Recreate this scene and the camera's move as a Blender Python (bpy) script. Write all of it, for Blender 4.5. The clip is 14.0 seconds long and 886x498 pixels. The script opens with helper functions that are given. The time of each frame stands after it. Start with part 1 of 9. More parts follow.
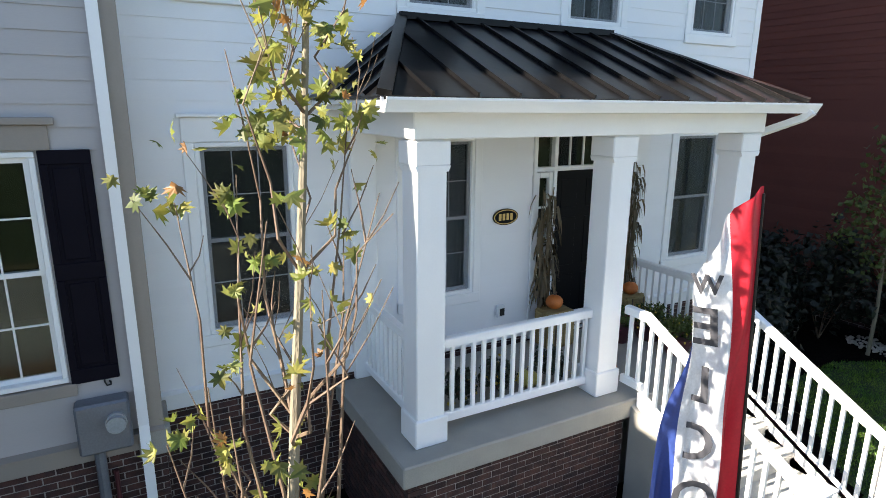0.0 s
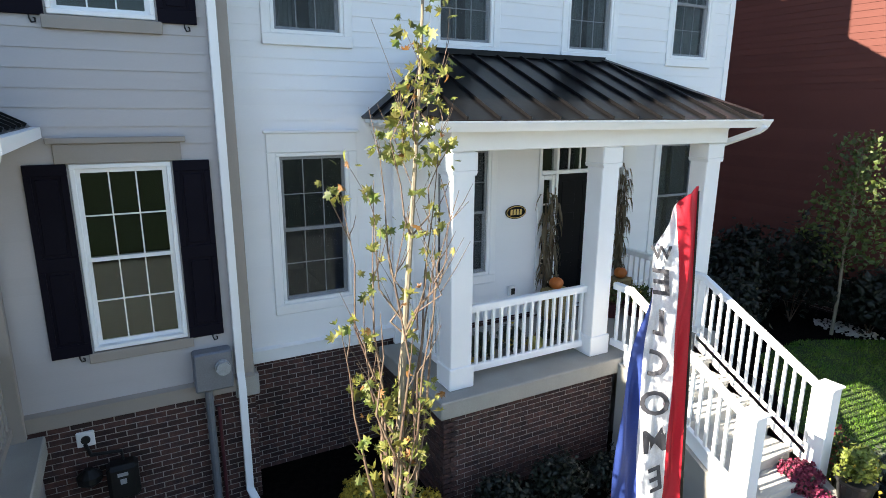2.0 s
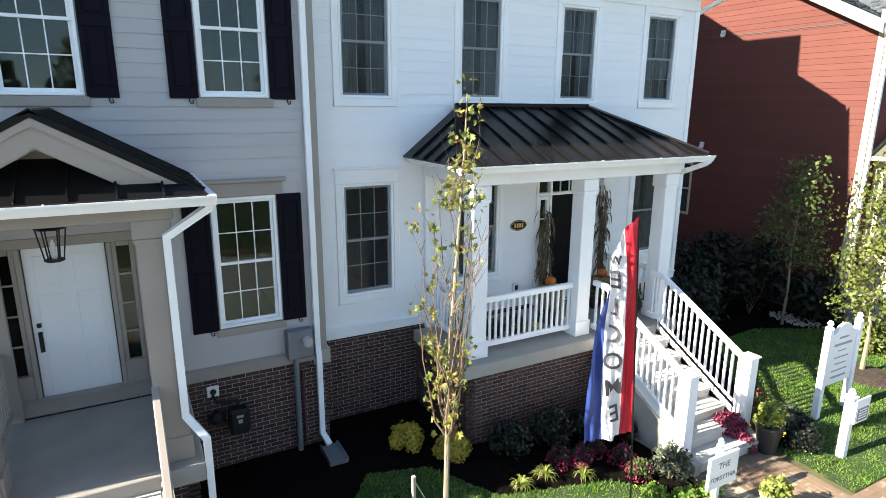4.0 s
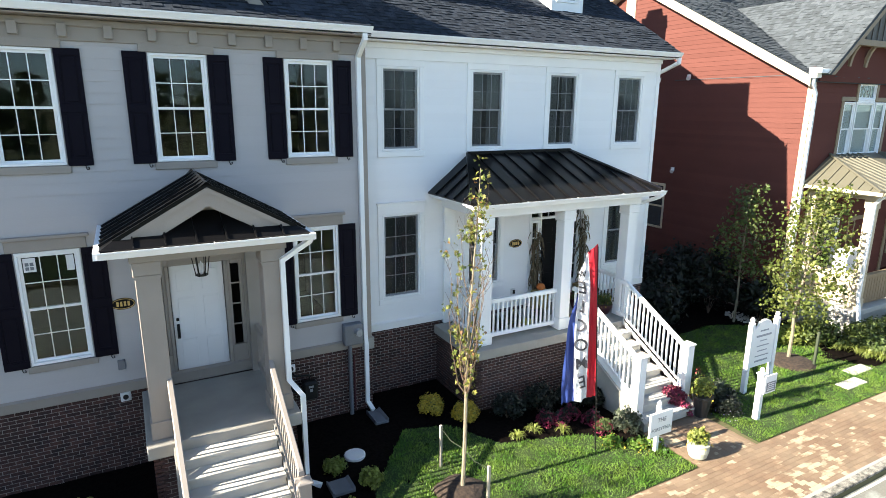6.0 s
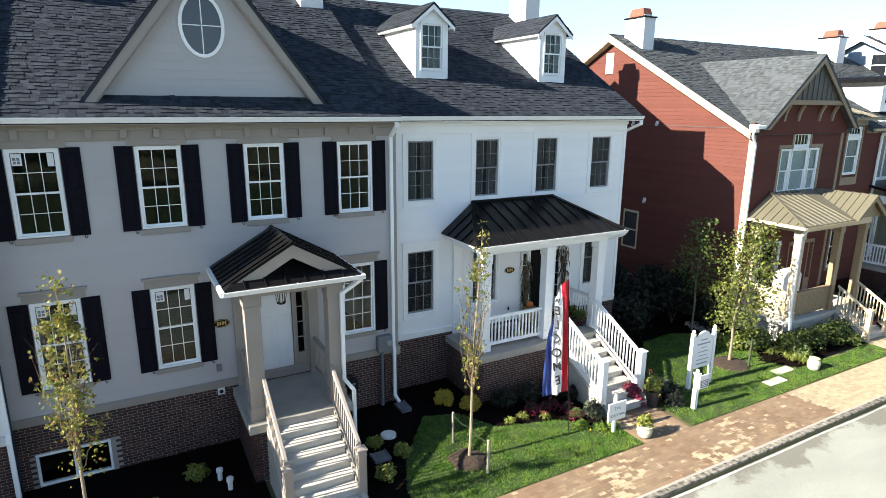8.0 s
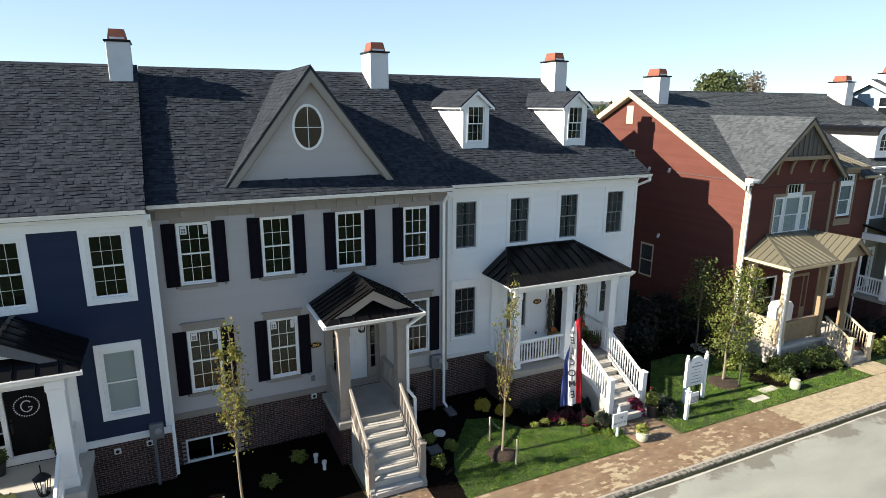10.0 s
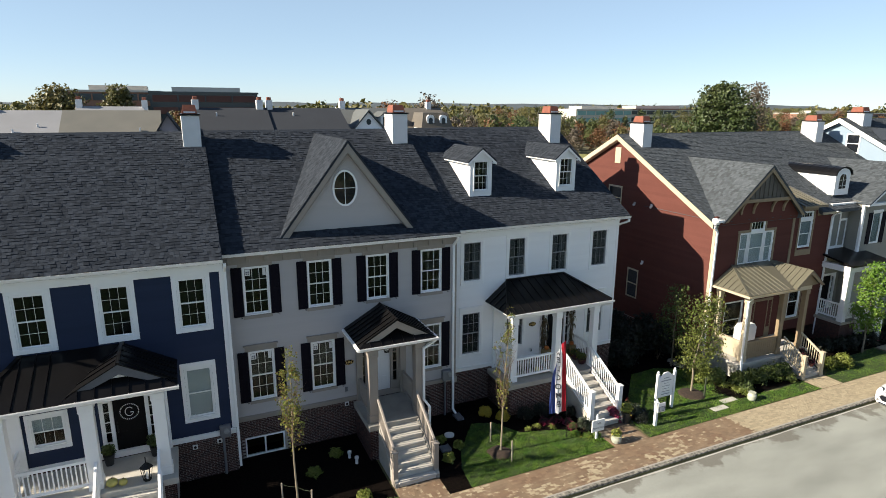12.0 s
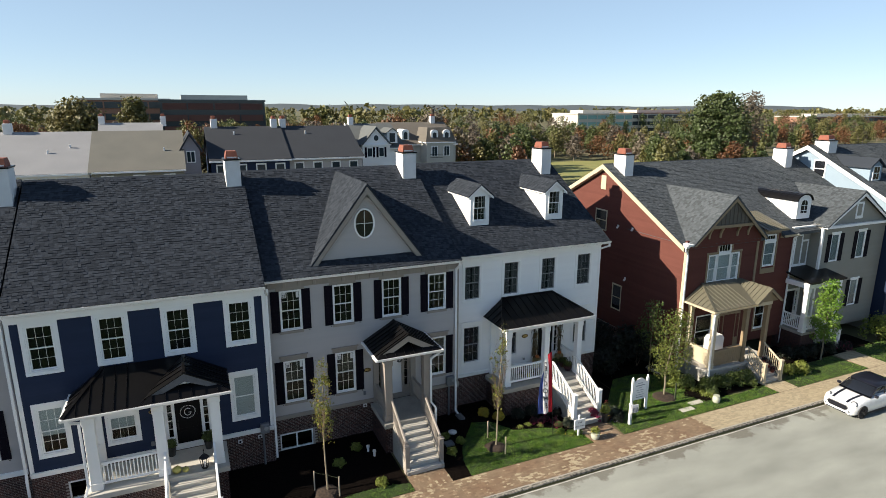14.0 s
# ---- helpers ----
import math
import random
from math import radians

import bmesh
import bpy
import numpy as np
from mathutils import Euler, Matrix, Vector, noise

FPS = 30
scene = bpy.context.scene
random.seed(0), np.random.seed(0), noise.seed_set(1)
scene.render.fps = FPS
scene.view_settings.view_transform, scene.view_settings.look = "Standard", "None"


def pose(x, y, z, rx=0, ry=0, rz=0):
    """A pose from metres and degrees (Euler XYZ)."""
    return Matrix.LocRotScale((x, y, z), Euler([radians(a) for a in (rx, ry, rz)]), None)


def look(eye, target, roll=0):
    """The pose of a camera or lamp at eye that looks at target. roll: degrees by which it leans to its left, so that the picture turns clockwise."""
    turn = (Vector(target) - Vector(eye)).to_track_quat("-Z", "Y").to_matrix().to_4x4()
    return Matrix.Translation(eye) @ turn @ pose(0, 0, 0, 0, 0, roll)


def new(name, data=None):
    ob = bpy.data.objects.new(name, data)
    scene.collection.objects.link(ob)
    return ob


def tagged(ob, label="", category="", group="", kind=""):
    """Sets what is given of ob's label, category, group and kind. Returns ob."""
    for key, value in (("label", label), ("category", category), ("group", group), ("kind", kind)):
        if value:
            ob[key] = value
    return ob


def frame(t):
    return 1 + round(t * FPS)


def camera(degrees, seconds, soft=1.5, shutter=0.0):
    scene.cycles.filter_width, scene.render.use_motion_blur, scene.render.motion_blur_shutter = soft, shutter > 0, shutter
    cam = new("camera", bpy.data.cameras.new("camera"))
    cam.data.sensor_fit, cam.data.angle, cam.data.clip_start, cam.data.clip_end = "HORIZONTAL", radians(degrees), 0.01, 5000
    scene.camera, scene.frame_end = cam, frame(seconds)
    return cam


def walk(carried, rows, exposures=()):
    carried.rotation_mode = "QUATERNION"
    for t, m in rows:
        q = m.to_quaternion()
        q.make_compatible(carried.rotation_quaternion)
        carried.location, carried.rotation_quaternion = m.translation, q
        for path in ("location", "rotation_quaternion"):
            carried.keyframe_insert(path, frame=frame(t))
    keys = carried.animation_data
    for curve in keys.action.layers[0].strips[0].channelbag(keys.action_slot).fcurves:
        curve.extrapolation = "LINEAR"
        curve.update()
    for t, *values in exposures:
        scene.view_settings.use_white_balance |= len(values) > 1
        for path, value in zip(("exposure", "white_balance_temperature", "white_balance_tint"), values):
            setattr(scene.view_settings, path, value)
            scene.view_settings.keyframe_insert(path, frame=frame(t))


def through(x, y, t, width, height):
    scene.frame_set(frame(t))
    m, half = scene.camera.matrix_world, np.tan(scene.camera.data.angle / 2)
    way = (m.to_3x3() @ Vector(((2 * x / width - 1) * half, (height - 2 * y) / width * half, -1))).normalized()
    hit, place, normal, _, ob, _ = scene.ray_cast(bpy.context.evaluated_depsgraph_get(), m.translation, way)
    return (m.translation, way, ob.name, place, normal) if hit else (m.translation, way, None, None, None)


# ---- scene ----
cam = camera(74.2, 14.0, soft=0.75)
PATH = [
    (0, (-0.151, 0.042, 4.549), (0.777, 1.749, 4.074), 0.5),
    (0.5, (-0.354, -0.196, 4.59), (0.573, 1.511, 4.117), 0.4),
    (1, (-0.596, -0.475, 4.617), (0.331, 1.235, 4.149), 0.4),
    (1.5, (-0.889, -0.776, 4.667), (0.039, 0.931, 4.193), 0.4),
    (2, (-1.176, -1.168, 4.746), (-0.248, 0.54, 4.275), 0.4),
    (2.5, (-1.472, -1.644, 4.889), (-0.552, 0.067, 4.415), 0.4),
    (3, (-1.847, -2.088, 5.066), (-0.923, -0.38, 4.59), 0.4),
    (5.5, (-3.91, -4.968, 6.17), (-2.986, -3.258, 5.701), 0.3),
    (6, (-4.379, -5.628, 6.482), (-3.453, -3.918, 6.013), 0.4),
    (6.5, (-4.802, -6.365, 6.869), (-3.875, -4.657, 6.397), 0.5),
    (7, (-5.261, -7.131, 7.259), (-4.334, -5.422, 6.79), 0.4),
    (7.5, (-5.745, -7.866, 7.702), (-4.819, -6.157, 7.232), 0.4),
    (8, (-6.306, -8.533, 8.187), (-5.378, -6.825, 7.714), 0.4),
    (10.5, (-8.818, -12.628, 11.075), (-8.014, -10.859, 10.602), 0.3),
    (11, (-9.314, -13.393, 11.654), (-8.509, -11.624, 11.18), 0.4),
    (11.5, (-9.622, -14.277, 12.193), (-8.824, -12.505, 11.721), 0.3),
    (12, (-9.921, -15.16, 12.775), (-9.129, -13.385, 12.303), 0.3),
    (12.5, (-10.295, -16.027, 13.331), (-9.504, -14.252, 12.859), 0.3),
    (13, (-10.649, -16.852, 13.802), (-9.861, -15.075, 13.333), 0.3),
    (13.5, (-10.986, -17.684, 14.3), (-10.202, -15.905, 13.83), 0.2),
    (14, (-11.436, -18.422, 14.757), (-10.653, -16.642, 14.288), 0.2),
]
EXPOSURES = [(0, 2.0, 6480, 11.5), (3, 2.12, 6480, 11.5), (5.5, 2.12, 6480, 9.5), (8, 1.83, 6520, 9.5), (10.5, 1.17, 6680, 11), (14, 0.95, 6680, 11)]
walk(cam, [(t, look(eye, target, roll)) for t, eye, target, roll in PATH], EXPOSURES)

# ---------------------------------------------------------------- light
SUN_WAY = Vector((4.48, -0.36, -2.43))
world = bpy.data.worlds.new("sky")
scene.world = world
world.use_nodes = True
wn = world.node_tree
sky = wn.nodes.new("ShaderNodeTexSky")
sky.sky_type, sky.sun_disc = "NISHITA", False
sky.sun_elevation, sky.sun_rotation = radians(28.3), radians(-85.5)
sky.air_density, sky.dust_density, sky.ozone_density = 0.65, 0.15, 1.6
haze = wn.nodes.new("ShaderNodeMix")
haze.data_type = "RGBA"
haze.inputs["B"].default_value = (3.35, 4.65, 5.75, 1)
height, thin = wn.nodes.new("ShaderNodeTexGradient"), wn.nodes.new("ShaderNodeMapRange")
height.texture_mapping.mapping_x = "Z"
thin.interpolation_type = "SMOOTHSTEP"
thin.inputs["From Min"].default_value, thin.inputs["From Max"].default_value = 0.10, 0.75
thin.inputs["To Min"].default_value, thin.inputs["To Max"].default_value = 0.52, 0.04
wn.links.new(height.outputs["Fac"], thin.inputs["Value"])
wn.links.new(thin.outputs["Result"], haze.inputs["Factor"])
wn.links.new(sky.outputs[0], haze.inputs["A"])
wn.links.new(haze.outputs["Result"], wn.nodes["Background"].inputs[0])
wn.nodes["Background"].inputs[1].default_value = 0.082
sun = new("sun", bpy.data.lights.new("sun", "SUN"))
sun.data.energy, sun.data.angle, sun.data.color = 5.35, radians(0.53), (1.0, 0.91, 0.76)
sun.matrix_world = look((-40, 4, 30), Vector((-40, 4, 30)) + SUN_WAY)

# ---------------------------------------------------------------- materials


def material(name, colour, rough=0.6, metal=0.0, other=None, scale=6.0, fine=60.0, bump=0.15, bump_scale=None, pick="", spread=0.0, spec=0.5, stretch=(1, 1, 1), contrast=0.5, coat=0.0, speck=0.1):
    """A surface with variation at two scales. other: a second colour that blends in by noise. pick: 'object' or 'island', by which
    the value of single pieces varies by spread."""
    m = bpy.data.materials.new(name)
    m.use_nodes = True
    n, link = m.node_tree.nodes, m.node_tree.links
    p = n["Principled BSDF"]
    p.inputs["Roughness"].default_value, p.inputs["Metallic"].default_value = rough, metal
    p.inputs["Specular IOR Level"].default_value = spec
    p.inputs["Coat Weight"].default_value = coat
    geo = n.new("ShaderNodeNewGeometry")
    vec = n.new("ShaderNodeVectorMath")
    vec.operation = "MULTIPLY"
    vec.inputs[1].default_value = stretch
    link.new(geo.outputs["Position"], vec.inputs[0])
    big, small = n.new("ShaderNodeTexNoise"), n.new("ShaderNodeTexNoise")
    for node, s, d in ((big, scale, 4), (small, fine, 3)):
        node.inputs["Scale"].default_value, node.inputs["Detail"].default_value = s, d
        link.new(vec.outputs[0], node.inputs["Vector"])
    other = other or tuple(c * 0.82 for c in colour)
    ramp = n.new("ShaderNodeMapRange")
    ramp.inputs["From Min"].default_value, ramp.inputs["From Max"].default_value = 0.5 - contrast / 2, 0.5 + contrast / 2
    link.new(big.outputs["Fac"], ramp.inputs["Value"])
    mix = n.new("ShaderNodeMix")
    mix.data_type = "RGBA"
    mix.inputs["A"].default_value, mix.inputs["B"].default_value = (*colour, 1), (*other, 1)
    link.new(ramp.outputs["Result"], mix.inputs["Factor"])
    out = mix.outputs["Result"]
    grain = n.new("ShaderNodeMapRange")
    grain.inputs["From Min"].default_value, grain.inputs["From Max"].default_value = 0.25, 0.75
    grain.inputs["To Min"].default_value, grain.inputs["To Max"].default_value = 1 - speck, 1 + speck
    link.new(small.outputs["Fac"], grain.inputs["Value"])
    hsv = n.new("ShaderNodeHueSaturation")
    link.new(out, hsv.inputs["Color"])
    value = grain.outputs["Result"]
    if pick:
        rand = (n.new("ShaderNodeObjectInfo") if pick == "object" else geo).outputs["Random" if pick == "object" else "Random Per Island"]
        vary = n.new("ShaderNodeMapRange")
        vary.inputs["To Min"].default_value, vary.inputs["To Max"].default_value = 1 - spread, 1 + spread
        link.new(rand, vary.inputs["Value"])
        times = n.new("ShaderNodeMath")
        times.operation = "MULTIPLY"
        link.new(vary.outputs["Result"], times.inputs[0])
        link.new(value, times.inputs[1])
        value = times.outputs[0]
    link.new(value, hsv.inputs["Value"])
    link.new(hsv.outputs["Color"], p.inputs["Base Color"])
    if bump:
        b = n.new("ShaderNodeBump")
        b.inputs["Strength"].default_value, b.inputs["Distance"].default_value = bump, 0.02
        if bump_scale:
            third = n.new("ShaderNodeTexNoise")
            third.inputs["Scale"].default_value, third.inputs["Detail"].default_value = bump_scale, 4
            link.new(vec.outputs[0], third.inputs["Vector"])
            link.new(third.outputs["Fac"], b.inputs["Height"])
        else:
            link.new(small.outputs["Fac"], b.inputs["Height"])
        link.new(b.outputs["Normal"], p.inputs["Normal"])
    return m


def glass_material(name, tint=(0.72, 0.76, 0.76)):
    m = bpy.data.materials.new(name)
    m.use_nodes = True
    n, link = m.node_tree.nodes, m.node_tree.links
    n.remove(n["Principled BSDF"])
    clear, gloss, mix, fres = n.new("ShaderNodeBsdfTransparent"), n.new("ShaderNodeBsdfGlossy"), n.new("ShaderNodeMixShader"), n.new("ShaderNodeLayerWeight")
    clear.inputs["Color"].default_value = (*tint, 1)
    gloss.inputs["Color"].default_value, gloss.inputs["Roughness"].default_value = (0.86, 0.93, 0.86, 1), 0.015
    fres.inputs["Blend"].default_value = 0.5
    steep, share = n.new("ShaderNodeMath"), n.new("ShaderNodeMapRange")
    steep.operation, steep.inputs[1].default_value = "POWER", 5.0
    share.inputs["To Min"].default_value, share.inputs["To Max"].default_value = 0.032, 1.0
    link.new(fres.outputs["Facing"], steep.inputs[0])
    link.new(steep.outputs[0], share.inputs["Value"])
    wave = n.new("ShaderNodeTexNoise")
    wave.inputs["Scale"].default_value = 1.6
    b = n.new("ShaderNodeBump")
    b.inputs["Strength"].default_value, b.inputs["Distance"].default_value = 0.05, 0.02
    link.new(wave.outputs["Fac"], b.inputs["Height"])
    link.new(b.outputs["Normal"], gloss.inputs["Normal"])
    link.new(share.outputs["Result"], mix.inputs[0])
    link.new(clear.outputs[0], mix.inputs[1])
    link.new(gloss.outputs[0], mix.inputs[2])
    link.new(mix.outputs[0], n["Material Output"].inputs[0])
    return m


def leaf_material(name, colour, other, spread=0.35, through=0.35, scale=1.5):
    """Leaves: two colours over the crown, each leaf of its own value, light shining through."""
    m = material(name, colour, 0.55, other=other, scale=scale, bump=0, pick="island", spread=spread, contrast=0.3)
    n, link = m.node_tree.nodes, m.node_tree.links
    p = n["Principled BSDF"]
    thin, mix = n.new("ShaderNodeBsdfTranslucent"), n.new("ShaderNodeMixShader")
    link.new(p.inputs["Base Color"].links[0].from_socket, thin.inputs["Color"])
    mix.inputs[0].default_value = through
    link.new(p.outputs[0], mix.inputs[1])
    link.new(thin.outputs[0], mix.inputs[2])
    link.new(mix.outputs[0], n["Material Output"].inputs[0])
    return m


def paver_material(name, pick, spread):
    """Clay pavers: orange-brown before the white house with bricks scoured pale in patches, sand-coloured beyond a sharp seam."""
    m = material(name, (0.172, 0.108, 0.066), 0.85, other=(0.215, 0.155, 0.100), scale=0.9, fine=90, bump=0.35, pick=pick, spread=spread, contrast=0.3)
    n, link = m.node_tree.nodes, m.node_tree.links
    hsv = n["Principled BSDF"].inputs["Base Color"].links[0].from_node
    old = hsv.inputs["Color"].links[0].from_socket
    geo = next(k for k in n if k.bl_idname == "ShaderNodeNewGeometry")
    single = (n.new("ShaderNodeObjectInfo") if pick == "object" else geo).outputs["Random" if pick == "object" else "Random Per Island"]
    sep, cloud, patch, grow = n.new("ShaderNodeSeparateXYZ"), n.new("ShaderNodeTexNoise"), n.new("ShaderNodeTexNoise"), n.new("ShaderNodeVectorMath")
    link.new(geo.outputs["Position"], sep.inputs[0])
    grow.operation = "MULTIPLY"
    grow.inputs[1].default_value = (1.0, 1.9, 1.0)
    link.new(geo.outputs["Position"], grow.inputs[0])
    for node, size, d in ((cloud, 0.5, 3), (patch, 3.4, 5)):
        node.inputs["Scale"].default_value, node.inputs["Detail"].default_value = size, d
        link.new(grow.outputs[0], node.inputs["Vector"])
    seam = n.new("ShaderNodeMapRange")
    seam.inputs["From Min"].default_value, seam.inputs["From Max"].default_value = 10.2, 10.9
    seam.inputs["To Min"].default_value, seam.inputs["To Max"].default_value = -0.13, 0.75
    link.new(sep.outputs["X"], seam.inputs["Value"])

    def plus(one, two):
        node = n.new("ShaderNodeMath")
        link.new(one, node.inputs[0])
        link.new(two, node.inputs[1])
        return node.outputs[0]

    loose = n.new("ShaderNodeMapRange")
    loose.inputs["To Min"].default_value, loose.inputs["To Max"].default_value = -0.16, 0.16
    link.new(single, loose.inputs["Value"])
    fac = n.new("ShaderNodeMapRange")
    fac.inputs["From Min"].default_value, fac.inputs["From Max"].default_value = 0.98, 1.10
    link.new(plus(plus(seam.outputs["Result"], cloud.outputs["Fac"]), plus(patch.outputs["Fac"], loose.outputs["Result"])), fac.inputs["Value"])
    mix = n.new("ShaderNodeMix")
    mix.data_type = "RGBA"
    mix.inputs["B"].default_value = (0.34, 0.285, 0.19, 1)
    link.new(fac.outputs["Result"], mix.inputs["Factor"])
    link.new(old, mix.inputs["A"])
    link.new(mix.outputs["Result"], hsv.inputs["Color"])
    return m


def road_material():
    """A pale worn road with darker damp stains that gather along the kerb."""
    m = material("road", (0.320, 0.334, 0.298), 0.9, other=(0.214, 0.224, 0.200), scale=0.55, fine=40, bump=0.25, contrast=0.36, stretch=(0.4, 1.2, 1))
    n, link = m.node_tree.nodes, m.node_tree.links
    hsv = n["Principled BSDF"].inputs["Base Color"].links[0].from_node
    old = hsv.inputs["Color"].links[0].from_socket
    geo = next(k for k in n if k.bl_idname == "ShaderNodeNewGeometry")
    sep, stain, run = n.new("ShaderNodeSeparateXYZ"), n.new("ShaderNodeTexNoise"), n.new("ShaderNodeMapRange")
    link.new(geo.outputs["Position"], sep.inputs[0])
    stain.inputs["Scale"].default_value, stain.inputs["Detail"].default_value, stain.inputs["Roughness"].default_value = 0.75, 6, 0.6
    link.new(geo.outputs["Position"], stain.inputs["Vector"])
    run.inputs["From Min"].default_value, run.inputs["From Max"].default_value = -2.5, -1.10
    run.inputs["To Min"].default_value, run.inputs["To Max"].default_value = -0.17, 0.20
    link.new(sep.outputs["Y"], run.inputs["Value"])
    total, fac, mix = n.new("ShaderNodeMath"), n.new("ShaderNodeMapRange"), n.new("ShaderNodeMix")
    link.new(run.outputs["Result"], total.inputs[0])
    link.new(stain.outputs["Fac"], total.inputs[1])
    fac.inputs["From Min"].default_value, fac.inputs["From Max"].default_value = 0.60, 0.67
    fac.inputs["To Max"].default_value = 0.7
    link.new(total.outputs[0], fac.inputs["Value"])
    mix.data_type = "RGBA"
    mix.inputs["B"].default_value = (0.11, 0.10, 0.08, 1)
    link.new(fac.outputs["Result"], mix.inputs["Factor"])
    link.new(old, mix.inputs["A"])
    link.new(mix.outputs["Result"], hsv.inputs["Color"])
    return m


M = {}
M["white_siding"] = material("white_siding", (0.84, 0.84, 0.84), 0.55, other=(0.80, 0.80, 0.805), scale=0.9, fine=90, bump=0.03, pick="object", spread=0.015, stretch=(0.35, 1, 2), speck=0.012)
M["white_trim"] = material("white_trim", (0.86, 0.86, 0.85), 0.45, other=(0.82, 0.82, 0.815), scale=2.2, fine=70, bump=0.02, speck=0.012)
M["grey_siding"] = material("grey_siding", (0.43, 0.405, 0.40), 0.6, other=(0.40, 0.378, 0.374), scale=0.8, fine=90, bump=0.03, pick="object", spread=0.02, stretch=(0.35, 1, 2), speck=0.02)
M["taupe_trim"] = material("taupe_trim", (0.30, 0.262, 0.228), 0.55, other=(0.265, 0.232, 0.203), scale=2, fine=70, bump=0.03, speck=0.03)
M["blue_siding"] = material("blue_siding", (0.020, 0.031, 0.066), 0.6, spec=0.15, other=(0.017, 0.027, 0.058), scale=0.9, fine=80, bump=0.08, pick="object", spread=0.04, stretch=(0.35, 1, 2))
M["red_siding"] = material("red_siding", (0.121, 0.048, 0.039), 0.75, spec=0.03, other=(0.108, 0.043, 0.035), scale=0.9, fine=80, bump=0.08, pick="object", spread=0.05, stretch=(0.35, 1, 2))
# trim in two tones: cream where the sun falls, tan for the shaded front
M["cream_lit_trim"] = material("cream_lit_trim", (0.50, 0.425, 0.30), 0.55, other=(0.45, 0.385, 0.275), scale=2, bump=0.06)
M["tan_shaded_trim"] = material("tan_shaded_trim", (0.26, 0.19, 0.115), 0.6, other=(0.22, 0.165, 0.10), scale=2, bump=0.06)
M["sage_siding"] = material("sage_siding", (0.25, 0.24, 0.21), 0.6, other=(0.23, 0.22, 0.19), scale=0.9, bump=0.08, pick="object", spread=0.03)
M["pale_siding"] = material("pale_siding", (0.235, 0.31, 0.38), 0.6, other=(0.215, 0.285, 0.355), scale=0.9, bump=0.08)
M["shutter_black"] = material("shutter_black", (0.005, 0.004, 0.009), 0.6, other=(0.007, 0.006, 0.011), scale=3, bump=0.1, spec=0.08)
M["door_black"] = material("door_black", (0.005, 0.005, 0.006), 0.5, scale=3, bump=0.05, spec=0.1)
M["iron"] = material("iron", (0.02, 0.02, 0.02), 0.5, 0.6, bump=0.1)
M["glass"] = glass_material("window_glass")
M["screen"] = material("insect_screen", (0.03, 0.031, 0.035), 0.8, bump=0)
sn = M["screen"].node_tree
holes_, mesh_mix = sn.nodes.new("ShaderNodeBsdfTransparent"), sn.nodes.new("ShaderNodeMixShader")
mesh_mix.inputs[0].default_value = 0.22
sn.links.new(holes_.outputs[0], mesh_mix.inputs[1])
sn.links.new(sn.nodes["Principled BSDF"].outputs[0], mesh_mix.inputs[2])
sn.links.new(mesh_mix.outputs[0], sn.nodes["Material Output"].inputs[0])
M["muntin_grey"] = material("muntin_grey", (0.62, 0.63, 0.66), 0.5, bump=0)
# near-black rooms: the dark of unlit interiors is put into the wall colour
M["room"] = material("unlit_room_wall", (0.055, 0.055, 0.05), 0.8, scale=1)
M["curtain"] = material("curtain", (0.55, 0.55, 0.56), 0.9, other=(0.4, 0.4, 0.42), scale=12, stretch=(1, 1, 0.05), bump=0.4)
M["shingle"] = material("asphalt_shingle", (0.040, 0.047, 0.058), 0.95, other=(0.033, 0.039, 0.049), scale=0.25, fine=220, bump=0.5, pick="island", spread=0.30, spec=0.02, speck=0.25)
M["shingle_light"] = material("pale_grey_shingle", (0.082, 0.093, 0.102), 0.95, other=(0.070, 0.080, 0.089), scale=0.25, fine=220, bump=0.5, pick="island", spread=0.26, spec=0.02, speck=0.25)
M["black_metal"] = material("black_metal_roof", (0.0055, 0.0053, 0.0056), 0.3, 0.0, other=(0.0075, 0.0072, 0.0075), scale=1.3, fine=9, bump=0.05, spec=0.16)
M["bronze_metal"] = material("bronze_metal_roof", (0.116, 0.108, 0.077), 0.45, 0.0, other=(0.10, 0.094, 0.068), scale=1.5, bump=0.03)
M["brick"] = material("brown_brick", (0.074, 0.031, 0.024), 0.85, other=(0.037, 0.019, 0.018), scale=9, fine=150, bump=0.5, pick="object", spread=0.45, contrast=0.3)
M["brick_stuff"] = material("brown_brick_far", (0.074, 0.031, 0.024), 0.85, other=(0.037, 0.019, 0.018), scale=9, fine=150, bump=0.5, pick="island", spread=0.45, contrast=0.3)
M["mortar"] = material("mortar", (0.36, 0.315, 0.29), 0.95, scale=8, fine=200, bump=0.5)
M["concrete"] = material("concrete", (0.36, 0.34, 0.30), 0.85, other=(0.29, 0.275, 0.245), scale=2.5, fine=120, bump=0.25)
M["concrete_light"] = material("concrete_light", (0.50, 0.48, 0.43), 0.85, other=(0.42, 0.40, 0.36), scale=2.5, fine=120, bump=0.25)
M["terracotta"] = material("terracotta", (0.25, 0.078, 0.045), 0.8, other=(0.17, 0.06, 0.04), scale=5)
M["stucco"] = material("chimney_stucco", (0.74, 0.73, 0.72), 0.85, other=(0.66, 0.655, 0.65), scale=2, fine=100, bump=0.3)
M["steel_grey"] = material("grey_steel", (0.19, 0.20, 0.225), 0.45, 0.3, scale=4, bump=0.03)
M["plastic_white"] = material("plastic_white", (0.72, 0.72, 0.72), 0.4, other=(0.69, 0.69, 0.69), scale=2, speck=0.01, bump=0)
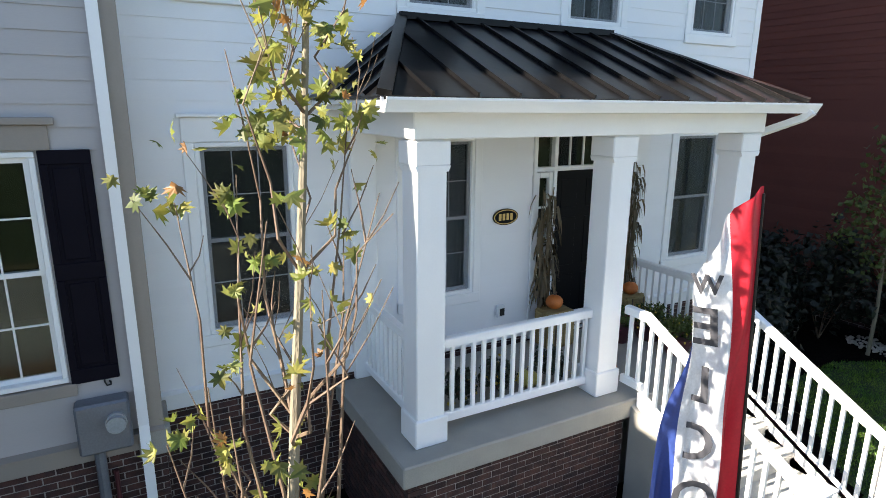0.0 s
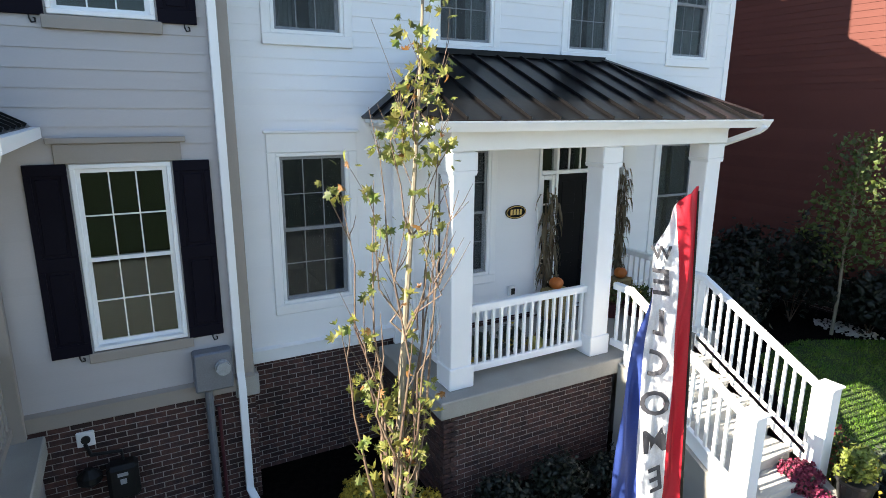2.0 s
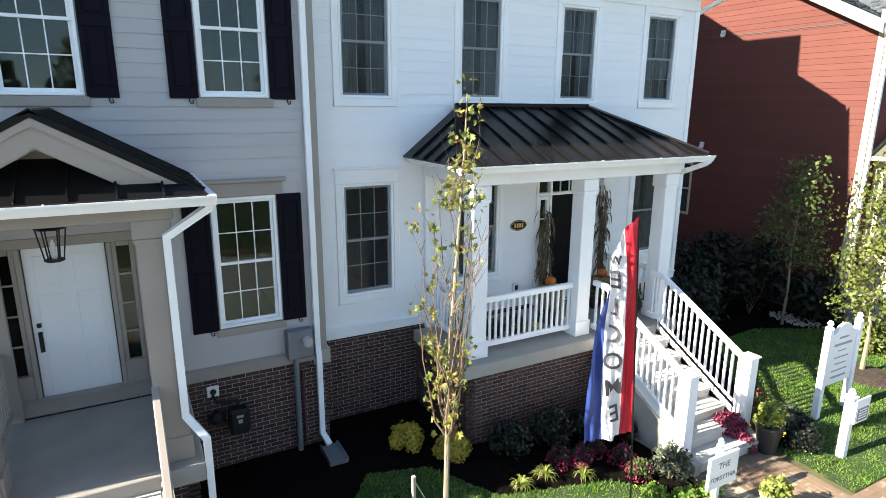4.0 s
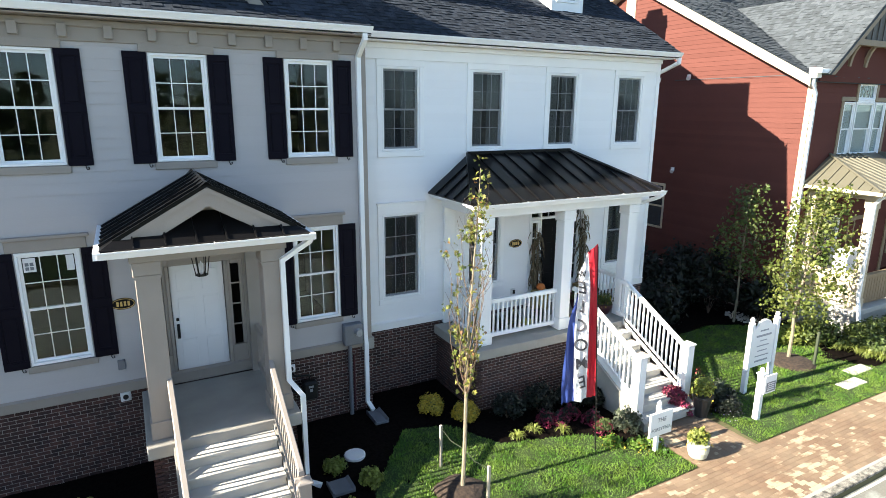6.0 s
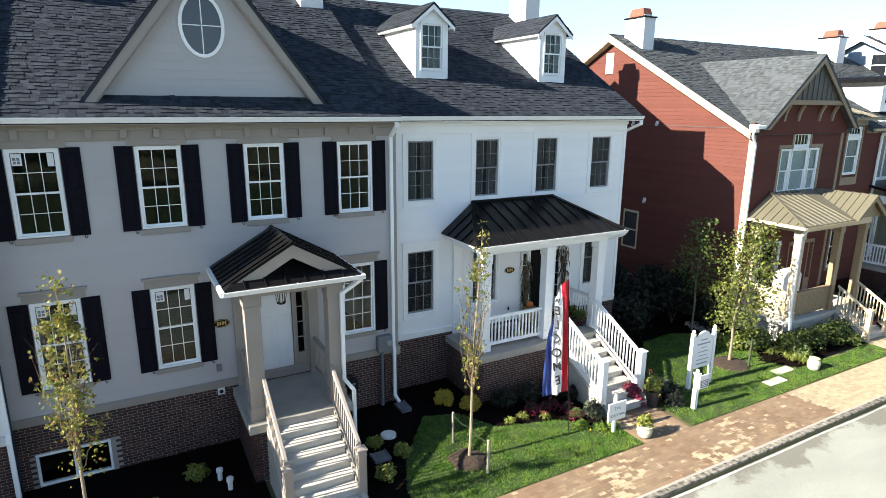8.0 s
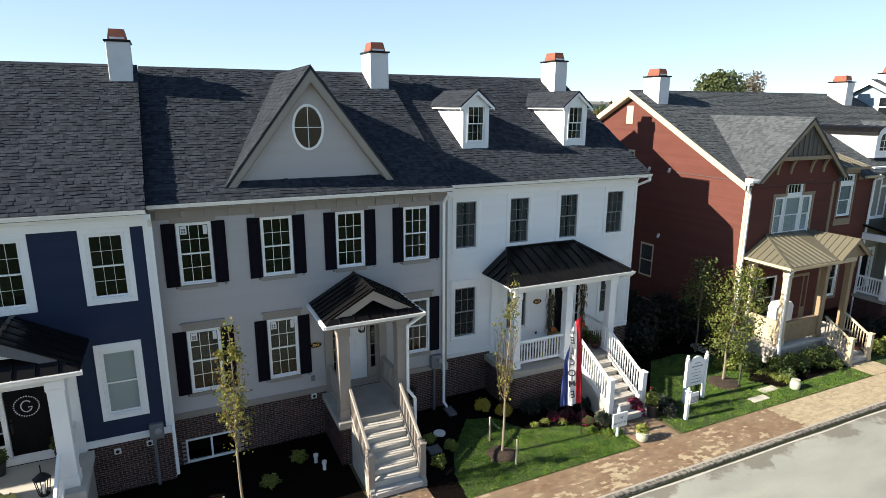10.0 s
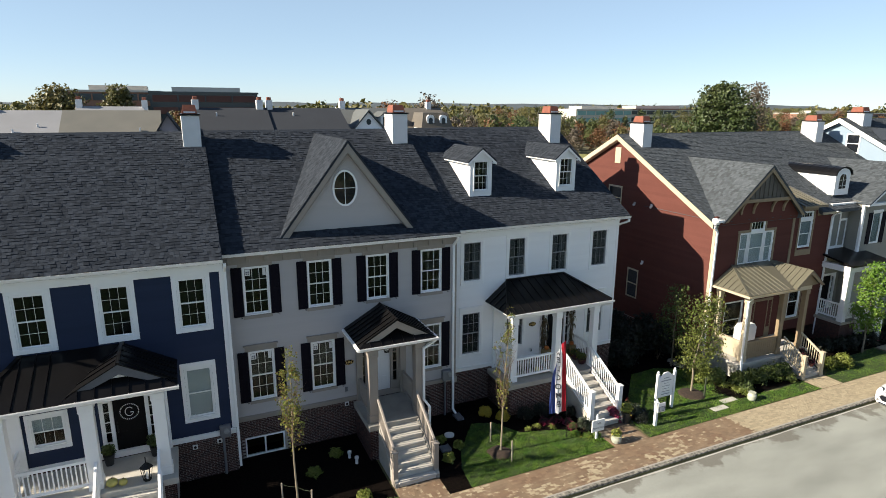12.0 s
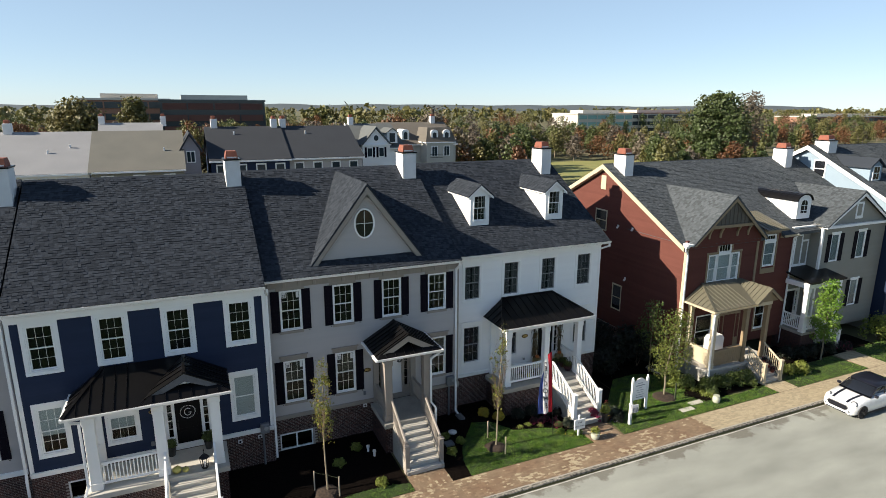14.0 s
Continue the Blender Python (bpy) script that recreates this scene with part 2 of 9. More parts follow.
M["curtain_dim"] = material("curtain_dim", (0.52, 0.56, 0.62), 0.9, other=(0.38, 0.41, 0.46), scale=14, stretch=(1, 1, 0.05), bump=0.3)
M["blind"] = material("blind", (0.85, 0.86, 0.88), 0.8, other=(0.8, 0.81, 0.83), scale=1.5, speck=0.02, bump=0)
# bark mulch, taken down to near-black: the beds' deep shade is in its colour
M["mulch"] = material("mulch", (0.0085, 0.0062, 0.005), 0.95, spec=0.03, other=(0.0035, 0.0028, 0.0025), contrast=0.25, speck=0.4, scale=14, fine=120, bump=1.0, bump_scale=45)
M["lawn_soil"] = material("lawn_soil", (0.027, 0.054, 0.007), 0.95, other=(0.016, 0.030, 0.005), scale=3, bump=0.8, bump_scale=40)
M["ground"] = material("ground", (0.085, 0.095, 0.035), 0.95, other=(0.12, 0.10, 0.05), scale=0.03, fine=0.6, bump=0.3, bump_scale=2)
M["road"] = road_material()
M["kerb"] = material("kerb_granite", (0.055, 0.052, 0.045), 0.9, other=(0.30, 0.28, 0.235), scale=8, fine=45, bump=1.0, speck=0.35, pick="object", spread=0.2, contrast=0.32)
M["paver"] = paver_material("paver", "island", 0.16)
M["paver_piece"] = paver_material("paver_piece", "object", 0.11)
M["sand"] = material("joint_sand", (0.20, 0.135, 0.085), 0.95, scale=5, bump=0.4)
M["bark"] = material("bark", (0.25, 0.215, 0.15), 0.85, other=(0.16, 0.135, 0.095), scale=18, stretch=(1, 1, 0.3), bump=0.5)
M["twig"] = material("twig", (0.085, 0.045, 0.032), 0.7, other=(0.17, 0.125, 0.08), scale=6, bump=0.3)
M["leaf_young"] = leaf_material("leaf_young", (0.12, 0.17, 0.035), (0.27, 0.235, 0.055), 0.5, 0.45, 9)
M["leaf_brown"] = leaf_material("leaf_brown", (0.25, 0.11, 0.03), (0.32, 0.17, 0.05), 0.3, 0.3, 3)
M["leaf_shade"] = leaf_material("leaf_shade", (0.03, 0.042, 0.012), (0.045, 0.055, 0.016), 0.4, 0.3)
M["leaf_olive"] = leaf_material("leaf_olive", (0.075, 0.11, 0.018), (0.15, 0.165, 0.035), 0.5, 0.4)
M["leaf_green"] = leaf_material("leaf_green", (0.055, 0.085, 0.02), (0.09, 0.12, 0.025), 0.4, 0.3)
M["leaf_bright"] = leaf_material("leaf_bright", (0.11, 0.22, 0.028), (0.17, 0.27, 0.04), 0.35, 0.45)
# near-black leaves: the deep shade round these plants is put into their colour
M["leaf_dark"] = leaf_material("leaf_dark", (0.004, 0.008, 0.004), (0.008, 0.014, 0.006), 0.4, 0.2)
M["wood_grey"] = material("weathered_wood", (0.42, 0.36, 0.28), 0.85, other=(0.33, 0.28, 0.22), scale=6, stretch=(1, 1, 0.1), bump=0.3)

# ---------------------------------------------------------------- mesh helpers


class Mesh:
    """Collects corners and faces of one mesh."""

    def __init__(self):
        self.v, self.f = [], []

    def add(self, verts, faces):
        n = len(self.v)
        self.v += [tuple(p) for p in verts]
        self.f += [tuple(n + i for i in face) for face in faces]
        return self

    def box(self, x0, x1, y0, y1, z0, z1):
        x0, x1, y0, y1, z0, z1 = min(x0, x1), max(x0, x1), min(y0, y1), max(y0, y1), min(z0, z1), max(z0, z1)
        v = [(x, y, z) for z in (z0, z1) for y in (y0, y1) for x in (x0, x1)]
        return self.add(v, [(0, 2, 3, 1), (4, 5, 7, 6), (0, 1, 5, 4), (2, 6, 7, 3), (0, 4, 6, 2), (1, 3, 7, 5)])

    def cbox(self, x0, x1, y0, y1, z0, z1, c=0.008):
        """A box with chamfered edges."""
        lo, hi = np.array([min(x0, x1), min(y0, y1), min(z0, z1)]), np.array([max(x0, x1), max(y0, y1), max(z0, z1)])
        c = min(c, (hi - lo).min() * 0.3)
        mid = (lo + hi) / 2
        at, verts = {}, []
        for sx in (0, 1):
            for sy in (0, 1):
                for sz in (0, 1):
                    s = (sx, sy, sz)
                    corner = [hi[k] if s[k] else lo[k] for k in range(3)]
                    inner = [corner[k] - c if s[k] else corner[k] + c for k in range(3)]
                    for k in range(3):
                        p = list(inner)
                        p[k] = corner[k]
                        at[s, k] = len(verts)
                        verts.append(tuple(p))
        faces = []
        for k in range(3):
            a, b = [j for j in range(3) if j != k]
            for side in (0, 1):
                ring = []
                for sa, sb in ((0, 0), (1, 0), (1, 1), (0, 1)):
                    s = [0, 0, 0]
                    s[k], s[a], s[b] = side, sa, sb
                    ring.append(at[tuple(s), k])
                faces.append(ring)
            for sa in (0, 1):
                for sb in (0, 1):
                    s0, s1 = [0, 0, 0], [0, 0, 0]
                    s0[a], s0[b], s1[a], s1[b], s1[k] = sa, sb, sa, sb, 1
                    s0, s1 = tuple(s0), tuple(s1)
                    faces.append([at[s0, a], at[s1, a], at[s1, b], at[s0, b]])
        for sx in (0, 1):
            for sy in (0, 1):
                for sz in (0, 1):
                    faces.append([at[(sx, sy, sz), k] for k in range(3)])
        good = []
        for face in faces:
            p = [np.array(verts[i]) for i in face]
            normal = np.cross(p[1] - p[0], p[2] - p[0])
            good.append(face if normal @ (sum(p) / len(p) - mid) > 0 else face[::-1])
        return self.add(verts, good)

    def prism(self, outline, a, b, axis="y"):
        """Extrudes an outline of pairs between a and b along an axis. Pairs are the other two axes in order."""
        n = len(outline)
        put = {"x": lambda p, d: (d, p[0], p[1]), "y": lambda p, d: (p[0], d, p[1]), "z": lambda p, d: (p[0], p[1], d)}[axis]
        area = sum(outline[i][0] * outline[(i + 1) % n][1] - outline[(i + 1) % n][0] * outline[i][1] for i in range(n))
        flip = (area > 0) == (axis != "y")
        ring = list(outline) if flip else list(outline)[::-1]
        lo, hi = min(a, b), max(a, b)
        v = [put(p, lo) for p in ring] + [put(p, hi) for p in ring]
        f = [tuple(range(n))[::-1], tuple(range(n, 2 * n))] + [(i, (i + 1) % n, n + (i + 1) % n, n + i) for i in range(n)]
        return self.add(v, f)

    def tube(self, path, radii, sides=6, cap=True):
        path = [Vector(p) for p in path]
        radii = radii if hasattr(radii, "__len__") else [radii] * len(path)
        rings, side = [], None
        for i, p in enumerate(path):
            way = (path[min(i + 1, len(path) - 1)] - path[max(i - 1, 0)]).normalized()
            if side is None:
                side = way.orthogonal().normalized()
            side = (side - way * side.dot(way)).normalized()
            up = way.cross(side)
            rings.append([p + (side * math.cos(k * math.tau / sides) + up * math.sin(k * math.tau / sides)) * radii[i] for k in range(sides)])
        v = [p for ring in rings for p in ring]
        f = [(i * sides + k, i * sides + (k + 1) % sides, (i + 1) * sides + (k + 1) % sides, (i + 1) * sides + k) for i in range(len(path) - 1) for k in range(sides)]
        if cap:
            f += [tuple(range(sides))[::-1], tuple((len(path) - 1) * sides + k for k in range(sides))]
        return self.add(v, f)

    def bar(self, path, w, h):
        """A rectangular pipe along a path in a plane x = const or y = const."""
        path = [Vector(p) for p in path]
        verts = []
        for i, p in enumerate(path):
            a = (p - path[i - 1]).normalized() if i else (path[1] - p).normalized()
            b = (path[i + 1] - p).normalized() if i + 1 < len(path) else a
            way = (a + b).normalized()
            k = 1 / max(0.4, way.dot(a))
            side = Vector((1, 0, 0)) if abs(way.x) < 0.6 else Vector((0, 1, 0))
            side = (side - way * side.dot(way)).normalized()
            up = way.cross(side) * k
            verts += [p + side * sx * w / 2 + up * sy * h / 2 for sx, sy in ((-1, -1), (1, -1), (1, 1), (-1, 1))]
        f = [(i * 4 + k, i * 4 + (k + 1) % 4, i * 4 + 4 + (k + 1) % 4, i * 4 + 4 + k) for i in range(len(path) - 1) for k in range(4)]
        f += [(3, 2, 1, 0), tuple(4 * (len(path) - 1) + k for k in range(4))]
        return self.add(verts, f)

    def lathe(self, cx, cy, outline, sides=16):
        """Turns an outline of (radius, z) round an upright axis."""
        v = [(cx + r * math.cos(k * math.tau / sides), cy + r * math.sin(k * math.tau / sides), z) for r, z in outline for k in range(sides)]
        n = len(outline)
        f = [(i * sides + k, i * sides + (k + 1) % sides, (i + 1) * sides + (k + 1) % sides, (i + 1) * sides + k) for i in range(n - 1) for k in range(sides)]
        f += [tuple(range(sides))[::-1], tuple((n - 1) * sides + k for k in range(sides))]
        return self.add(v, f)

    def data(self, name, mat):
        me = bpy.data.meshes.new(name)
        me.from_pydata(self.v, [], self.f)
        me.update()
        if mat:
            me.materials.append(mat)
        return me


def part(name, mesh, mat, parent=None, label="", smooth=False):
    """Links one mesh as one object, under a thing or a part if a parent is given."""
    me = mesh.data(name, mat) if isinstance(mesh, Mesh) else mesh
    if smooth:
        me.polygons.foreach_set("use_smooth", [True] * len(me.polygons))
    ob = new(name, me)
    if parent:
        ob.parent = parent
    return tagged(ob, label)


def thing(name, label, category, group="", kind="", at=(0, 0, 0)):
    ob = tagged(new(name), label, category, group, kind)
    ob.empty_display_size = 0.2
    return ob


def plain(name, mesh, mat, label, category, group="", kind="", smooth=False):
    return tagged(part(name, mesh, mat, None, "", smooth), label, category, group, kind)


def arrays(name, verts, faces, mat, mats=None, index=None):
    """A mesh from arrays; faces all with the same number of corners."""
    me = bpy.data.meshes.new(name)
    verts, faces = np.asarray(verts, np.float32), np.asarray(faces, np.int32)
    me.vertices.add(len(verts))
    me.vertices.foreach_set("co", verts.ravel())
    k = faces.shape[1]
    me.loops.add(faces.size)
    me.loops.foreach_set("vertex_index", faces.ravel())
    me.polygons.add(len(faces))
    me.polygons.foreach_set("loop_start", np.arange(0, faces.size, k, dtype=np.int32))
    me.update(calc_edges=True)
    me.polygons.foreach_set("use_smooth", [False] * len(faces))
    for m in mats or [mat]:
        me.materials.append(m)
    if index is not None:
        me.polygons.foreach_set("material_index", np.asarray(index, np.int32))
    return me


def leaves(name, points, size, mat, seed=0, flat=0.0, long=1.4):
    """Single leaves, bent diamonds of random turn, at the points."""
    rng = np.random.default_rng(seed)
    p = np.asarray(points, float)
    n = len(p)
    a = rng.normal(size=(n, 3))
    a /= np.linalg.norm(a, axis=1)[:, None]
    b = np.cross(a, rng.normal(size=(n, 3)))
    b[:, 2] *= 1 - flat
    b /= np.linalg.norm(b, axis=1)[:, None] + 1e-9
    c = np.cross(a, b)
    s = (size * rng.uniform(0.6, 1.35, n))[:, None]
    v = np.stack([p - a * s * long / 2, p + b * s / 2 + c * s * 0.15, p + a * s * long / 2, p - b * s / 2 + c * s * 0.15], 1).reshape(-1, 3)
    f = np.arange(4 * n).reshape(-1, 4)
    return arrays(name, v, f, mat)


def clump_leaves(name, clumps, per, size, mat, seed=0, long=1.2):
    """Leaves on the outside of clumps (x, y, z, radius, half height), turned roughly outwards, so that each clump shades as a body."""
    rng = np.random.default_rng(seed)
    c = np.repeat(np.asarray(clumps, float), per, 0)
    n = len(c)
    d = rng.normal(size=(n, 3))
    d /= np.linalg.norm(d, axis=1)[:, None]
    lump = (0.55 + 0.5 * rng.random(n) ** 0.6) * (1 + 0.25 * np.sin(5 * d[:, 0] + c[:, 0]) * np.sin(6 * d[:, 1] + c[:, 1]) + 0.15 * np.sin(8 * d[:, 2] + c[:, 2]))
    p = c[:, :3] + d * np.stack([c[:, 3], c[:, 3], c[:, 4]], 1) * lump[:, None]
    p[:, 2] = np.maximum(p[:, 2], 0.05)
    o = d + rng.normal(size=(n, 3)) * 0.55
    o /= np.linalg.norm(o, axis=1)[:, None]
    a = np.cross(o, rng.normal(size=(n, 3)))
    a /= np.linalg.norm(a, axis=1)[:, None] + 1e-9
    b = np.cross(o, a)
    s = (size * rng.uniform(0.55, 1.4, n))[:, None]
    v = np.stack([p - a * s * long / 2, p + b * s / 2 - o * s * 0.15, p + a * s * long / 2, p - b * s / 2 - o * s * 0.15], 1).reshape(-1, 3)
    return arrays(name, v, np.arange(4 * n).reshape(-1, 4), mat)


def minus(lo, hi, cuts):
    """What is left of the stretch lo..hi without the cuts."""
    out, at = [], lo
    for a, b in sorted(cuts):
        if a > at:
            out.append((at, min(a, hi)))
        at = max(at, b)
        if at >= hi:
            break
    if at < hi:
        out.append((at, hi))
    return [(a, b) for a, b in out if b - a > 0.01]


def pierced(mesh, x0, x1, z0, z1, y0, y1, holes):
    """A wall along x with openings (x0, x1, z0, z1) through it, as one connected body."""
    xs = sorted({x0, x1, *[x for h in holes for x in h[:2] if x0 < x < x1]})
    zs = sorted({z0, z1, *[z for h in holes for z in h[2:] if z0 < z < z1]})
    nx, nz = len(xs), len(zs)
    solid = lambda i, j: 0 <= i < nx - 1 and 0 <= j < nz - 1 and not any(h[0] < (xs[i] + xs[i + 1]) / 2 < h[1] and h[2] < (zs[j] + zs[j + 1]) / 2 < h[3] for h in holes)
    at = lambda i, j, k: (j * nx + i) * 2 + k
    faces = []
    for i in range(nx - 1):
        for j in range(nz - 1):
            if not solid(i, j):
                continue
            faces += [(at(i, j, 0), at(i + 1, j, 0), at(i + 1, j + 1, 0), at(i, j + 1, 0)), (at(i, j, 1), at(i, j + 1, 1), at(i + 1, j + 1, 1), at(i + 1, j, 1))]
            for di, dj, a, b in ((-1, 0, (i, j), (i, j + 1)), (1, 0, (i + 1, j + 1), (i + 1, j)), (0, -1, (i + 1, j), (i, j)), (0, 1, (i, j + 1), (i + 1, j + 1))):
                if not solid(i + di, j + dj):
                    faces.append((at(*a, 0), at(*b, 0), at(*b, 1), at(*a, 1)))
    used = sorted({q for face in faces for q in face})
    place = {q: n for n, q in enumerate(used)}
    mesh.add([(xs[q // 2 % nx], (y0, y1)[q % 2], zs[q // 2 // nx]) for q in used], [tuple(place[q] for q in face) for face in faces])


BOARDS = {}


def board_mesh(mat, exposure):
    """One clapboard, 1 m long along x, thicker at its lower edge, its back at y = 0."""
    key = (mat.name, exposure)
    if key not in BOARDS:
        e = exposure
        BOARDS[key] = Mesh().prism([(-0.016, 0.0), (-0.016, 0.004), (-0.005, e + 0.012), (0.0, e + 0.012), (0.0, 0.0)], 0, 1, "x").data("board", mat)
    return BOARDS[key]


def clad(wall, mat, lo, hi, z0, z1, face, holes, exposure=0.178, along="x", top=None):
    """Clapboards on a wall that runs along x (facing -y) or along y (facing -x). top(z): the stretch that is left at that height."""
    me, z = board_mesh(mat, exposure), z0
    while z < z1 - 0.03:
        e = min(exposure, z1 - z)
        a, b = (lo, hi) if top is None else top(z + e / 2)
        for s, t in minus(a, b, [(h[0], h[1]) for h in holes if h[2] < z + e - 0.02 and h[3] > z + 0.02]) if b > a else []:
            ob = new("board", me)
            ob.parent = wall
            if along == "x":
                ob.location, ob.scale = (s, face, z), (t - s, 1, e / exposure)
            else:
                ob.location, ob.scale, ob.rotation_euler = (face, t, z), (t - s, 1, e / exposure), (0, 0, -math.pi / 2)
        z += exposure


def brick_data(mat):
    return Mesh().cbox(0, 0.192, -0.004, 0.03, 0, 0.056, 0.002).data("brick", mat)


BRICK = brick_data(M["brick"])


def brickwork(wall, lo, hi, z0, z1, face, singles, along="x", holes=(), sign=-1, offset=0.0):
    """Bricks in running bond, proud of their mortar. Those for which singles(position along, z) holds are parts of their own;
    the others are joined."""
    rest, course, z = Mesh(), 0, z0
    while z < z1 - 0.03:
        x = lo - (0.1016 if course % 2 else 0.0) - offset
        while x < hi:
            a, b = max(x, lo), min(x + 0.194, hi)
            top = min(z + 0.0575, z1)
            if b - a > 0.03 and not any(h[0] < b and h[1] > a and h[2] < top and h[3] > z for h in holes):
                if singles(x, z) and b - a > 0.19 and top - z > 0.05:
                    ob = new("brick", BRICK)
                    ob.parent = wall
                    if along == "x":
                        ob.location = (a, face, z)
                    else:
                        ob.location, ob.rotation_euler = (face, a + 0.194, z), (0, 0, -math.pi / 2)
                elif along == "x":
                    rest.box(a, b - 0.002, face - 0.004, face + 0.02, z, top - 0.0015)
                else:
                    rest.box(face - 0.004, face + 0.02, a, b - 0.002, z, top - 0.0015)
            x += 0.2032
        z += 0.0677
        course += 1
    tagged(part("bricks", rest, M["brick_stuff"], wall), kind="stuff")


def shingled(name, roof, origin, along, up, width, length, keep=None, seed=0, exposure=0.142, mat=None):
    """Courses of single shingle tabs on a roof plane. along, up: unit vectors on it. keep(u, v): whether a tab is there."""
    rng = np.random.default_rng(seed)
    o, u, w = (np.array(q, float) for q in (origin, along, up))
    normal = np.cross(u, w)
    normal *= np.sign(normal[2])
    verts, rows = [], int(length / exposure) + 1
    for r in range(rows):
        v0 = r * exposure
        x = -rng.uniform(0, 0.25)
        while x < width:
            wide = rng.uniform(0.11, 0.18)
            a, b = max(x, 0.0), min(x + wide - 0.004, width)
            x += wide
            if b - a < 0.02 or (keep and not keep((a + b) / 2, v0 + exposure / 2)):
                continue
            v1 = min(v0 + exposure * 1.08, length + 0.02)
            drop = rng.choice([0.0, 0.0, 0.016, 0.03])
            h0, h1 = rng.choice([0.006, 0.014, 0.026]), 0.003
            for s, t, h in ((a, v0 - drop, h0), (b, v0 - drop, h0), (b, v1, h1), (a, v1, h1), (a, v0 - drop, 0), (b, v0 - drop, 0)):
                verts.append(o + u * s + w * t + normal * h)
    n = len(verts) // 6
    base = 6 * np.arange(n)[:, None]
    faces = np.concatenate([base + [0, 1, 2, 3], base + [4, 5, 1, 0]])
    return tagged(part(name, arrays(name, verts, faces, mat or M["shingle"]), None, roof), kind="stuff")

# ---------------------------------------------------------------- parts of houses
SLOPE, EAVE, RISE_TO = 0.60, 7.96, 6.33


def sash(mesh, x0, x1, z0, z1, y, cols, rows, bar=0.012, rim=0.04):
    """A sash: a rim and its glazing bars."""
    mesh.box(x0, x1, y, y + 0.035, z0, z0 + rim)
    mesh.box(x0, x1, y, y + 0.035, z1 - rim, z1)
    mesh.box(x0, x0 + rim, y, y + 0.035, z0 + rim, z1 - rim)
    mesh.box(x1 - rim, x1, y, y + 0.035, z0 + rim, z1 - rim)
    for i in range(1, cols):
        x = x0 + rim + (x1 - x0 - 2 * rim) * i / cols
        mesh.box(x - bar / 2, x + bar / 2, y + 0.004, y + 0.028, z0 + rim, z1 - rim)
    for i in range(1, rows):
        z = z0 + rim + (z1 - z0 - 2 * rim) * i / rows
        mesh.box(x0 + rim, x1 - rim, y + 0.005, y + 0.027, z - bar / 2, z + bar / 2)


def window(house, cx, z0, z1, w, y, casing="", casing_mat=None, bars=None, cols=3, rows=2, screen=False, blind=0.0, curtain=False, bar=0.014, head=0.16, side=0.11, sticker=False, single=False, blind_mat=None):
    """A double-hung window in an opening of width w, in a wall whose face is at y."""
    x0, x1, mid = cx - w / 2, cx + w / 2, (z0 + z1) / 2
    m = Mesh()
    for a, b, c, d in ((x0, x1, z0, z0 + 0.045), (x0, x1, z1 - 0.045, z1), (x0, x0 + 0.045, z0 + 0.045, z1 - 0.045), (x1 - 0.045, x1, z0 + 0.045, z1 - 0.045)):
        m.cbox(a, b, y - 0.028, y + 0.09, c, d, 0.006)
    win = part("window", m, M["white_trim"], house)
    leaves_ = (("sash", z0 + 0.045, z1 - 0.045, 0.01),) if single else (("upper_sash", mid - 0.02, z1 - 0.045, 0.006), ("lower_sash", z0 + 0.045, mid + 0.02, 0.045))
    for name, a, b, depth in leaves_:
        s = Mesh()
        sash(s, x0 + 0.045, x1 - 0.045, a, b, y + depth, cols, rows, bar)
        part(name, s, bars or M["white_trim"], win)
        g = Mesh().box(x0 + 0.08, x1 - 0.08, y + depth + 0.014, y + depth + 0.018, a + 0.035, b - 0.035)
        pane = part("pane", g, M["glass"], win)
        pane.visible_shadow = False
    if screen:
        s = Mesh().box(x0 + 0.05, x1 - 0.05, y - 0.002, y - 0.001, z0 + 0.05, z1 - 0.05)
        part("insect_screen", s, M["screen"], win, "dark grey insect screen")
    if casing:
        for a, b in ((x0 - side, x0 - 0.002), (x1 + 0.002, x1 + side)):
            part("casing", Mesh().cbox(a, b, y - 0.034, y + 0.01, z0 - 0.1, z1 + 0.002), casing_mat or M["white_trim"], win)
        c = Mesh().cbox(x0 - side, x1 + side, y - 0.036, y + 0.01, z1 + 0.002, z1 + head)
        if head > 0.2:
            c.cbox(x0 - side - 0.03, x1 + side + 0.03, y - 0.07, y + 0.01, z1 + head, z1 + head + 0.035)
        part("head_casing", c, casing_mat or M["white_trim"], win)
        part("sill", Mesh().cbox(x0 - side - 0.0, x1 + side, y - 0.045, y + 0.01, z0 - 0.13, z0 - 0.002), casing_mat or M["white_trim"], win)
    if blind:
        top = z1 - 0.05
        part("blind", Mesh().box(x0 + 0.05, x1 - 0.05, y + 0.075, y + 0.079, top - blind * (z1 - z0 - 0.1), top), blind_mat or M["blind"], win, "drawn blind")
    if curtain:
        s = Mesh()
        for k in (0, 1):
            pts = []
            a, b = (x0 + 0.05, x0 + 0.05 + w * 0.36) if k == 0 else (x1 - 0.05 - w * 0.36, x1 - 0.05)
            n = 24
            for i in range(n + 1):
                pts.append((a + (b - a) * i / n, y + 0.14 + 0.025 * math.sin(i * 1.6 + cx)))
            s.prism(pts + [(p, q + 0.004) for p, q in pts[::-1]], z0 + 0.05, z1 - 0.05, "z")
        part("curtain", s, M["curtain"], win, "grey curtain")
    if sticker:
        g = Mesh().box(x0 + 0.1, x0 + 0.27, y + 0.012, y + 0.016, z1 - 0.33, z1 - 0.1)
        part("sticker", g, M["plastic_white"], win, "white maker's sticker with bars")
        g = Mesh()
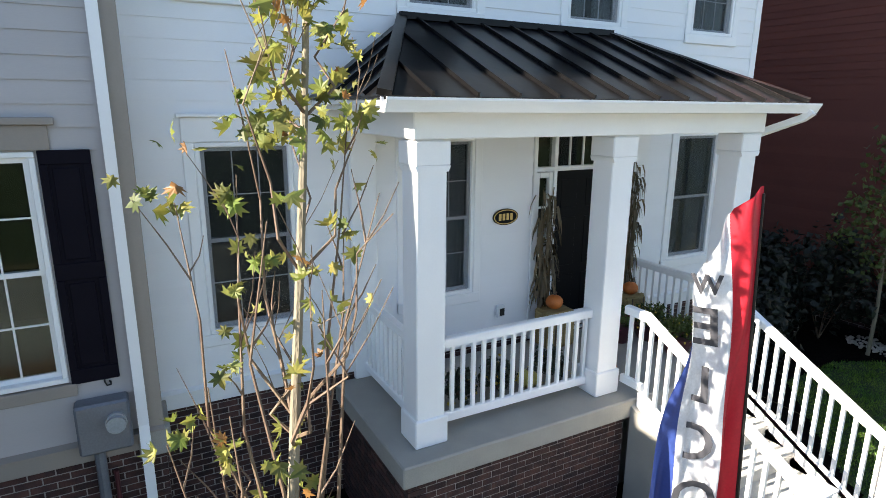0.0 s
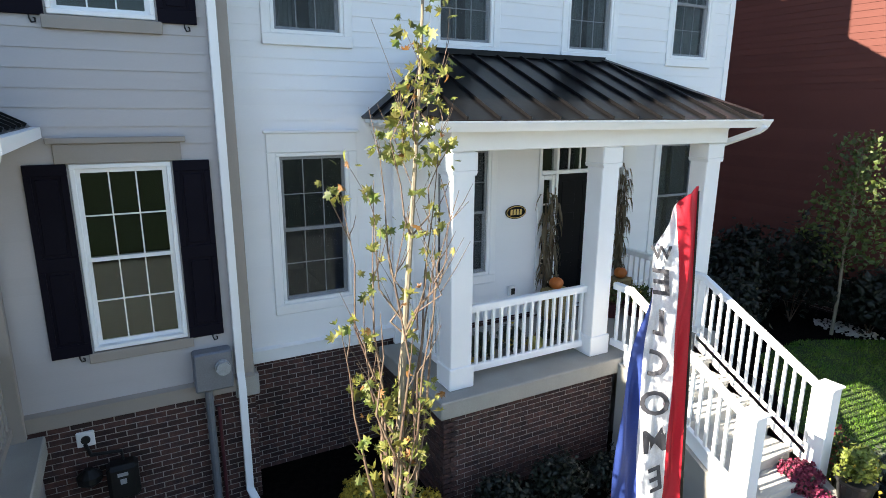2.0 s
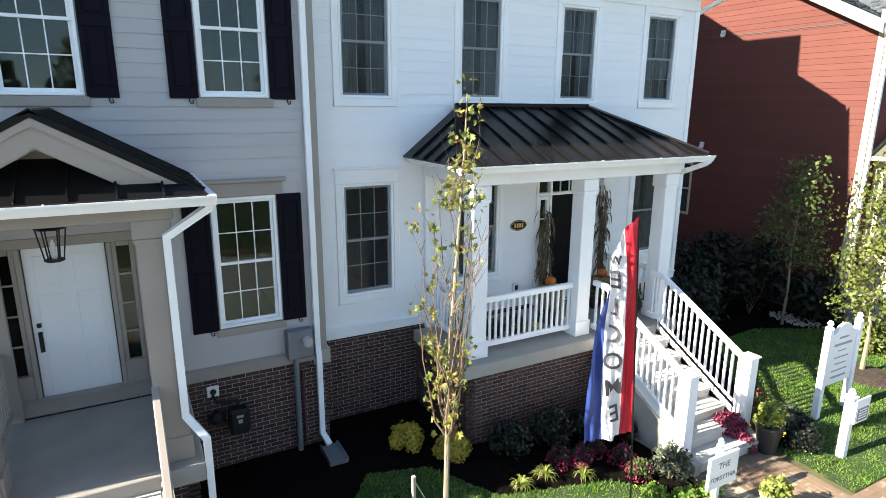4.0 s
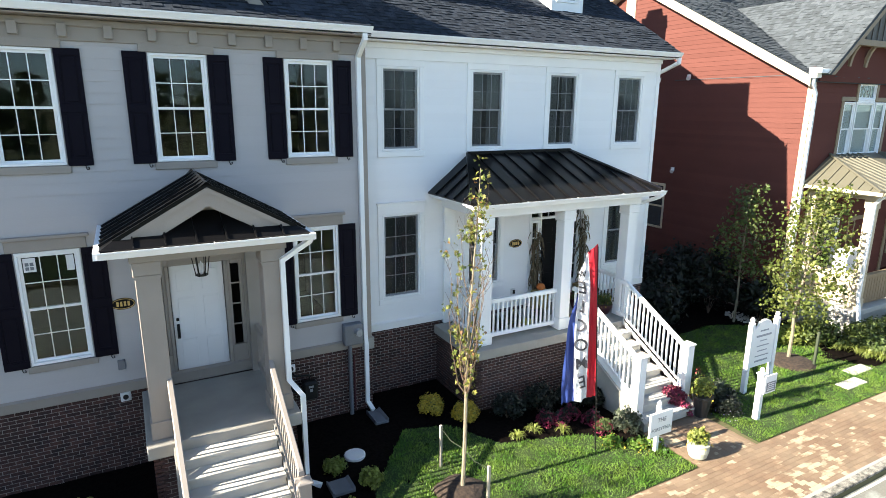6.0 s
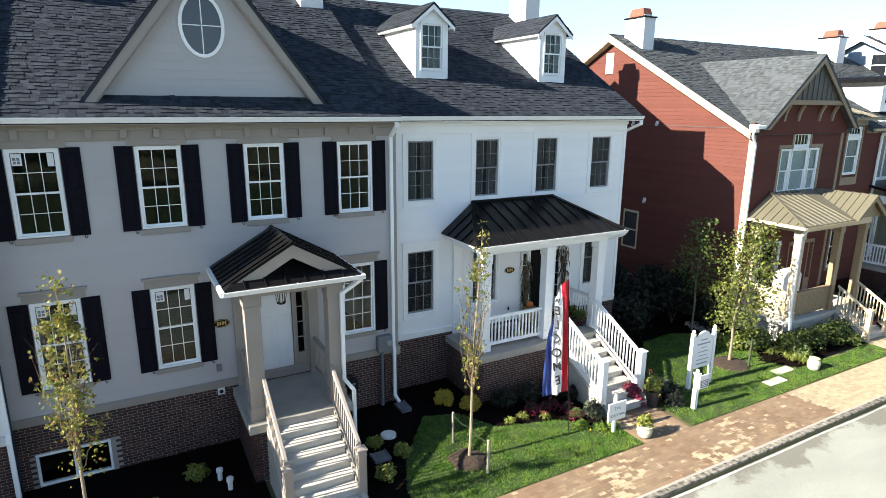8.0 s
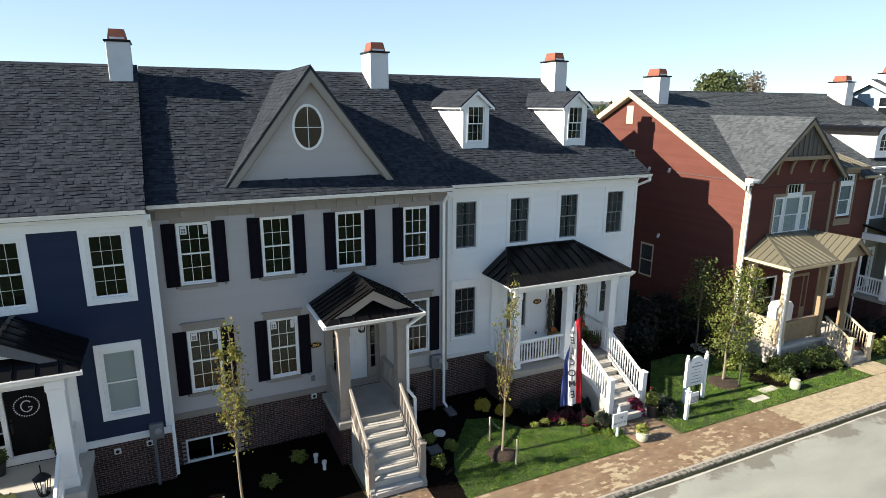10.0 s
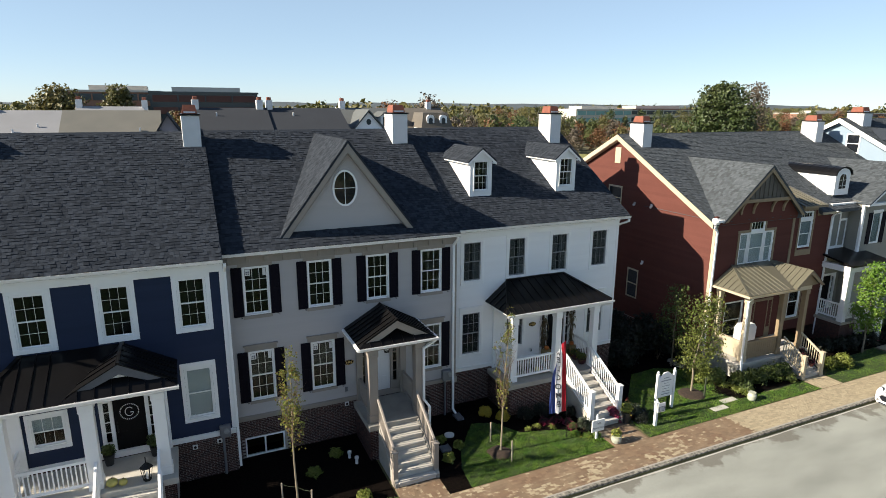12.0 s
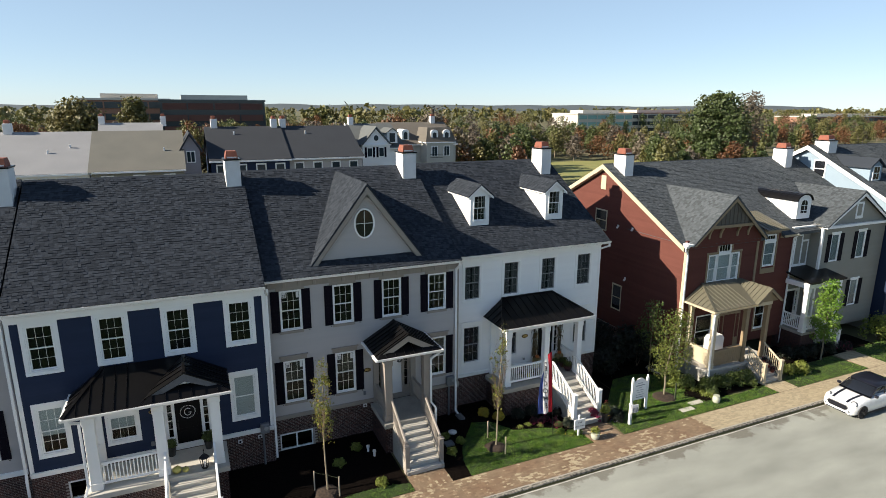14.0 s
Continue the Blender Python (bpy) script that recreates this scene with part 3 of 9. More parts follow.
        for i in range(2):
            for j in range(2):
                g.box(x0 + 0.125 + i * 0.065, x0 + 0.175 + i * 0.065, y + 0.008, y + 0.011, z1 - 0.30 + j * 0.07, z1 - 0.245 + j * 0.07)
        part("sticker_print", g, M["steel_grey"], win)
        g = Mesh().box(x1 - 0.21, x1 - 0.1, y + 0.012, y + 0.016, z1 - 0.36, z1 - 0.1)
        part("sticker", g, M["plastic_white"], win)
    return win


def shutter(house, cx, z0, z1, y, w=0.355):
    """A board-and-panel shutter with its hold-back hook."""
    black = M["shutter_black"]
    sh = part("shutter", Mesh().box(cx - w / 2 + 0.02, cx + w / 2 - 0.02, y - 0.030, y - 0.016, z0 + 0.02, z1 - 0.02), black, house, "black panelled shutter")
    rail = ((z0, z0 + 0.13), ((z0 + z1) / 2 - 0.07, (z0 + z1) / 2 + 0.07), (z1 - 0.11, z1))
    for a, b in rail:
        part("rail", Mesh().cbox(cx - w / 2, cx + w / 2, y - 0.045, y - 0.014, a, b, 0.005), black, sh)
    for a, b in ((rail[0][1], rail[1][0]), (rail[1][1], rail[2][0])):
        for x in (cx - w / 2, cx + w / 2 - 0.06):
            part("stile", Mesh().cbox(x, x + 0.06, y - 0.045, y - 0.014, a, b, 0.005), black, sh)
        part("panel", Mesh().cbox(cx - w / 2 + 0.085, cx + w / 2 - 0.085, y - 0.040, y - 0.02, a + 0.03, b - 0.03, 0.008), black, sh)
    s = 1 if cx < 0 else -1
    hook = [(cx + 0.06, y - 0.02, z0 + 0.01), (cx + 0.06, y - 0.03, z0 - 0.03), (cx + 0.075, y - 0.03, z0 - 0.065), (cx + 0.105, y - 0.03, z0 - 0.06), (cx + 0.105, y - 0.03, z0 - 0.03), (cx + 0.09, y - 0.03, z0 - 0.025)]
    part("shutter_hook", Mesh().tube(hook, 0.008, 5), M["iron"], sh, "scrolled iron hook")


def gutter(parent, x0, x1, y, z, mat=None, along="x"):
    """An eaves gutter whose back is at y, hanging down and out from z."""
    o = [(y, z), (y, z - 0.11), (y - 0.075, z - 0.11), (y - 0.10, z - 0.06), (y - 0.125, z - 0.02), (y - 0.125, z), (y - 0.115, z), (y - 0.112, z - 0.02), (y - 0.09, z - 0.055), (y - 0.07, z - 0.1), (y - 0.01, z - 0.1), (y - 0.01, z)]
    m = Mesh().prism(o, x0, x1, "x")
    n = max(2, int((x1 - x0) / 1.2))
    for i in range(1, n):
        x = x0 + (x1 - x0) * i / n
        m.box(x - 0.006, x + 0.006, y - 0.128, y, z - 0.012, z - 0.002)
    g = part("gutter", m, mat or M["white_trim"], parent)
    return g


def downspout(parent, path, mat=None):
    return part("downspout", Mesh().bar(path, 0.085, 0.075), mat or M["white_trim"], parent)


def chimney(x0, x1, y0, y1, base, top, label):
    c = thing("chimney", label, "chimney", "chimneys on the roofs")
    part("shaft", Mesh().cbox(x0, x1, y0, y1, base, top, 0.012), M["stucco"], c)
    m = Mesh()
    m.cbox(x0 - 0.05, x1 + 0.05, y0 - 0.05, y1 + 0.05, top, top + 0.06, 0.01)
    part("cap", m, M["black_metal"], c, "black metal cap")
    a, b, cx, cy = (x1 - x0) * 0.40, (y1 - y0) * 0.36, (x0 + x1) / 2, (y0 + y1) / 2
    v = [(cx + sx * a * k, cy + sy * b * k, z) for z, k in ((top + 0.06, 1.0), (top + 0.14, 1.0), (top + 0.40, 0.82)) for sx, sy in ((-1, -1), (1, -1), (1, 1), (-1, 1))]
    f = [(3, 2, 1, 0), (8, 9, 10, 11)] + [(r * 4 + k, r * 4 + (k + 1) % 4, r * 4 + 4 + (k + 1) % 4, r * 4 + 4 + k) for r in (0, 1) for k in range(4)]
    part("chimney_pot", Mesh().add(v, f), M["terracotta"], c, "red clay pot")
    part("pot_vent", Mesh().box(cx - a * 0.8, cx + a * 0.8, cy - b * 1.02, cy - b * 0.9, top + 0.09, top + 0.15), M["plastic_white"], c)
    return c


def townhouse(label, x0, x1, yf, siding, holes, floor=1.45, brick_top=1.52, over=(0.0, 0.0), basement=(), singles=lambda x, z: False, group="", frieze=None, brick_left=None, base_mat=None, exposure=0.178):
    """The shell of a house with its front at yf: walls with openings, floors, roof."""
    h = thing("townhouse", label, "house", group)
    w = Mesh()
    pierced(w, x0, x1, brick_top, 7.75, yf + 0.002, yf + 0.16, holes)
    wall = part("wall", w, siding, h)
    clad(wall, siding, x0, x1, brick_top + 0.19, 7.6, yf, holes, exposure)
    m = Mesh()
    pierced(m, x0, x1, -0.4, brick_top, yf - 0.006, yf + 0.16, list(basement))
    base = part("foundation", m, M["mortar"], h, "dark brown brick foundation")
    brickwork(base, x0, x1, 0.0, brick_top - 0.02, yf - 0.01, singles, holes=list(basement))
    yb, yr, zr = yf + 12.0, yf - 0.38 + RISE_TO, EAVE + SLOPE * RISE_TO
    s = Mesh()
    for x in (x0, x1):
        a, b = (x, x + 0.14) if x == x0 else (x - 0.14, x)
        s.prism([(yf + 0.16, -0.4), (yb, -0.4), (yb, 7.6), (yr, zr - 0.35), (yf + 0.16, 7.75)], a, b, "x")
    s.box(x0, x1, yb - 0.15, yb, -0.4, 7.6)
    part("side_wall", s, siding, h)
    # added partitions and floors, coloured near-black so the panes look into darkness
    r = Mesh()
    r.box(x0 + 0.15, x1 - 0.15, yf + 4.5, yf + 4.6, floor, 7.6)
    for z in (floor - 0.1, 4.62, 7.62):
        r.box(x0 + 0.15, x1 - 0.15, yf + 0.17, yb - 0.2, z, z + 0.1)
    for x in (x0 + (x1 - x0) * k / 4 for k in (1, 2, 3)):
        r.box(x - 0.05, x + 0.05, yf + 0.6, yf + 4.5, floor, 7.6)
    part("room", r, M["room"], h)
    ye = yf - 0.38
    t = 0.16
    o = [(ye, EAVE - 0.02), (yr, zr - 0.02), (2 * yr - ye, EAVE - 0.02), (2 * yr - ye, EAVE - t), (yr, zr - t - 0.03), (ye, EAVE - t)]
    roof = part("roof", Mesh().prism(o, x0 - over[0], x1 + over[1], "x"), M["shingle"], h)
    length = math.hypot(RISE_TO, SLOPE * RISE_TO)
    up = (0, RISE_TO / length, SLOPE * RISE_TO / length)
    shingled("shingles", roof, (x0 - over[0], ye - 0.02, EAVE - 0.02), (1, 0, 0), up, x1 + over[1] - x0 + over[0], length, seed=int(x1 * 7) % 97)
    part("ridge_cap", Mesh().prism([(yr - 0.14, zr - 0.085), (yr, zr + 0.015), (yr + 0.14, zr - 0.085), (yr, zr - 0.02)], x0 - over[0], x1 + over[1], "x"), M["shingle"], roof)
    gutter(h, x0 - over[0], x1 + over[1], ye + 0.01, EAVE - 0.03)
    f = Mesh()
    f.box(x0, x1 + over[1] * 0.8, ye + 0.012, yf + 0.02, EAVE - t - 0.025, EAVE - t - 0.005)
    f.cbox(x0, x1, yf - 0.05, yf + 0.01, 7.45, 7.72, 0.006)
    f.cbox(x0, x1, yf - 0.10, yf + 0.01, 7.66, EAVE - t - 0.03, 0.01)
    part("frieze", f, frieze or M["white_trim"], h)
    b = Mesh()
    b.cbox(x0, x1, yf - 0.05, yf + 0.01, brick_top - 0.01, brick_top + 0.15, 0.006)
    b.prism([(yf - 0.075, brick_top + 0.15), (yf - 0.075, brick_top + 0.165), (yf, brick_top + 0.20), (yf, brick_top + 0.15)], x0, x1, "x")
    part("water_table", b, base_mat or M["white_trim"], h)
    return h


def entry_door(house, cx, y, floor, top, mat, door_label, lights=True, transom=0.0, trim=None, w=0.91):
    """A front door with its frame, sidelights and, if any, transom."""
    trim = trim or M["white_trim"]
    x0, x1 = cx - w / 2, cx + w / 2
    out = 0.40 if lights else 0.1
    head = top + transom
    door = part("door", Mesh().cbox(x0 - out, x1 + out, y - 0.032, y + 0.1, head, head + 0.13), trim, house)
    piece = lambda name, m: part(name, m, trim, door)
    for a in (x0 - 0.07, x1 + 0.012):
        piece("jamb", Mesh().cbox(a, a + 0.058, y - 0.03, y + 0.1, floor, head))
    if lights:
        for a in (x0 - out, x1 + out - 0.06):
            piece("jamb", Mesh().cbox(a, a + 0.06, y - 0.03, y + 0.1, floor, head))
        for a, b in ((x0 - out + 0.06, x0 - 0.07), (x1 + 0.07, x1 + out - 0.06)):
            piece("panel", Mesh().cbox(a, b, y - 0.02, y + 0.08, floor, floor + 0.55))
            for u in (a, b - 0.058):
                piece("stile", Mesh().cbox(u, u + 0.058, y - 0.01, y + 0.07, floor + 0.55, top))
            piece("rail", Mesh().cbox(a + 0.06, b - 0.06, y - 0.01, y + 0.07, top - 0.07, top))
            for i in range(1, 4):
                z = floor + 0.55 + (top - floor - 0.6) * i / 4
                piece("muntin", Mesh().box(a + 0.06, b - 0.06, y + 0.01, y + 0.04, z - 0.012, z + 0.012))
    if transom:
        piece("transom_bar", Mesh().cbox(x0 - out + 0.06, x1 + out - 0.06, y - 0.027, y + 0.09, top + 0.012, top + 0.07))
        for i in range(1, 4):
            x = x0 + w * i / 4
            piece("muntin", Mesh().box(x - 0.009, x + 0.009, y + 0.02, y + 0.05, top + 0.07, head))
    piece("threshold", Mesh().cbox(x0 - out, x1 + out, y - 0.06, y + 0.1, floor - 0.005, floor + 0.03))
    d = Mesh().cbox(x0, x1, y + 0.025, y + 0.07, floor + 0.035, top, 0.004)
    hgt = top - floor
    for c in (-1, 1):
        for a, b in ((0.07, 0.36), (0.42, 0.72), (0.78, 0.95)):
            d.cbox(cx + c * 0.215 - 0.135, cx + c * 0.215 + 0.135, y + 0.017, y + 0.03, floor + hgt * a, floor + hgt * b, 0.012)
    part("door_leaf", d, mat, door, door_label)
    hd = Mesh().tube([(x0 + 0.07, y + 0.0, floor + 1.08), (x0 + 0.07, y - 0.04, floor + 1.05), (x0 + 0.07, y - 0.045, floor + 0.9), (x0 + 0.07, y, floor + 0.86)], 0.011, 6)
    hd.cbox(x0 + 0.045, x0 + 0.095, y + 0.008, y + 0.03, floor + 0.84, floor + 1.12)
    hd.cbox(x0 + 0.045, x0 + 0.095, y + 0.0, y + 0.03, floor + 1.18, floor + 1.24)
    part("door_handle", hd, M["iron"], door, "dark metal handle set")
    g = []
    if lights:
        g = [(x0 - out + 0.115, x0 - 0.115, floor + 0.55, top - 0.06), (x1 + 0.115, x1 + out - 0.115, floor + 0.55, top - 0.06)]
    if transom:
        g.append((x0 - out + 0.06, x1 + out - 0.06, top + 0.07, head))
    for a, b, c, e in g:
        p = part("pane", Mesh().box(a, b, y + 0.045, y + 0.049, c, e), M["glass"], door)
        p.visible_shadow = False
    return door


def railing(parent, p0, p1, rise=0.97, low=0.19, mat=None, gap=0.118, level=0.0):
    """A railing from p0 to p1, points on the floor or on the line of the stairs: top rail, bottom rail, balusters."""
    mat = mat or M["white_trim"]
    a, b = Vector(p0), Vector(p1)
    way = b - a
    flat = Vector((way.x, way.y, 0))
    side = Vector((-flat.y, flat.x, 0)).normalized()
    up = Vector((0, 0, 1))

    def rail(lo, hi, w):
        m = Mesh()
        v = []
        for p in (a, b):
            for s, h in ((-w, lo), (w, lo), (w, hi - 0.012), (w - 0.012, hi), (-w + 0.012, hi), (-w, hi - 0.012)):
                v.append(p + side * s + up * h)
        f = [(i, (i + 1) % 6, 6 + (i + 1) % 6, 6 + i) for i in range(6)] + [(5, 4, 3, 2, 1, 0), (6, 7, 8, 9, 10, 11)]
        return m.add(v, f)

    r = part("railing", rail(rise - 0.09, rise, 0.042), mat, parent)
    part("bottom_rail", rail(low - 0.09, low, 0.03), mat, r)
    n = max(2, int(flat.length / gap))
    me = None
    for i in range(n):
        p = a + way * ((i + 0.5) / n)
        slant = way.z / flat.length * 0.018
        h = rise - 0.085 - (low - 0.005)
        if me is None:
            me = Mesh().box(-0.018, 0.018, -0.018, 0.018, -abs(slant) - 0.004, h + abs(slant)).data("baluster", mat)
        ob = new("baluster", me)
        ob.location, ob.rotation_euler = (p.x, p.y, p.z + low - 0.005), (0, 0, math.atan2(flat.y, flat.x))
        ob.parent = r
    return r


def post(parent, cx, cy, z0, z1, w=0.40, mat=None, base=0.28):
    mat = mat or M["white_trim"]
    m = Mesh()
    m.cbox(cx - w / 2, cx + w / 2, cy - w / 2, cy + w / 2, z0 + 0.01, z1, 0.01)
    p = part("post", m, mat, parent)
    b = w / 2 + 0.024
    part("plinth", Mesh().cbox(cx - b, cx + b, cy - b, cy + b, z0, z0 + base, 0.012), mat, p)
    c = Mesh()
    c.cbox(cx - b, cx + b, cy - b, cy + b, z1 - 0.22, z1 - 0.012, 0.012)
    c.prism([(cx - w / 2 - 0.002, z1 - 0.27), (cx - b, z1 - 0.22), (cx + b, z1 - 0.22), (cx + w / 2 + 0.002, z1 - 0.27)], cy - b, cy + b, "y")
    part("capital", c, mat, p)
    return p


def newel(parent, cx, cy, z0, z1, w=0.17, mat=None):
    mat = mat or M["white_trim"]
    m = Mesh().cbox(cx - w / 2, cx + w / 2, cy - w / 2, cy + w / 2, z0, z1 - 0.05, 0.008)
    m.cbox(cx - w / 2 - 0.015, cx + w / 2 + 0.015, cy - w / 2 - 0.015, cy + w / 2 + 0.015, z0, z0 + 0.16, 0.008)
    n = part("newel_post", m, mat, parent)
    b = w / 2 + 0.025
    c = Mesh().cbox(cx - b, cx + b, cy - b, cy + b, z1 - 0.05, z1 - 0.02, 0.006)
    v = [(cx + sx * b * 0.9, cy + sy * b * 0.9, z1 - 0.02) for sx, sy in ((-1, -1), (1, -1), (1, 1), (-1, 1))] + [(cx, cy, z1 + 0.015)]
    c.add(v, [(0, 1, 4), (1, 2, 4), (2, 3, 4), (3, 0, 4)])
    part("newel_cap", c, mat, n)


def stairs(parent, x0, x1, y_top, top, risers, riser, tread, mat=None):
    """Concrete steps that go down towards -y, each a piece of its own, on a solid flank."""
    mat = mat or M["concrete_light"]
    y, z = y_top, top
    outline = [(y_top, -0.05), (y_top, top - riser - 0.02)]
    for i in range(risers - 1):
        z -= riser
        m = Mesh().cbox(x0 + 0.004, x1 - 0.004, y - tread - 0.03, y + 0.01, z - 0.06, z, 0.010)
        m.box(x0 + 0.012, x1 - 0.012, y - tread, y, z - riser, z - 0.055)
        part("step", m, mat, parent)
        y -= tread
    n = (risers - 1) * tread
    for x in (x0 - 0.12, x1):
        m = Mesh().prism([(y_top, -0.05), (y_top, top - riser * 0.4), (y_top - n, top - riser * (risers - 0.8)), (y_top - n, -0.05)], x, x + 0.12, "x")
        part("stair_flank", m, M["concrete"], parent, "smooth grey concrete stair flank")


def seam_roof_face(mesh, seams, corners, mat_gap=0.41, run=None):
    """One metal roof plane given by its corners (first two along the eave), with standing seams up the slope."""
    c = [Vector(p) for p in corners]
    normal = (c[1] - c[0]).cross(c[-1] - c[0]).normalized()
    if normal.z < 0:
        normal = -normal
    panel = Mesh()
    mesh.append(panel)
    panel.add([p for p in c] + [p - normal * 0.03 for p in c], [tuple(range(len(c))) if (c[1] - c[0]).cross(c[2] - c[0]).dot(normal) > 0 else tuple(range(len(c)))[::-1], tuple(range(len(c), 2 * len(c)))] + [(i, (i + 1) % len(c), len(c) + (i + 1) % len(c), len(c) + i) for i in range(len(c))])
    u = (c[1] - c[0]).normalized()
    w = normal.cross(u)
    if w.z < 0:
        w = -w
    flat = [((p - c[0]).dot(u), (p - c[0]).dot(w)) for p in c]
    total = (c[1] - c[0]).length
    n = max(1, round(total / mat_gap))
    for i in range(1, n):
        s = total * i / n
        cross = []
        for (a, h), (b, k) in zip(flat, flat[1:] + flat[:1]):
            if (a - s) * (b - s) < 0:
                cross.append(h + (k - h) * (s - a) / (b - a))
        if len(cross) >= 2 and max(cross) - min(cross) > 0.06:
            p, q = c[0] + u * s + w * (min(cross) + 0.005), c[0] + u * s + w * (max(cross) - 0.01)
            seams.append((p, q, u, normal))


def metal_roof(parent, panels, seams, mat, label):
    roof = part("porch_roof", panels[0], mat, parent, label)
    for p in panels[1:]:
        part("roof_panel", p, mat, roof)
    seams_to(roof, seams, mat)
    return roof


def seams_to(parent, seams, mat):
    for p, q, u, n in seams:
        m = Mesh()
        h = n * 0.035
        d = u * 0.011
        v = [p - d, p + d, p + d + h, p - d + h, q - d, q + d, q + d + h, q - d + h]
        m.add(v, [(0, 1, 2, 3), (5, 4, 7, 6), (0, 4, 5, 1), (1, 5, 6, 2), (2, 6, 7, 3), (3, 7, 4, 0)])
        part("seam", m, mat, parent)


def hip_cap(parent, p, q, mat, w=0.07):
    p, q = Vector(p), Vector(q)
    part("hip_cap", Mesh().bar([p + Vector((0, 0, 0.02)), q + Vector((0, 0, 0.02))], w * 1.6, 0.05), mat, parent)


def plaque(cx, y, z, label):
    """An oval number plaque; its figures are plain bars."""
    p = thing("house_number", label, "house number", "house numbers")
    m = Mesh()
    n = 32
    ring = lambda a, b: [(cx + a * math.cos(k * math.tau / n), z + b * math.sin(k * math.tau / n)) for k in range(n)]
    m.prism(ring(0.19, 0.105), y - 0.012, y + 0.001, "y")
    part("plate", m, M["door_black"], p)
    o, i = ring(0.178, 0.094), ring(0.166, 0.083)
    g = Mesh()
    v = [(a, y - 0.016, b) for a, b in o] + [(a, y - 0.016, b) for a, b in i]
    g.add(v, [(k, (k + 1) % n, n + (k + 1) % n, n + k) for k in range(n)])
    part("rim", g, M["gold"], p, "gold rim line")
    for k in range(4):
        x = cx - 0.085 + k * 0.057
        part("figure", Mesh().box(x - 0.018, x + 0.018, y - 0.017, y - 0.012, z - 0.042, z + 0.042), M["gold"], p, "plain gold bar")


def lantern(cx, cy, z, label, k_=1.0):
    p = thing("lantern", label, "lamp", "porch lanterns")
    p.matrix_world = Matrix.Translation((cx, cy, z)) @ Matrix.Scale(k_, 4) @ Matrix.Translation((-cx, -cy, -z))
    part("hanger", Mesh().tube([(cx, cy, z + 0.28), (cx, cy, z + 0.16)], 0.008, 6), M["iron"], p)
    for k in range(6):
        a = k * math.tau / 6
        part("bar", Mesh().tube([(cx + 0.085 * math.cos(a), cy + 0.085 * math.sin(a), z + 0.1), (cx + 0.055 * math.cos(a), cy + 0.055 * math.sin(a), z - 0.1)], 0.006, 4), M["iron"], p)
    part("hood", Mesh().lathe(cx, cy, [(0.09, z + 0.1), (0.1, z + 0.11), (0.03, z + 0.17)], 6), M["iron"], p)
    part("base", Mesh().lathe(cx, cy, [(0.06, z - 0.115), (0.06, z - 0.1)], 6), M["iron"], p)
    part("candle", Mesh().lathe(cx, cy, [(0.015, z - 0.1), (0.015, z + 0.0), (0.004, z + 0.03)], 8), M["plastic_white"], p)


M["gold"] = material("gold", (0.65, 0.45, 0.16), 0.4, 0.4, bump=0)

# ---------------------------------------------------------------- white townhouse
W_Y, G_Y, B_Y = 6.11, 5.55, 4.91
UP = [0.92, 3.10, 5.30, 7.52]
wh = [(x - 0.44, x + 0.44, 5.57, 7.31) for x in UP] + [(x - 0.46, x + 0.46, 2.26, 4.19) for x in (0.91, 3.10, 7.50)] + [(4.44, 6.16, 1.47, 4.22)]
white_house = townhouse("two-storey white clapboard townhouse with black porch roof", -0.25, 8.58, W_Y, M["white_siding"], wh, over=(0.0, 0.3), brick_top=1.54, group="townhouse row", singles=lambda x, z: x < 2.0 and z > 0.1)
for i, x in enumerate(UP):
    window(white_house, x, 5.57, 7.31, 0.88, W_Y, "plain", bars=M["muntin_grey"], screen=True, curtain=True, bar=0.01, head=0.15)
for x in (0.91, 3.10, 7.50):
    window(white_house, x, 2.26, 4.19, 0.92, W_Y, "plain", bars=M["muntin_grey"], screen=True, curtain=x > 1, bar=0.01, head=0.235, cols=1 if x > 7 else 3, rows=1 if x > 7 else 2)
entry_door(white_house, 5.30, W_Y, 1.47, 3.72, M["door_black"], "black panelled front door", transom=0.48)
part("corner_board", Mesh().cbox(8.47, 8.60, W_Y - 0.03, W_Y + 0.2, 1.7, 7.5), M["white_trim"], white_house)
rk = Mesh()
yr, zr = W_Y - 0.38 + RISE_TO, EAVE + SLOPE * RISE_TO
rk.prism([(W_Y - 0.36, EAVE - 0.04), (yr, zr - 0.04), (yr, zr - 0.24), (W_Y - 0.36, EAVE - 0.24)], 8.86, 8.90, "x")
part("rake_board", rk, M["white_trim"], white_house)
downspout(white_house, [(8.80, W_Y - 0.43, 7.80), (8.80, W_Y - 0.43, 7.68), (8.64, W_Y + 0.15, 7.4), (8.64, W_Y + 0.15, 0.2)])
plaque(4.03, W_Y - 0.02, 3.19, "oval black house plaque with gold rim")


def dormer(house, cx, yf, label):
    """A white gabled dormer on the front slope of the white house."""
    d = thing("dormer", label, "dormer", "dormers")
    z0, ze, za, hw = 8.90, 10.58, 11.02, 0.53
    on = lambda z: W_Y - 0.38 + (z - EAVE) / SLOPE
    m = Mesh()
    pierced(m, cx - hw, cx + hw, z0, ze, yf, yf + 0.1, [(cx - 0.38, cx + 0.38, 9.20, 10.54)])
    m.prism([(cx - hw, ze), (cx + hw, ze), (cx, za)], yf, yf + 0.1, "y")
    part("front", m, M["white_trim"], d)
    for s in (-1, 1):
        m = Mesh().prism([(yf + 0.1, z0 - 0.05), (on(ze) + 0.1, ze), (yf + 0.1, ze)], cx + s * hw - (0.08 if s > 0 else 0), cx + s * hw + (0.08 if s < 0 else 0), "x")
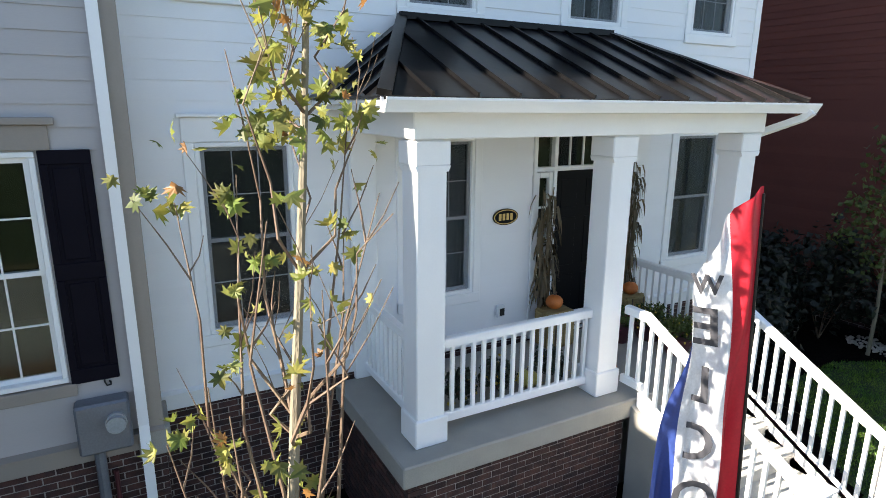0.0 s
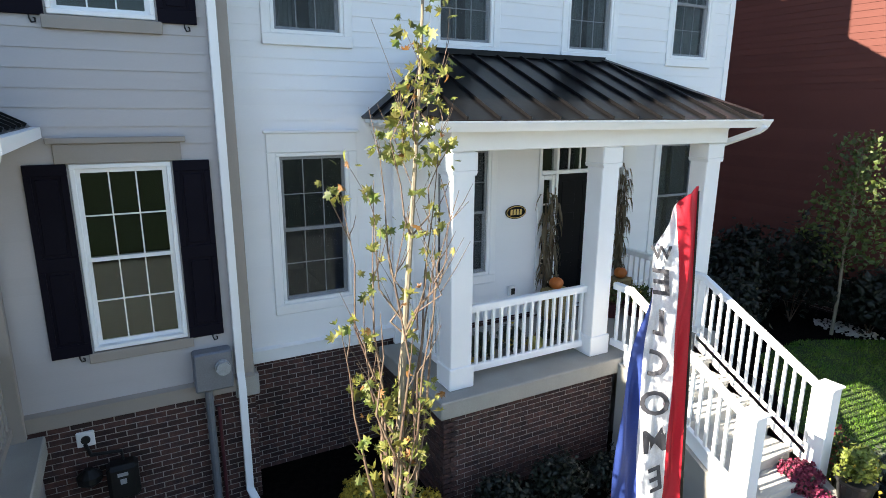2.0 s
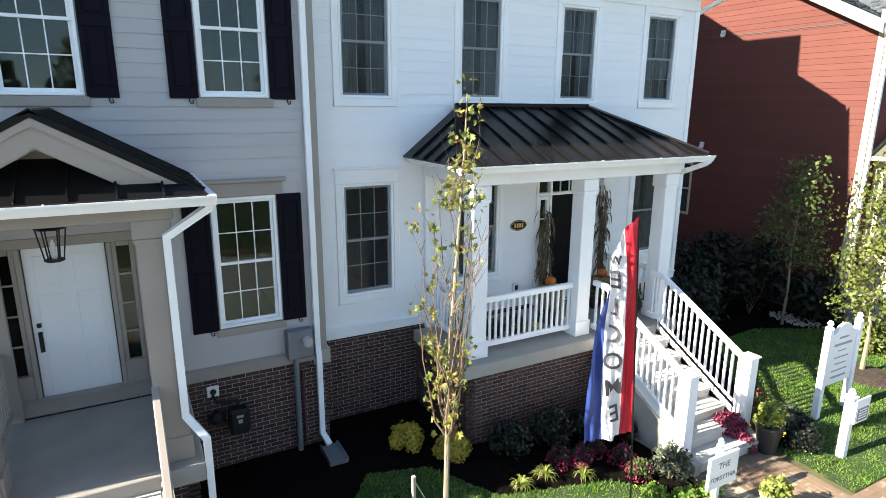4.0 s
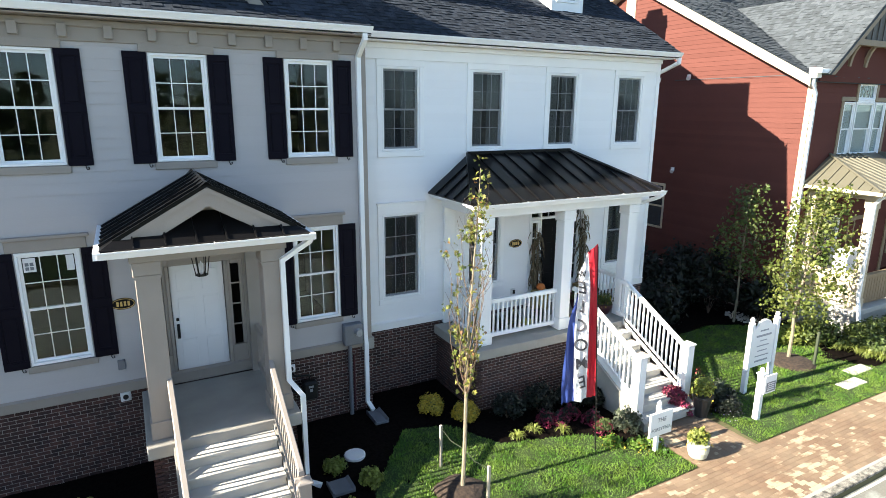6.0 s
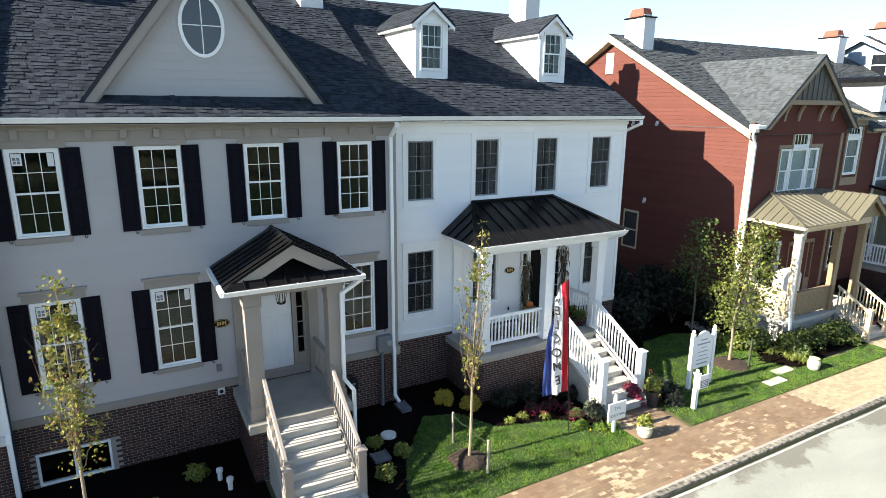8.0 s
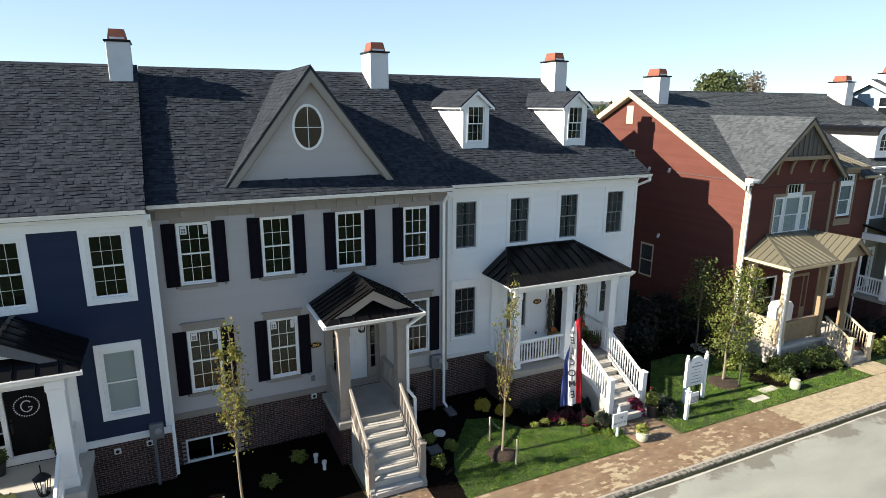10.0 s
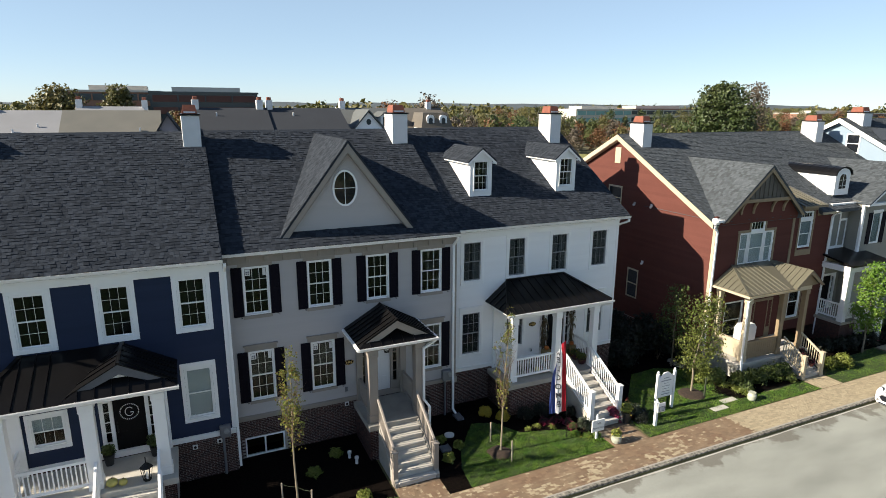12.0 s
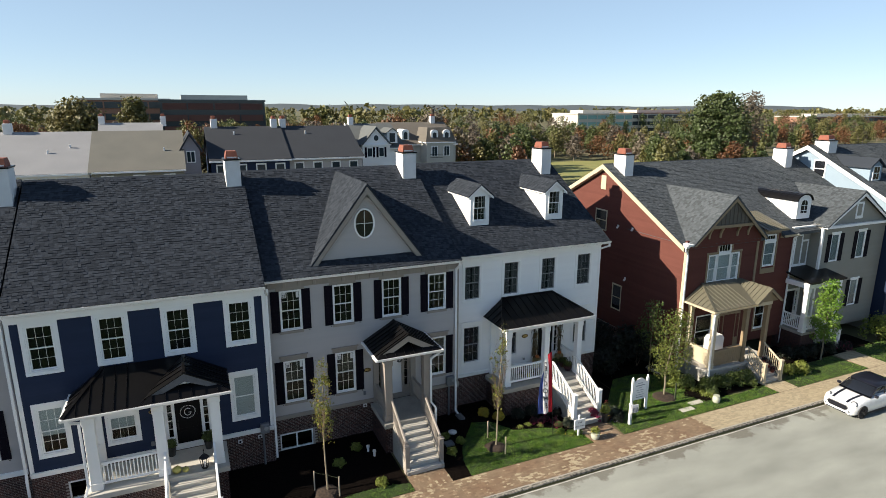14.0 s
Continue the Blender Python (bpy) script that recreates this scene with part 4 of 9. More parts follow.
        part("cheek", m, M["white_siding"], d)
    win = window(d, cx, 9.20, 10.54, 0.76, yf, "", cols=3, rows=2, bar=0.010)
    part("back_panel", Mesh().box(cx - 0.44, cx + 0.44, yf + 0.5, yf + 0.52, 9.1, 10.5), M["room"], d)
    r = Mesh()
    e = hw + 0.17
    drop = (za - ze) / hw * 0.17
    for s in (-1, 1):
        a, b = [(cx, za + 0.05), (cx + s * e, ze - drop + 0.05)], [(cx + s * e, ze - drop), (cx, za)]
        r.prism(a + b, yf - 0.14, on(za) + 0.15, "y")
    roof = part("dormer_roof", r, M["shingle"], d)
    ln = math.hypot(e, za - ze + drop)
    for s in (-1, 1):
        upv = (-s * e / ln, 0, (za - ze + drop) / ln)
        wd = on(za) + 0.2 - yf
        keep = lambda u, v, s=s: yf - 0.14 + u < on(ze - drop + 0.05 + v * (za - ze + drop) / ln) + 0.12
        shingled("shingles", roof, (cx + s * e, yf - 0.14, ze - drop + 0.055), (0, 1, 0), upv, wd + 0.1, ln, keep, seed=5 + s)
    t = Mesh()
    for s in (-1, 1):
        t.prism([(cx, za - 0.002), (cx + s * e, ze - drop - 0.002), (cx + s * e, ze - drop - 0.11), (cx, za - 0.13)], yf - 0.13, yf - 0.10, "y")
    part("rake_board", t, M["white_trim"], d)
    part("soffit", Mesh().box(cx - e, cx - hw, yf - 0.12, on(ze) - 0.2, ze - drop - 0.05, ze - drop - 0.01).box(cx + hw, cx + e, yf - 0.12, on(ze) - 0.2, ze - drop - 0.05, ze - drop - 0.01), M["white_trim"], d)


dormer(white_house, 1.95, 7.43, "white gabled dormer with a black-paned window")
dormer(white_house, 6.39, 7.43, "white gabled dormer with a black-paned window")
chimney(7.65, 8.30, 10.75, 11.85, 10.6, 12.43, "white stucco chimney with red clay pot")

# ---------------------------------------------------------------- porch of the white house


wp = thing("porch", "white porch with square posts and black metal roof", "porch", "porches")
FL = 1.45
sl = Mesh().cbox(1.72, 6.50, 4.17, W_Y - 0.05, FL - 0.22, FL, 0.015)
part("floor_slab", sl, M["concrete"], wp, "grey concrete porch slab")
fb = Mesh()
fb.box(1.80, 4.44, 4.25, 4.4, -0.2, FL - 0.21)
fb.box(1.80, 1.95, 4.25, W_Y - 0.06, -0.2, FL - 0.21)
fb.box(6.30, 6.45, 4.25, W_Y - 0.06, -0.2, FL - 0.21)
fb.box(1.95, 6.3, 4.6, 4.7, -0.2, FL - 0.21)
wf = part("foundation", fb, M["mortar"], wp, "dark brown brick porch foundation")
brickwork(wf, 1.79, 4.44, 0.0, FL - 0.225, 4.246, lambda x, z: z > 0.35)
brickwork(wf, 4.24, W_Y - 0.06, 0.0, FL - 0.225, 1.796, lambda x, z: False, along="y")
PZ = 4.28
for cx, cy in ((2.11, 4.55), (4.29, 4.55), (6.26, 4.55)):
    post(wp, cx, cy, FL, PZ, 0.29)
for cx in (2.11, 6.26):
    m = Mesh().cbox(cx - 0.15, cx + 0.15, W_Y - 0.10, W_Y - 0.02, FL, PZ, 0.01)
    part("half_post", m, M["white_trim"], wp)
bm_ = Mesh()
bm_.cbox(1.92, 6.44, 4.36, 4.74, PZ, 4.50, 0.01)
for cx in (2.11, 6.26):
    bm_.cbox(cx - 0.18, cx + 0.18, 4.74, W_Y - 0.03, PZ, 4.50, 0.01)
part("beam", bm_, M["white_trim"], wp)
part("porch_ceiling", Mesh().box(2.0, 6.3, 4.8, W_Y - 0.03, 4.40, 4.44), M["white_trim"], wp)
cn = Mesh()
cn.cbox(1.66, 6.66, 4.22, W_Y - 0.03, 4.50, 4.55, 0.01)
cn.cbox(1.60, 6.72, 4.16, W_Y - 0.03, 4.545, 4.60, 0.01)
part("cornice", cn, M["white_trim"], wp)
rf, seams = [], []
E0, E1, EY, EZ, RZ = 1.56, 6.78, 4.10, 4.62, 5.46
RA, RB = (2.62, W_Y - 0.02, RZ), (5.52, W_Y - 0.02, RZ)
seam_roof_face(rf, seams, [(E0, EY, EZ), (E1, EY, EZ), RB, RA])
seam_roof_face(rf, seams, [(E0, W_Y - 0.02, EZ), (E0, EY, EZ), RA])
seam_roof_face(rf, seams, [(E1, EY, EZ), (E1, W_Y - 0.02, EZ), RB])
roof = metal_roof(wp, rf, seams, M["black_metal"], "black standing-seam metal roof")
hip_cap(roof, (E0, EY, EZ), RA, M["black_metal"])
hip_cap(roof, (E1, EY, EZ), RB, M["black_metal"])
part("ridge_flashing", Mesh().box(RA[0] - 0.05, RB[0] + 0.05, W_Y - 0.10, W_Y - 0.005, RZ - 0.02, RZ + 0.05), M["black_metal"], roof)
gutter(wp, E0 - 0.02, E1 + 0.10, EY + 0.03, EZ - 0.01)
downspout(wp, [(6.74, 4.02, 4.52), (6.72, 4.1, 4.45), (6.47, 4.62, 4.2), (6.47, 4.62, 1.5), (6.5, 4.62, 0.25)])
railing(wp, (2.25, 4.58, FL), (4.15, 4.58, FL))
railing(wp, (2.11, 4.70, FL), (2.11, W_Y - 0.1, FL))
railing(wp, (6.26, 4.70, FL), (6.26, W_Y - 0.1, FL))
SX0, SX1, RIS, TRD = 4.57, 5.93, 0.176, 0.32
stairs(wp, SX0, SX1, 4.17, FL, 8, RIS, TRD)
for x in (4.54, 5.96):
    railing(wp, (x, 4.42, FL), (x, 4.12, FL), rise=1.0)
    railing(wp, (x, 4.12, FL), (x, 2.37, FL - 1.75 * 0.53), rise=1.0, low=0.105)
    part("stringer", Mesh().prism([(4.15, FL + 0.09), (4.15, FL - 0.30), (2.20, FL - 1.95 * 0.53 - 0.30), (2.20, FL - 1.95 * 0.53 + 0.09)], x - 0.03, x + 0.03, "x"), M["white_trim"], wp, "white stair stringer board")
    newel(wp, x, 2.27, 0.0, 1.58, 0.20)

# ---------------------------------------------------------------- grey townhouse
GU = [-7.88, -5.64, -3.42, -1.20]
gh = [(x - 0.45, x + 0.45, 5.55, 7.33) for x in GU] + [(x - 0.45, x + 0.45, 2.25, 4.18) for x in (-7.88, -5.64, -1.20)] + [(-4.28, -2.56, 1.47, 3.77)]
gb = [(-8.66, -7.24, 0.02, 0.78)]
grey_house = townhouse("two-storey light grey townhouse with taupe trim and black shutters", -8.97, -0.08, G_Y, M["grey_siding"], gh, brick_top=1.50, group="townhouse row", basement=gb, frieze=M["taupe_trim"], base_mat=M["taupe_trim"], singles=lambda x, z: x > -2.1 and z > 0.1)
for x in GU:
    window(grey_house, x, 5.55, 7.33, 0.90, G_Y, sticker=-8 < x < -6)
    for s in (-1, 1):
        shutter(grey_house, x + s * 0.645, 5.53, 7.34, G_Y)
    part("head_trim", Mesh().cbox(x - 0.58, x + 0.58, G_Y - 0.055, G_Y + 0.01, 7.335, 7.46, 0.006), M["taupe_trim"], grey_house)
    part("sill_trim", Mesh().cbox(x - 0.50, x + 0.50, G_Y - 0.05, G_Y + 0.01, 5.42, 5.54, 0.006), M["taupe_trim"], grey_house)
for x in (-7.88, -5.64, -1.20):
    window(grey_house, x, 2.25, 4.18, 0.90, G_Y, sticker=x < -5)
    for s in (-1, 1):
        shutter(grey_house, x + s * 0.645, 2.23, 4.19, G_Y)
    t = Mesh().cbox(x - 0.56, x + 0.56, G_Y - 0.04, G_Y + 0.01, 4.19, 4.38, 0.006)
    t.cbox(x - 0.61, x + 0.61, G_Y - 0.075, G_Y + 0.01, 4.38, 4.44, 0.008)
    part("sill_trim", Mesh().cbox(x - 0.50, x + 0.50, G_Y - 0.05, G_Y + 0.01, 2.13, 2.24, 0.006), M["taupe_trim"], grey_house)
    part("head_trim", t, M["taupe_trim"], grey_house)
window_b = Mesh()
for a, b, c, d in ((-8.66, -7.24, 0.02, 0.07), (-8.66, -7.24, 0.73, 0.78), (-8.66, -8.61, 0.07, 0.73), (-7.29, -7.24, 0.07, 0.73), (-7.98, -7.92, 0.07, 0.73)):
    window_b.cbox(a, b, G_Y - 0.03, G_Y + 0.08, c, d, 0.006)
bw = part("basement_window", window_b, M["white_trim"], grey_house)
part("pane", Mesh().box(-8.61, -7.29, G_Y + 0.02, G_Y + 0.024, 0.07, 0.73), M["glass"], bw).visible_shadow = False
# added dark board behind the basement panes, in place of an unlit cellar
part("cellar_backing", Mesh().box(-8.9, -6.0, G_Y + 1.5, G_Y + 1.6, -0.3, 1.3), M["room"], grey_house)
entry_door(grey_house, -3.44, G_Y, 1.47, 3.70, M["plastic_white"], "white front door", trim=M["taupe_trim"])
part("corner_board", Mesh().cbox(-0.25, -0.075, G_Y - 0.03, G_Y + 0.55, 1.66, 7.5), M["taupe_trim"], grey_house)
cb = Mesh().cbox(-0.30, -0.03, G_Y - 0.06, G_Y + 0.55, 1.40, 1.66, 0.01)
part("water_table", cb, M["concrete"], grey_house)
downspout(grey_house, [(-0.24, G_Y - 0.45, 7.80), (-0.24, G_Y - 0.45, 7.70), (-0.24, G_Y - 0.07, 7.42), (-0.24, G_Y - 0.07, 1.75), (-0.24, G_Y - 0.12, 1.55), (-0.24, G_Y - 0.12, 0.22), (-0.18, G_Y - 0.3, 0.08)])
for i in range(14):
    x = -8.8 + i * 0.62
    part("frieze_block", Mesh().cbox(x, x + 0.13, G_Y - 0.13, G_Y + 0.0, 7.50, 7.70, 0.008), M["taupe_trim"], grey_house)
plaque(-4.66, G_Y - 0.02, 3.13, "oval black house plaque with gold rim")
chimney(-1.03, -0.30, 10.45, 11.55, 10.3, 12.45, "white stucco chimney with red clay pot")
# front gable on the roof
gw = thing("roof_gable", "grey clapboard roof gable with an oval window", "gable")
GX, GF, GZ, GH, GA = -4.40, 5.62, 8.12, 2.60, 11.55
m = Mesh()
yw = GF + 0.22
n = 28
oval = [(GX - 0.1 + 0.0 + 0.40 * math.cos(k * math.tau / n), 9.86 + 0.60 * math.sin(k * math.tau / n)) for k in range(n)]
tri = [(GX - GH + 0.05, GZ), (GX + GH - 0.05, GZ), (GX, GA - 0.08)]
m.prism(tri, yw + 0.03, yw + 0.1, "y")
gwall = part("gable_wall", m, M["grey_siding"], gw)
clad(gwall, M["grey_siding"], 0, 0, GZ + 0.08, GA - 0.3, yw + 0.028, [(GX - 0.5, GX + 0.3, 9.26, 10.46)], top=lambda z: (GX - (GA - z) / (GA - GZ) * GH + 0.1, GX + (GA - z) / (GA - GZ) * GH - 0.1))
ol = Mesh()
big = [(GX - 0.1 + 0.47 * math.cos(k * math.tau / n), 9.86 + 0.67 * math.sin(k * math.tau / n)) for k in range(n)]
v = [(a, y, b) for y in (yw - 0.03, yw + 0.04) for ring in (big, oval) for a, b in ring]
f = [(k, (k + 1) % n, n + (k + 1) % n, n + k) for k in range(n)]
f += [(k, 2 * n + k, 2 * n + (k + 1) % n, (k + 1) % n) for k in range(n)] + [(n + k, n + (k + 1) % n, 3 * n + (k + 1) % n, 3 * n + k) for k in range(n)]
ol.add(v, f)
ow = part("oval_window", ol, M["white_trim"], gw, "white oval window frame")
part("surround", Mesh().prism([(GX - 0.1 + 0.62 * math.cos(k * math.tau / n), 9.86 + 0.80 * math.sin(k * math.tau / n)) for k in range(n)], yw + 0.008, yw + 0.04, "y"), M["grey_siding"], ow)
mm = Mesh().box(GX - 0.5, GX + 0.3, yw - 0.012, yw + 0.0, 9.85, 9.87).box(GX - 0.11, GX - 0.09, yw - 0.012, yw + 0.0, 9.26, 10.46)
part("muntin", mm, M["white_trim"], ow)
part("pane", Mesh().prism(oval, yw + 0.001, yw + 0.006, "y"), material("dark_glass", (0.012, 0.014, 0.018), 0.04, spec=0.8, bump=0), ow)
on_g = lambda z: G_Y - 0.38 + (z - EAVE) / SLOPE
gr = Mesh()
for s in (-1, 1):
    gr.prism([(GX, GA + 0.05), (GX + s * (GH + 0.06), GZ - 0.03), (GX + s * GH, GZ - 0.06), (GX, GA - 0.06)], GF - 0.03, on_g(GA) + 0.1, "y")
groof = part("gable_roof", gr, M["shingle"], gw)
for s in (-1, 1):
    run, lift = GH + 0.06, GA + 0.08 - GZ
    ln = math.hypot(run, lift)
    upv = (-s * run / ln, 0, lift / ln)
    keep = lambda u, v: GF - 0.03 + u < on_g(GZ + v * lift / ln) + 0.1
    shingled("shingles", groof, (GX + s * run, GF - 0.03, GZ - 0.026), (0, 1, 0), upv, on_g(GA) - GF + 0.2, ln, keep, seed=31 + s)
fa = Mesh()
for s in (-1, 1):
    fa.prism([(GX, GA - 0.04), (GX + s * GH, GZ - 0.04), (GX + s * (GH - 0.26), GZ - 0.02), (GX, GA - 0.38)], GF - 0.01, GF + 0.03, "y")
    fa.prism([(GX, GA - 0.37), (GX + s * (GH - 0.26), GZ - 0.0), (GX + s * (GH - 0.29), GZ - 0.0), (GX, GA - 0.41)], GF - 0.01, yw + 0.04, "y")
part("rake_board", fa, M["taupe_trim"], gw)
part("sill_board", Mesh().cbox(GX - GH + 0.3, GX + GH - 0.3, yw - 0.03, yw + 0.03, GZ + 0.02, GZ + 0.11), M["white_trim"], gw)

# porch of the grey house
gp = thing("porch", "taupe gabled entry porch with concrete steps", "porch", "porches")
PX = -3.36
part("floor_slab", Mesh().cbox(PX - 1.18, PX + 1.18, 3.40, G_Y - 0.05, FL - 0.22, FL, 0.015), M["concrete"], gp)
fb = Mesh()
fb.box(PX - 1.1, PX + 1.1, 3.50, 3.64, -0.2, FL - 0.21)
for s in (-1, 1):
    fb.box(PX + s * 1.1, PX + s * 0.96, 3.5, G_Y - 0.06, -0.2, FL - 0.21)
gf = part("foundation", fb, M["mortar"], gp)
brickwork(gf, PX - 1.11, PX - 0.8, 0.0, FL - 0.225, 3.496, lambda x, z: True)
brickwork(gf, PX + 0.8, PX + 1.11, 0.0, FL - 0.225, 3.496, lambda x, z: True)
brickwork(gf, 3.49, G_Y - 0.06, 0.0, FL - 0.225, PX - 1.104, lambda x, z: False, along="y")
for s in (-1, 1):
    post(gp, PX + s * 0.90, 3.78, FL, 4.30, 0.34, M["taupe_trim"], 0.3)
    part("half_post", Mesh().cbox(PX + s * 0.90 - 0.13, PX + s * 0.90 + 0.13, G_Y - 0.12, G_Y - 0.02, FL, 4.3), M["taupe_trim"], gp)
    railing(gp, (PX + s * 0.90, 3.96, FL), (PX + s * 0.90, G_Y - 0.12, FL), mat=M["taupe_trim"])
b = Mesh().cbox(PX - 1.12, PX + 1.12, 3.58, 3.98, 4.28, 4.47, 0.01)
for s in (-1, 1):
    b.cbox(PX + s * 1.10, PX + s * 0.72, 3.98, G_Y - 0.03, 4.28, 4.47, 0.01)
b.box(PX - 0.80, PX + 0.80, 3.9, G_Y - 0.04, 4.40, 4.44)
b.cbox(PX - 1.38, PX + 1.38, 3.42, G_Y - 0.03, 4.47, 4.52, 0.01)
part("beam", b, M["taupe_trim"], gp)
# a gable whose rake stands almost over the eave, with a skirt roof in front of a recessed pediment
rf, seams = [], []
E0, E1, EY, EZ, RZ = PX - 1.46, PX + 1.46, 3.36, 4.55, 5.38
PITCH, FY, RKY = (RZ - EZ) / 1.46, 4.00, 3.55
OUT, IN = RKY - EY, FY - EY
seam_roof_face(rf, seams, [(E0, G_Y - 0.02, EZ), (E0, EY, EZ), (E0 + OUT, RKY, EZ + OUT * PITCH), (PX, RKY, RZ), (PX, G_Y - 0.02, RZ)], 0.30)
seam_roof_face(rf, seams, [(E1, EY, EZ), (E1, G_Y - 0.02, EZ), (PX, G_Y - 0.02, RZ), (PX, RKY, RZ), (E1 - OUT, RKY, EZ + OUT * PITCH)], 0.30)
seam_roof_face(rf, seams, [(E0, EY, EZ), (E1, EY, EZ), (E1 - IN, FY, EZ + IN * PITCH), (E0 + IN, FY, EZ + IN * PITCH)])
roof = metal_roof(gp, rf, seams, M["black_metal"], "black standing-seam metal roof")
part("ridge_cap", Mesh().prism([(PX - 0.10, RZ - 0.05), (PX, RZ + 0.035), (PX + 0.10, RZ - 0.05), (PX, RZ - 0.01)], RKY - 0.02, G_Y - 0.02, "y"), M["black_metal"], roof)
for s in (-1, 1):
    part("rake_flashing", Mesh().prism([(PX, RZ + 0.015), (PX + s * 1.29, RZ - 1.29 * PITCH + 0.015), (PX + s * 1.29, RZ - 1.29 * PITCH - 0.05), (PX, RZ - 0.05)], RKY - 0.02, RKY + 0.012, "y"), M["black_metal"], roof)
pd = Mesh().prism([(PX - 1.0, EZ + 0.22), (PX + 1.0, EZ + 0.22), (PX, RZ - 0.12)], FY, FY + 0.05, "y")
part("pediment", pd, M["taupe_trim"], gp)
for s in (-1, 1):
    rk = Mesh()
    rk.prism([(PX, RZ - 0.04), (PX + s * 1.27, EZ + 0.075), (PX + s * 0.72, EZ + 0.085), (PX, RZ - 0.33)], RKY + 0.015, RKY + 0.06, "y")
    rk.prism([(PX, RZ - 0.055), (PX + s * 1.20, EZ + 0.10), (PX + s * 1.06, EZ + 0.10), (PX, RZ - 0.13)], RKY - 0.012, RKY + 0.014, "y")
    rk.prism([(PX, RZ - 0.31), (PX + s * 0.70, EZ + 0.11), (PX + s * 0.65, EZ + 0.11), (PX, RZ - 0.35)], RKY + 0.05, FY + 0.01, "y")
    part("rake_board", rk, M["taupe_trim"], gp)
gutter(gp, E0 - 0.02, E1 + 0.06, EY + 0.03, EZ - 0.005)
for x in (E0 - 0.03, E1 + 0.03):
    part("gutter", Mesh().bar([(x, EY - 0.05, EZ - 0.06), (x, G_Y - 0.03, EZ - 0.06)], 0.09, 0.10), M["white_trim"], gp)
downspout(gp, [(E1 + 0.02, 3.42, 4.48), (E1, 3.45, 4.40), (PX + 1.03, 3.55, 4.10), (PX + 1.03, 3.55, 2.02), (PX + 1.22, 3.44, 1.74), (PX + 1.22, 3.44, 0.10), (PX + 1.42, 3.28, 0.04)])
stairs(gp, PX - 0.70, PX + 0.70, 3.40, FL, 8, 0.178, 0.262)
for s in (-1, 1):
    railing(gp, (PX + s * 0.76, 3.62, FL), (PX + s * 0.76, 1.90, FL - 1.60 * 0.66), mat=M["taupe_trim"])
    newel(gp, PX + s * 0.76, 1.80, 0.0, 1.30, 0.18, M["taupe_trim"])
lantern(PX - 0.08, 4.55, 3.93, "black hanging porch lantern with clear glass", 1.7)

# ---------------------------------------------------------------- blue townhouse
BU = [-16.64, -14.43, -12.20, -9.98]
bh = [(x - 0.44, x + 0.44, 5.60, 7.33) for x in BU] + [(x - 0.44, x + 0.44, 2.33, 4.18) for x in (-16.70, -10.02)] + [(-14.95, -13.99, 2.32, 3.36), (-13.06, -11.34, 1.47, 3.56)]
blue_house = townhouse("two-storey dark blue clapboard townhouse with white trim", -17.62, -8.97, B_Y, M["blue_siding"], bh, brick_top=1.50, group="townhouse row", basement=[(-16.5, -15.1, 0.3, 1.05)], singles=lambda x, z: False)
for x in BU:
    window(blue_house, x, 5.60, 7.33, 0.88, B_Y, "plain", head=0.12, side=0.14, bar=0.009)
window(blue_house, -10.02, 2.33, 4.18, 0.88, B_Y, "plain", head=0.20, side=0.12, cols=1, rows=1, blind=0.98)
window(blue_house, -16.70, 2.33, 4.18, 0.88, B_Y, "plain", head=0.20, side=0.12, cols=3, rows=2, blind=0.62)
window(blue_house, -14.47, 2.32, 3.36, 0.96, B_Y, "plain", head=0.12, side=0.10, cols=3, rows=1, blind=0.5)
bwm = Mesh()
for a, b, c, d in ((-16.5, -15.1, 0.3, 0.35), (-16.5, -15.1, 1.0, 1.05), (-16.5, -16.45, 0.35, 1.0), (-15.15, -15.1, 0.35, 1.0), (-15.83, -15.77, 0.35, 1.0)):
    bwm.cbox(a, b, B_Y - 0.03, B_Y + 0.08, c, d, 0.006)
bw = part("basement_window", bwm, M["white_trim"], blue_house)
part("pane", Mesh().box(-16.45, -15.15, B_Y + 0.02, B_Y + 0.024, 0.35, 1.0), M["glass"], bw).visible_shadow = False
part("cellar_backing", Mesh().box(-17.2, -14.5, B_Y + 1.5, B_Y + 1.6, -0.3, 1.3), M["room"], blue_house)
for x in (-17.62, -9.10):
    part("corner_board", Mesh().cbox(x, x + 0.14, B_Y - 0.03, B_Y + 0.2, 1.7, 7.5), M["white_trim"], blue_house)
entry_door(blue_house, -12.20, B_Y, 1.47, 3.50, M["door_black"], "black front door with a pale wreath")
downspout(blue_house, [(-8.92, B_Y - 0.44, 7.80), (-8.92, B_Y - 0.44, 7.70), (-8.92, B_Y - 0.07, 7.45), (-8.92, B_Y - 0.07, 1.75), (-8.92, B_Y - 0.12, 1.55), (-8.92, B_Y - 0.12, 0.2)])
downspout(blue_house, [(-17.72, B_Y - 0.44, 7.80), (-17.72, B_Y - 0.44, 7.70), (-17.72, B_Y - 0.07, 7.45), (-17.72, B_Y - 0.07, 1.75), (-17.72, B_Y - 0.14, 1.5), (-17.72, B_Y - 0.14, 0.1)])
chimney(-9.76, -9.10, 9.94, 11.04, 9.8, 12.40, "white stucco chimney with red clay pot")
chimney(-18.55, -17.85, 9.75, 10.8, 9.8, 12.35, "white stucco chimney with red clay pot")
plaque(-13.38, B_Y - 0.02, 3.30, "oval black house plaque with gold rim")
wr = thing("door_wreath", "pale berry wreath with a letter shape on the black door", "wreath")
rng = np.random.default_rng(3)
m = Mesh()
for k in range(30):
    a = k * math.tau / 30
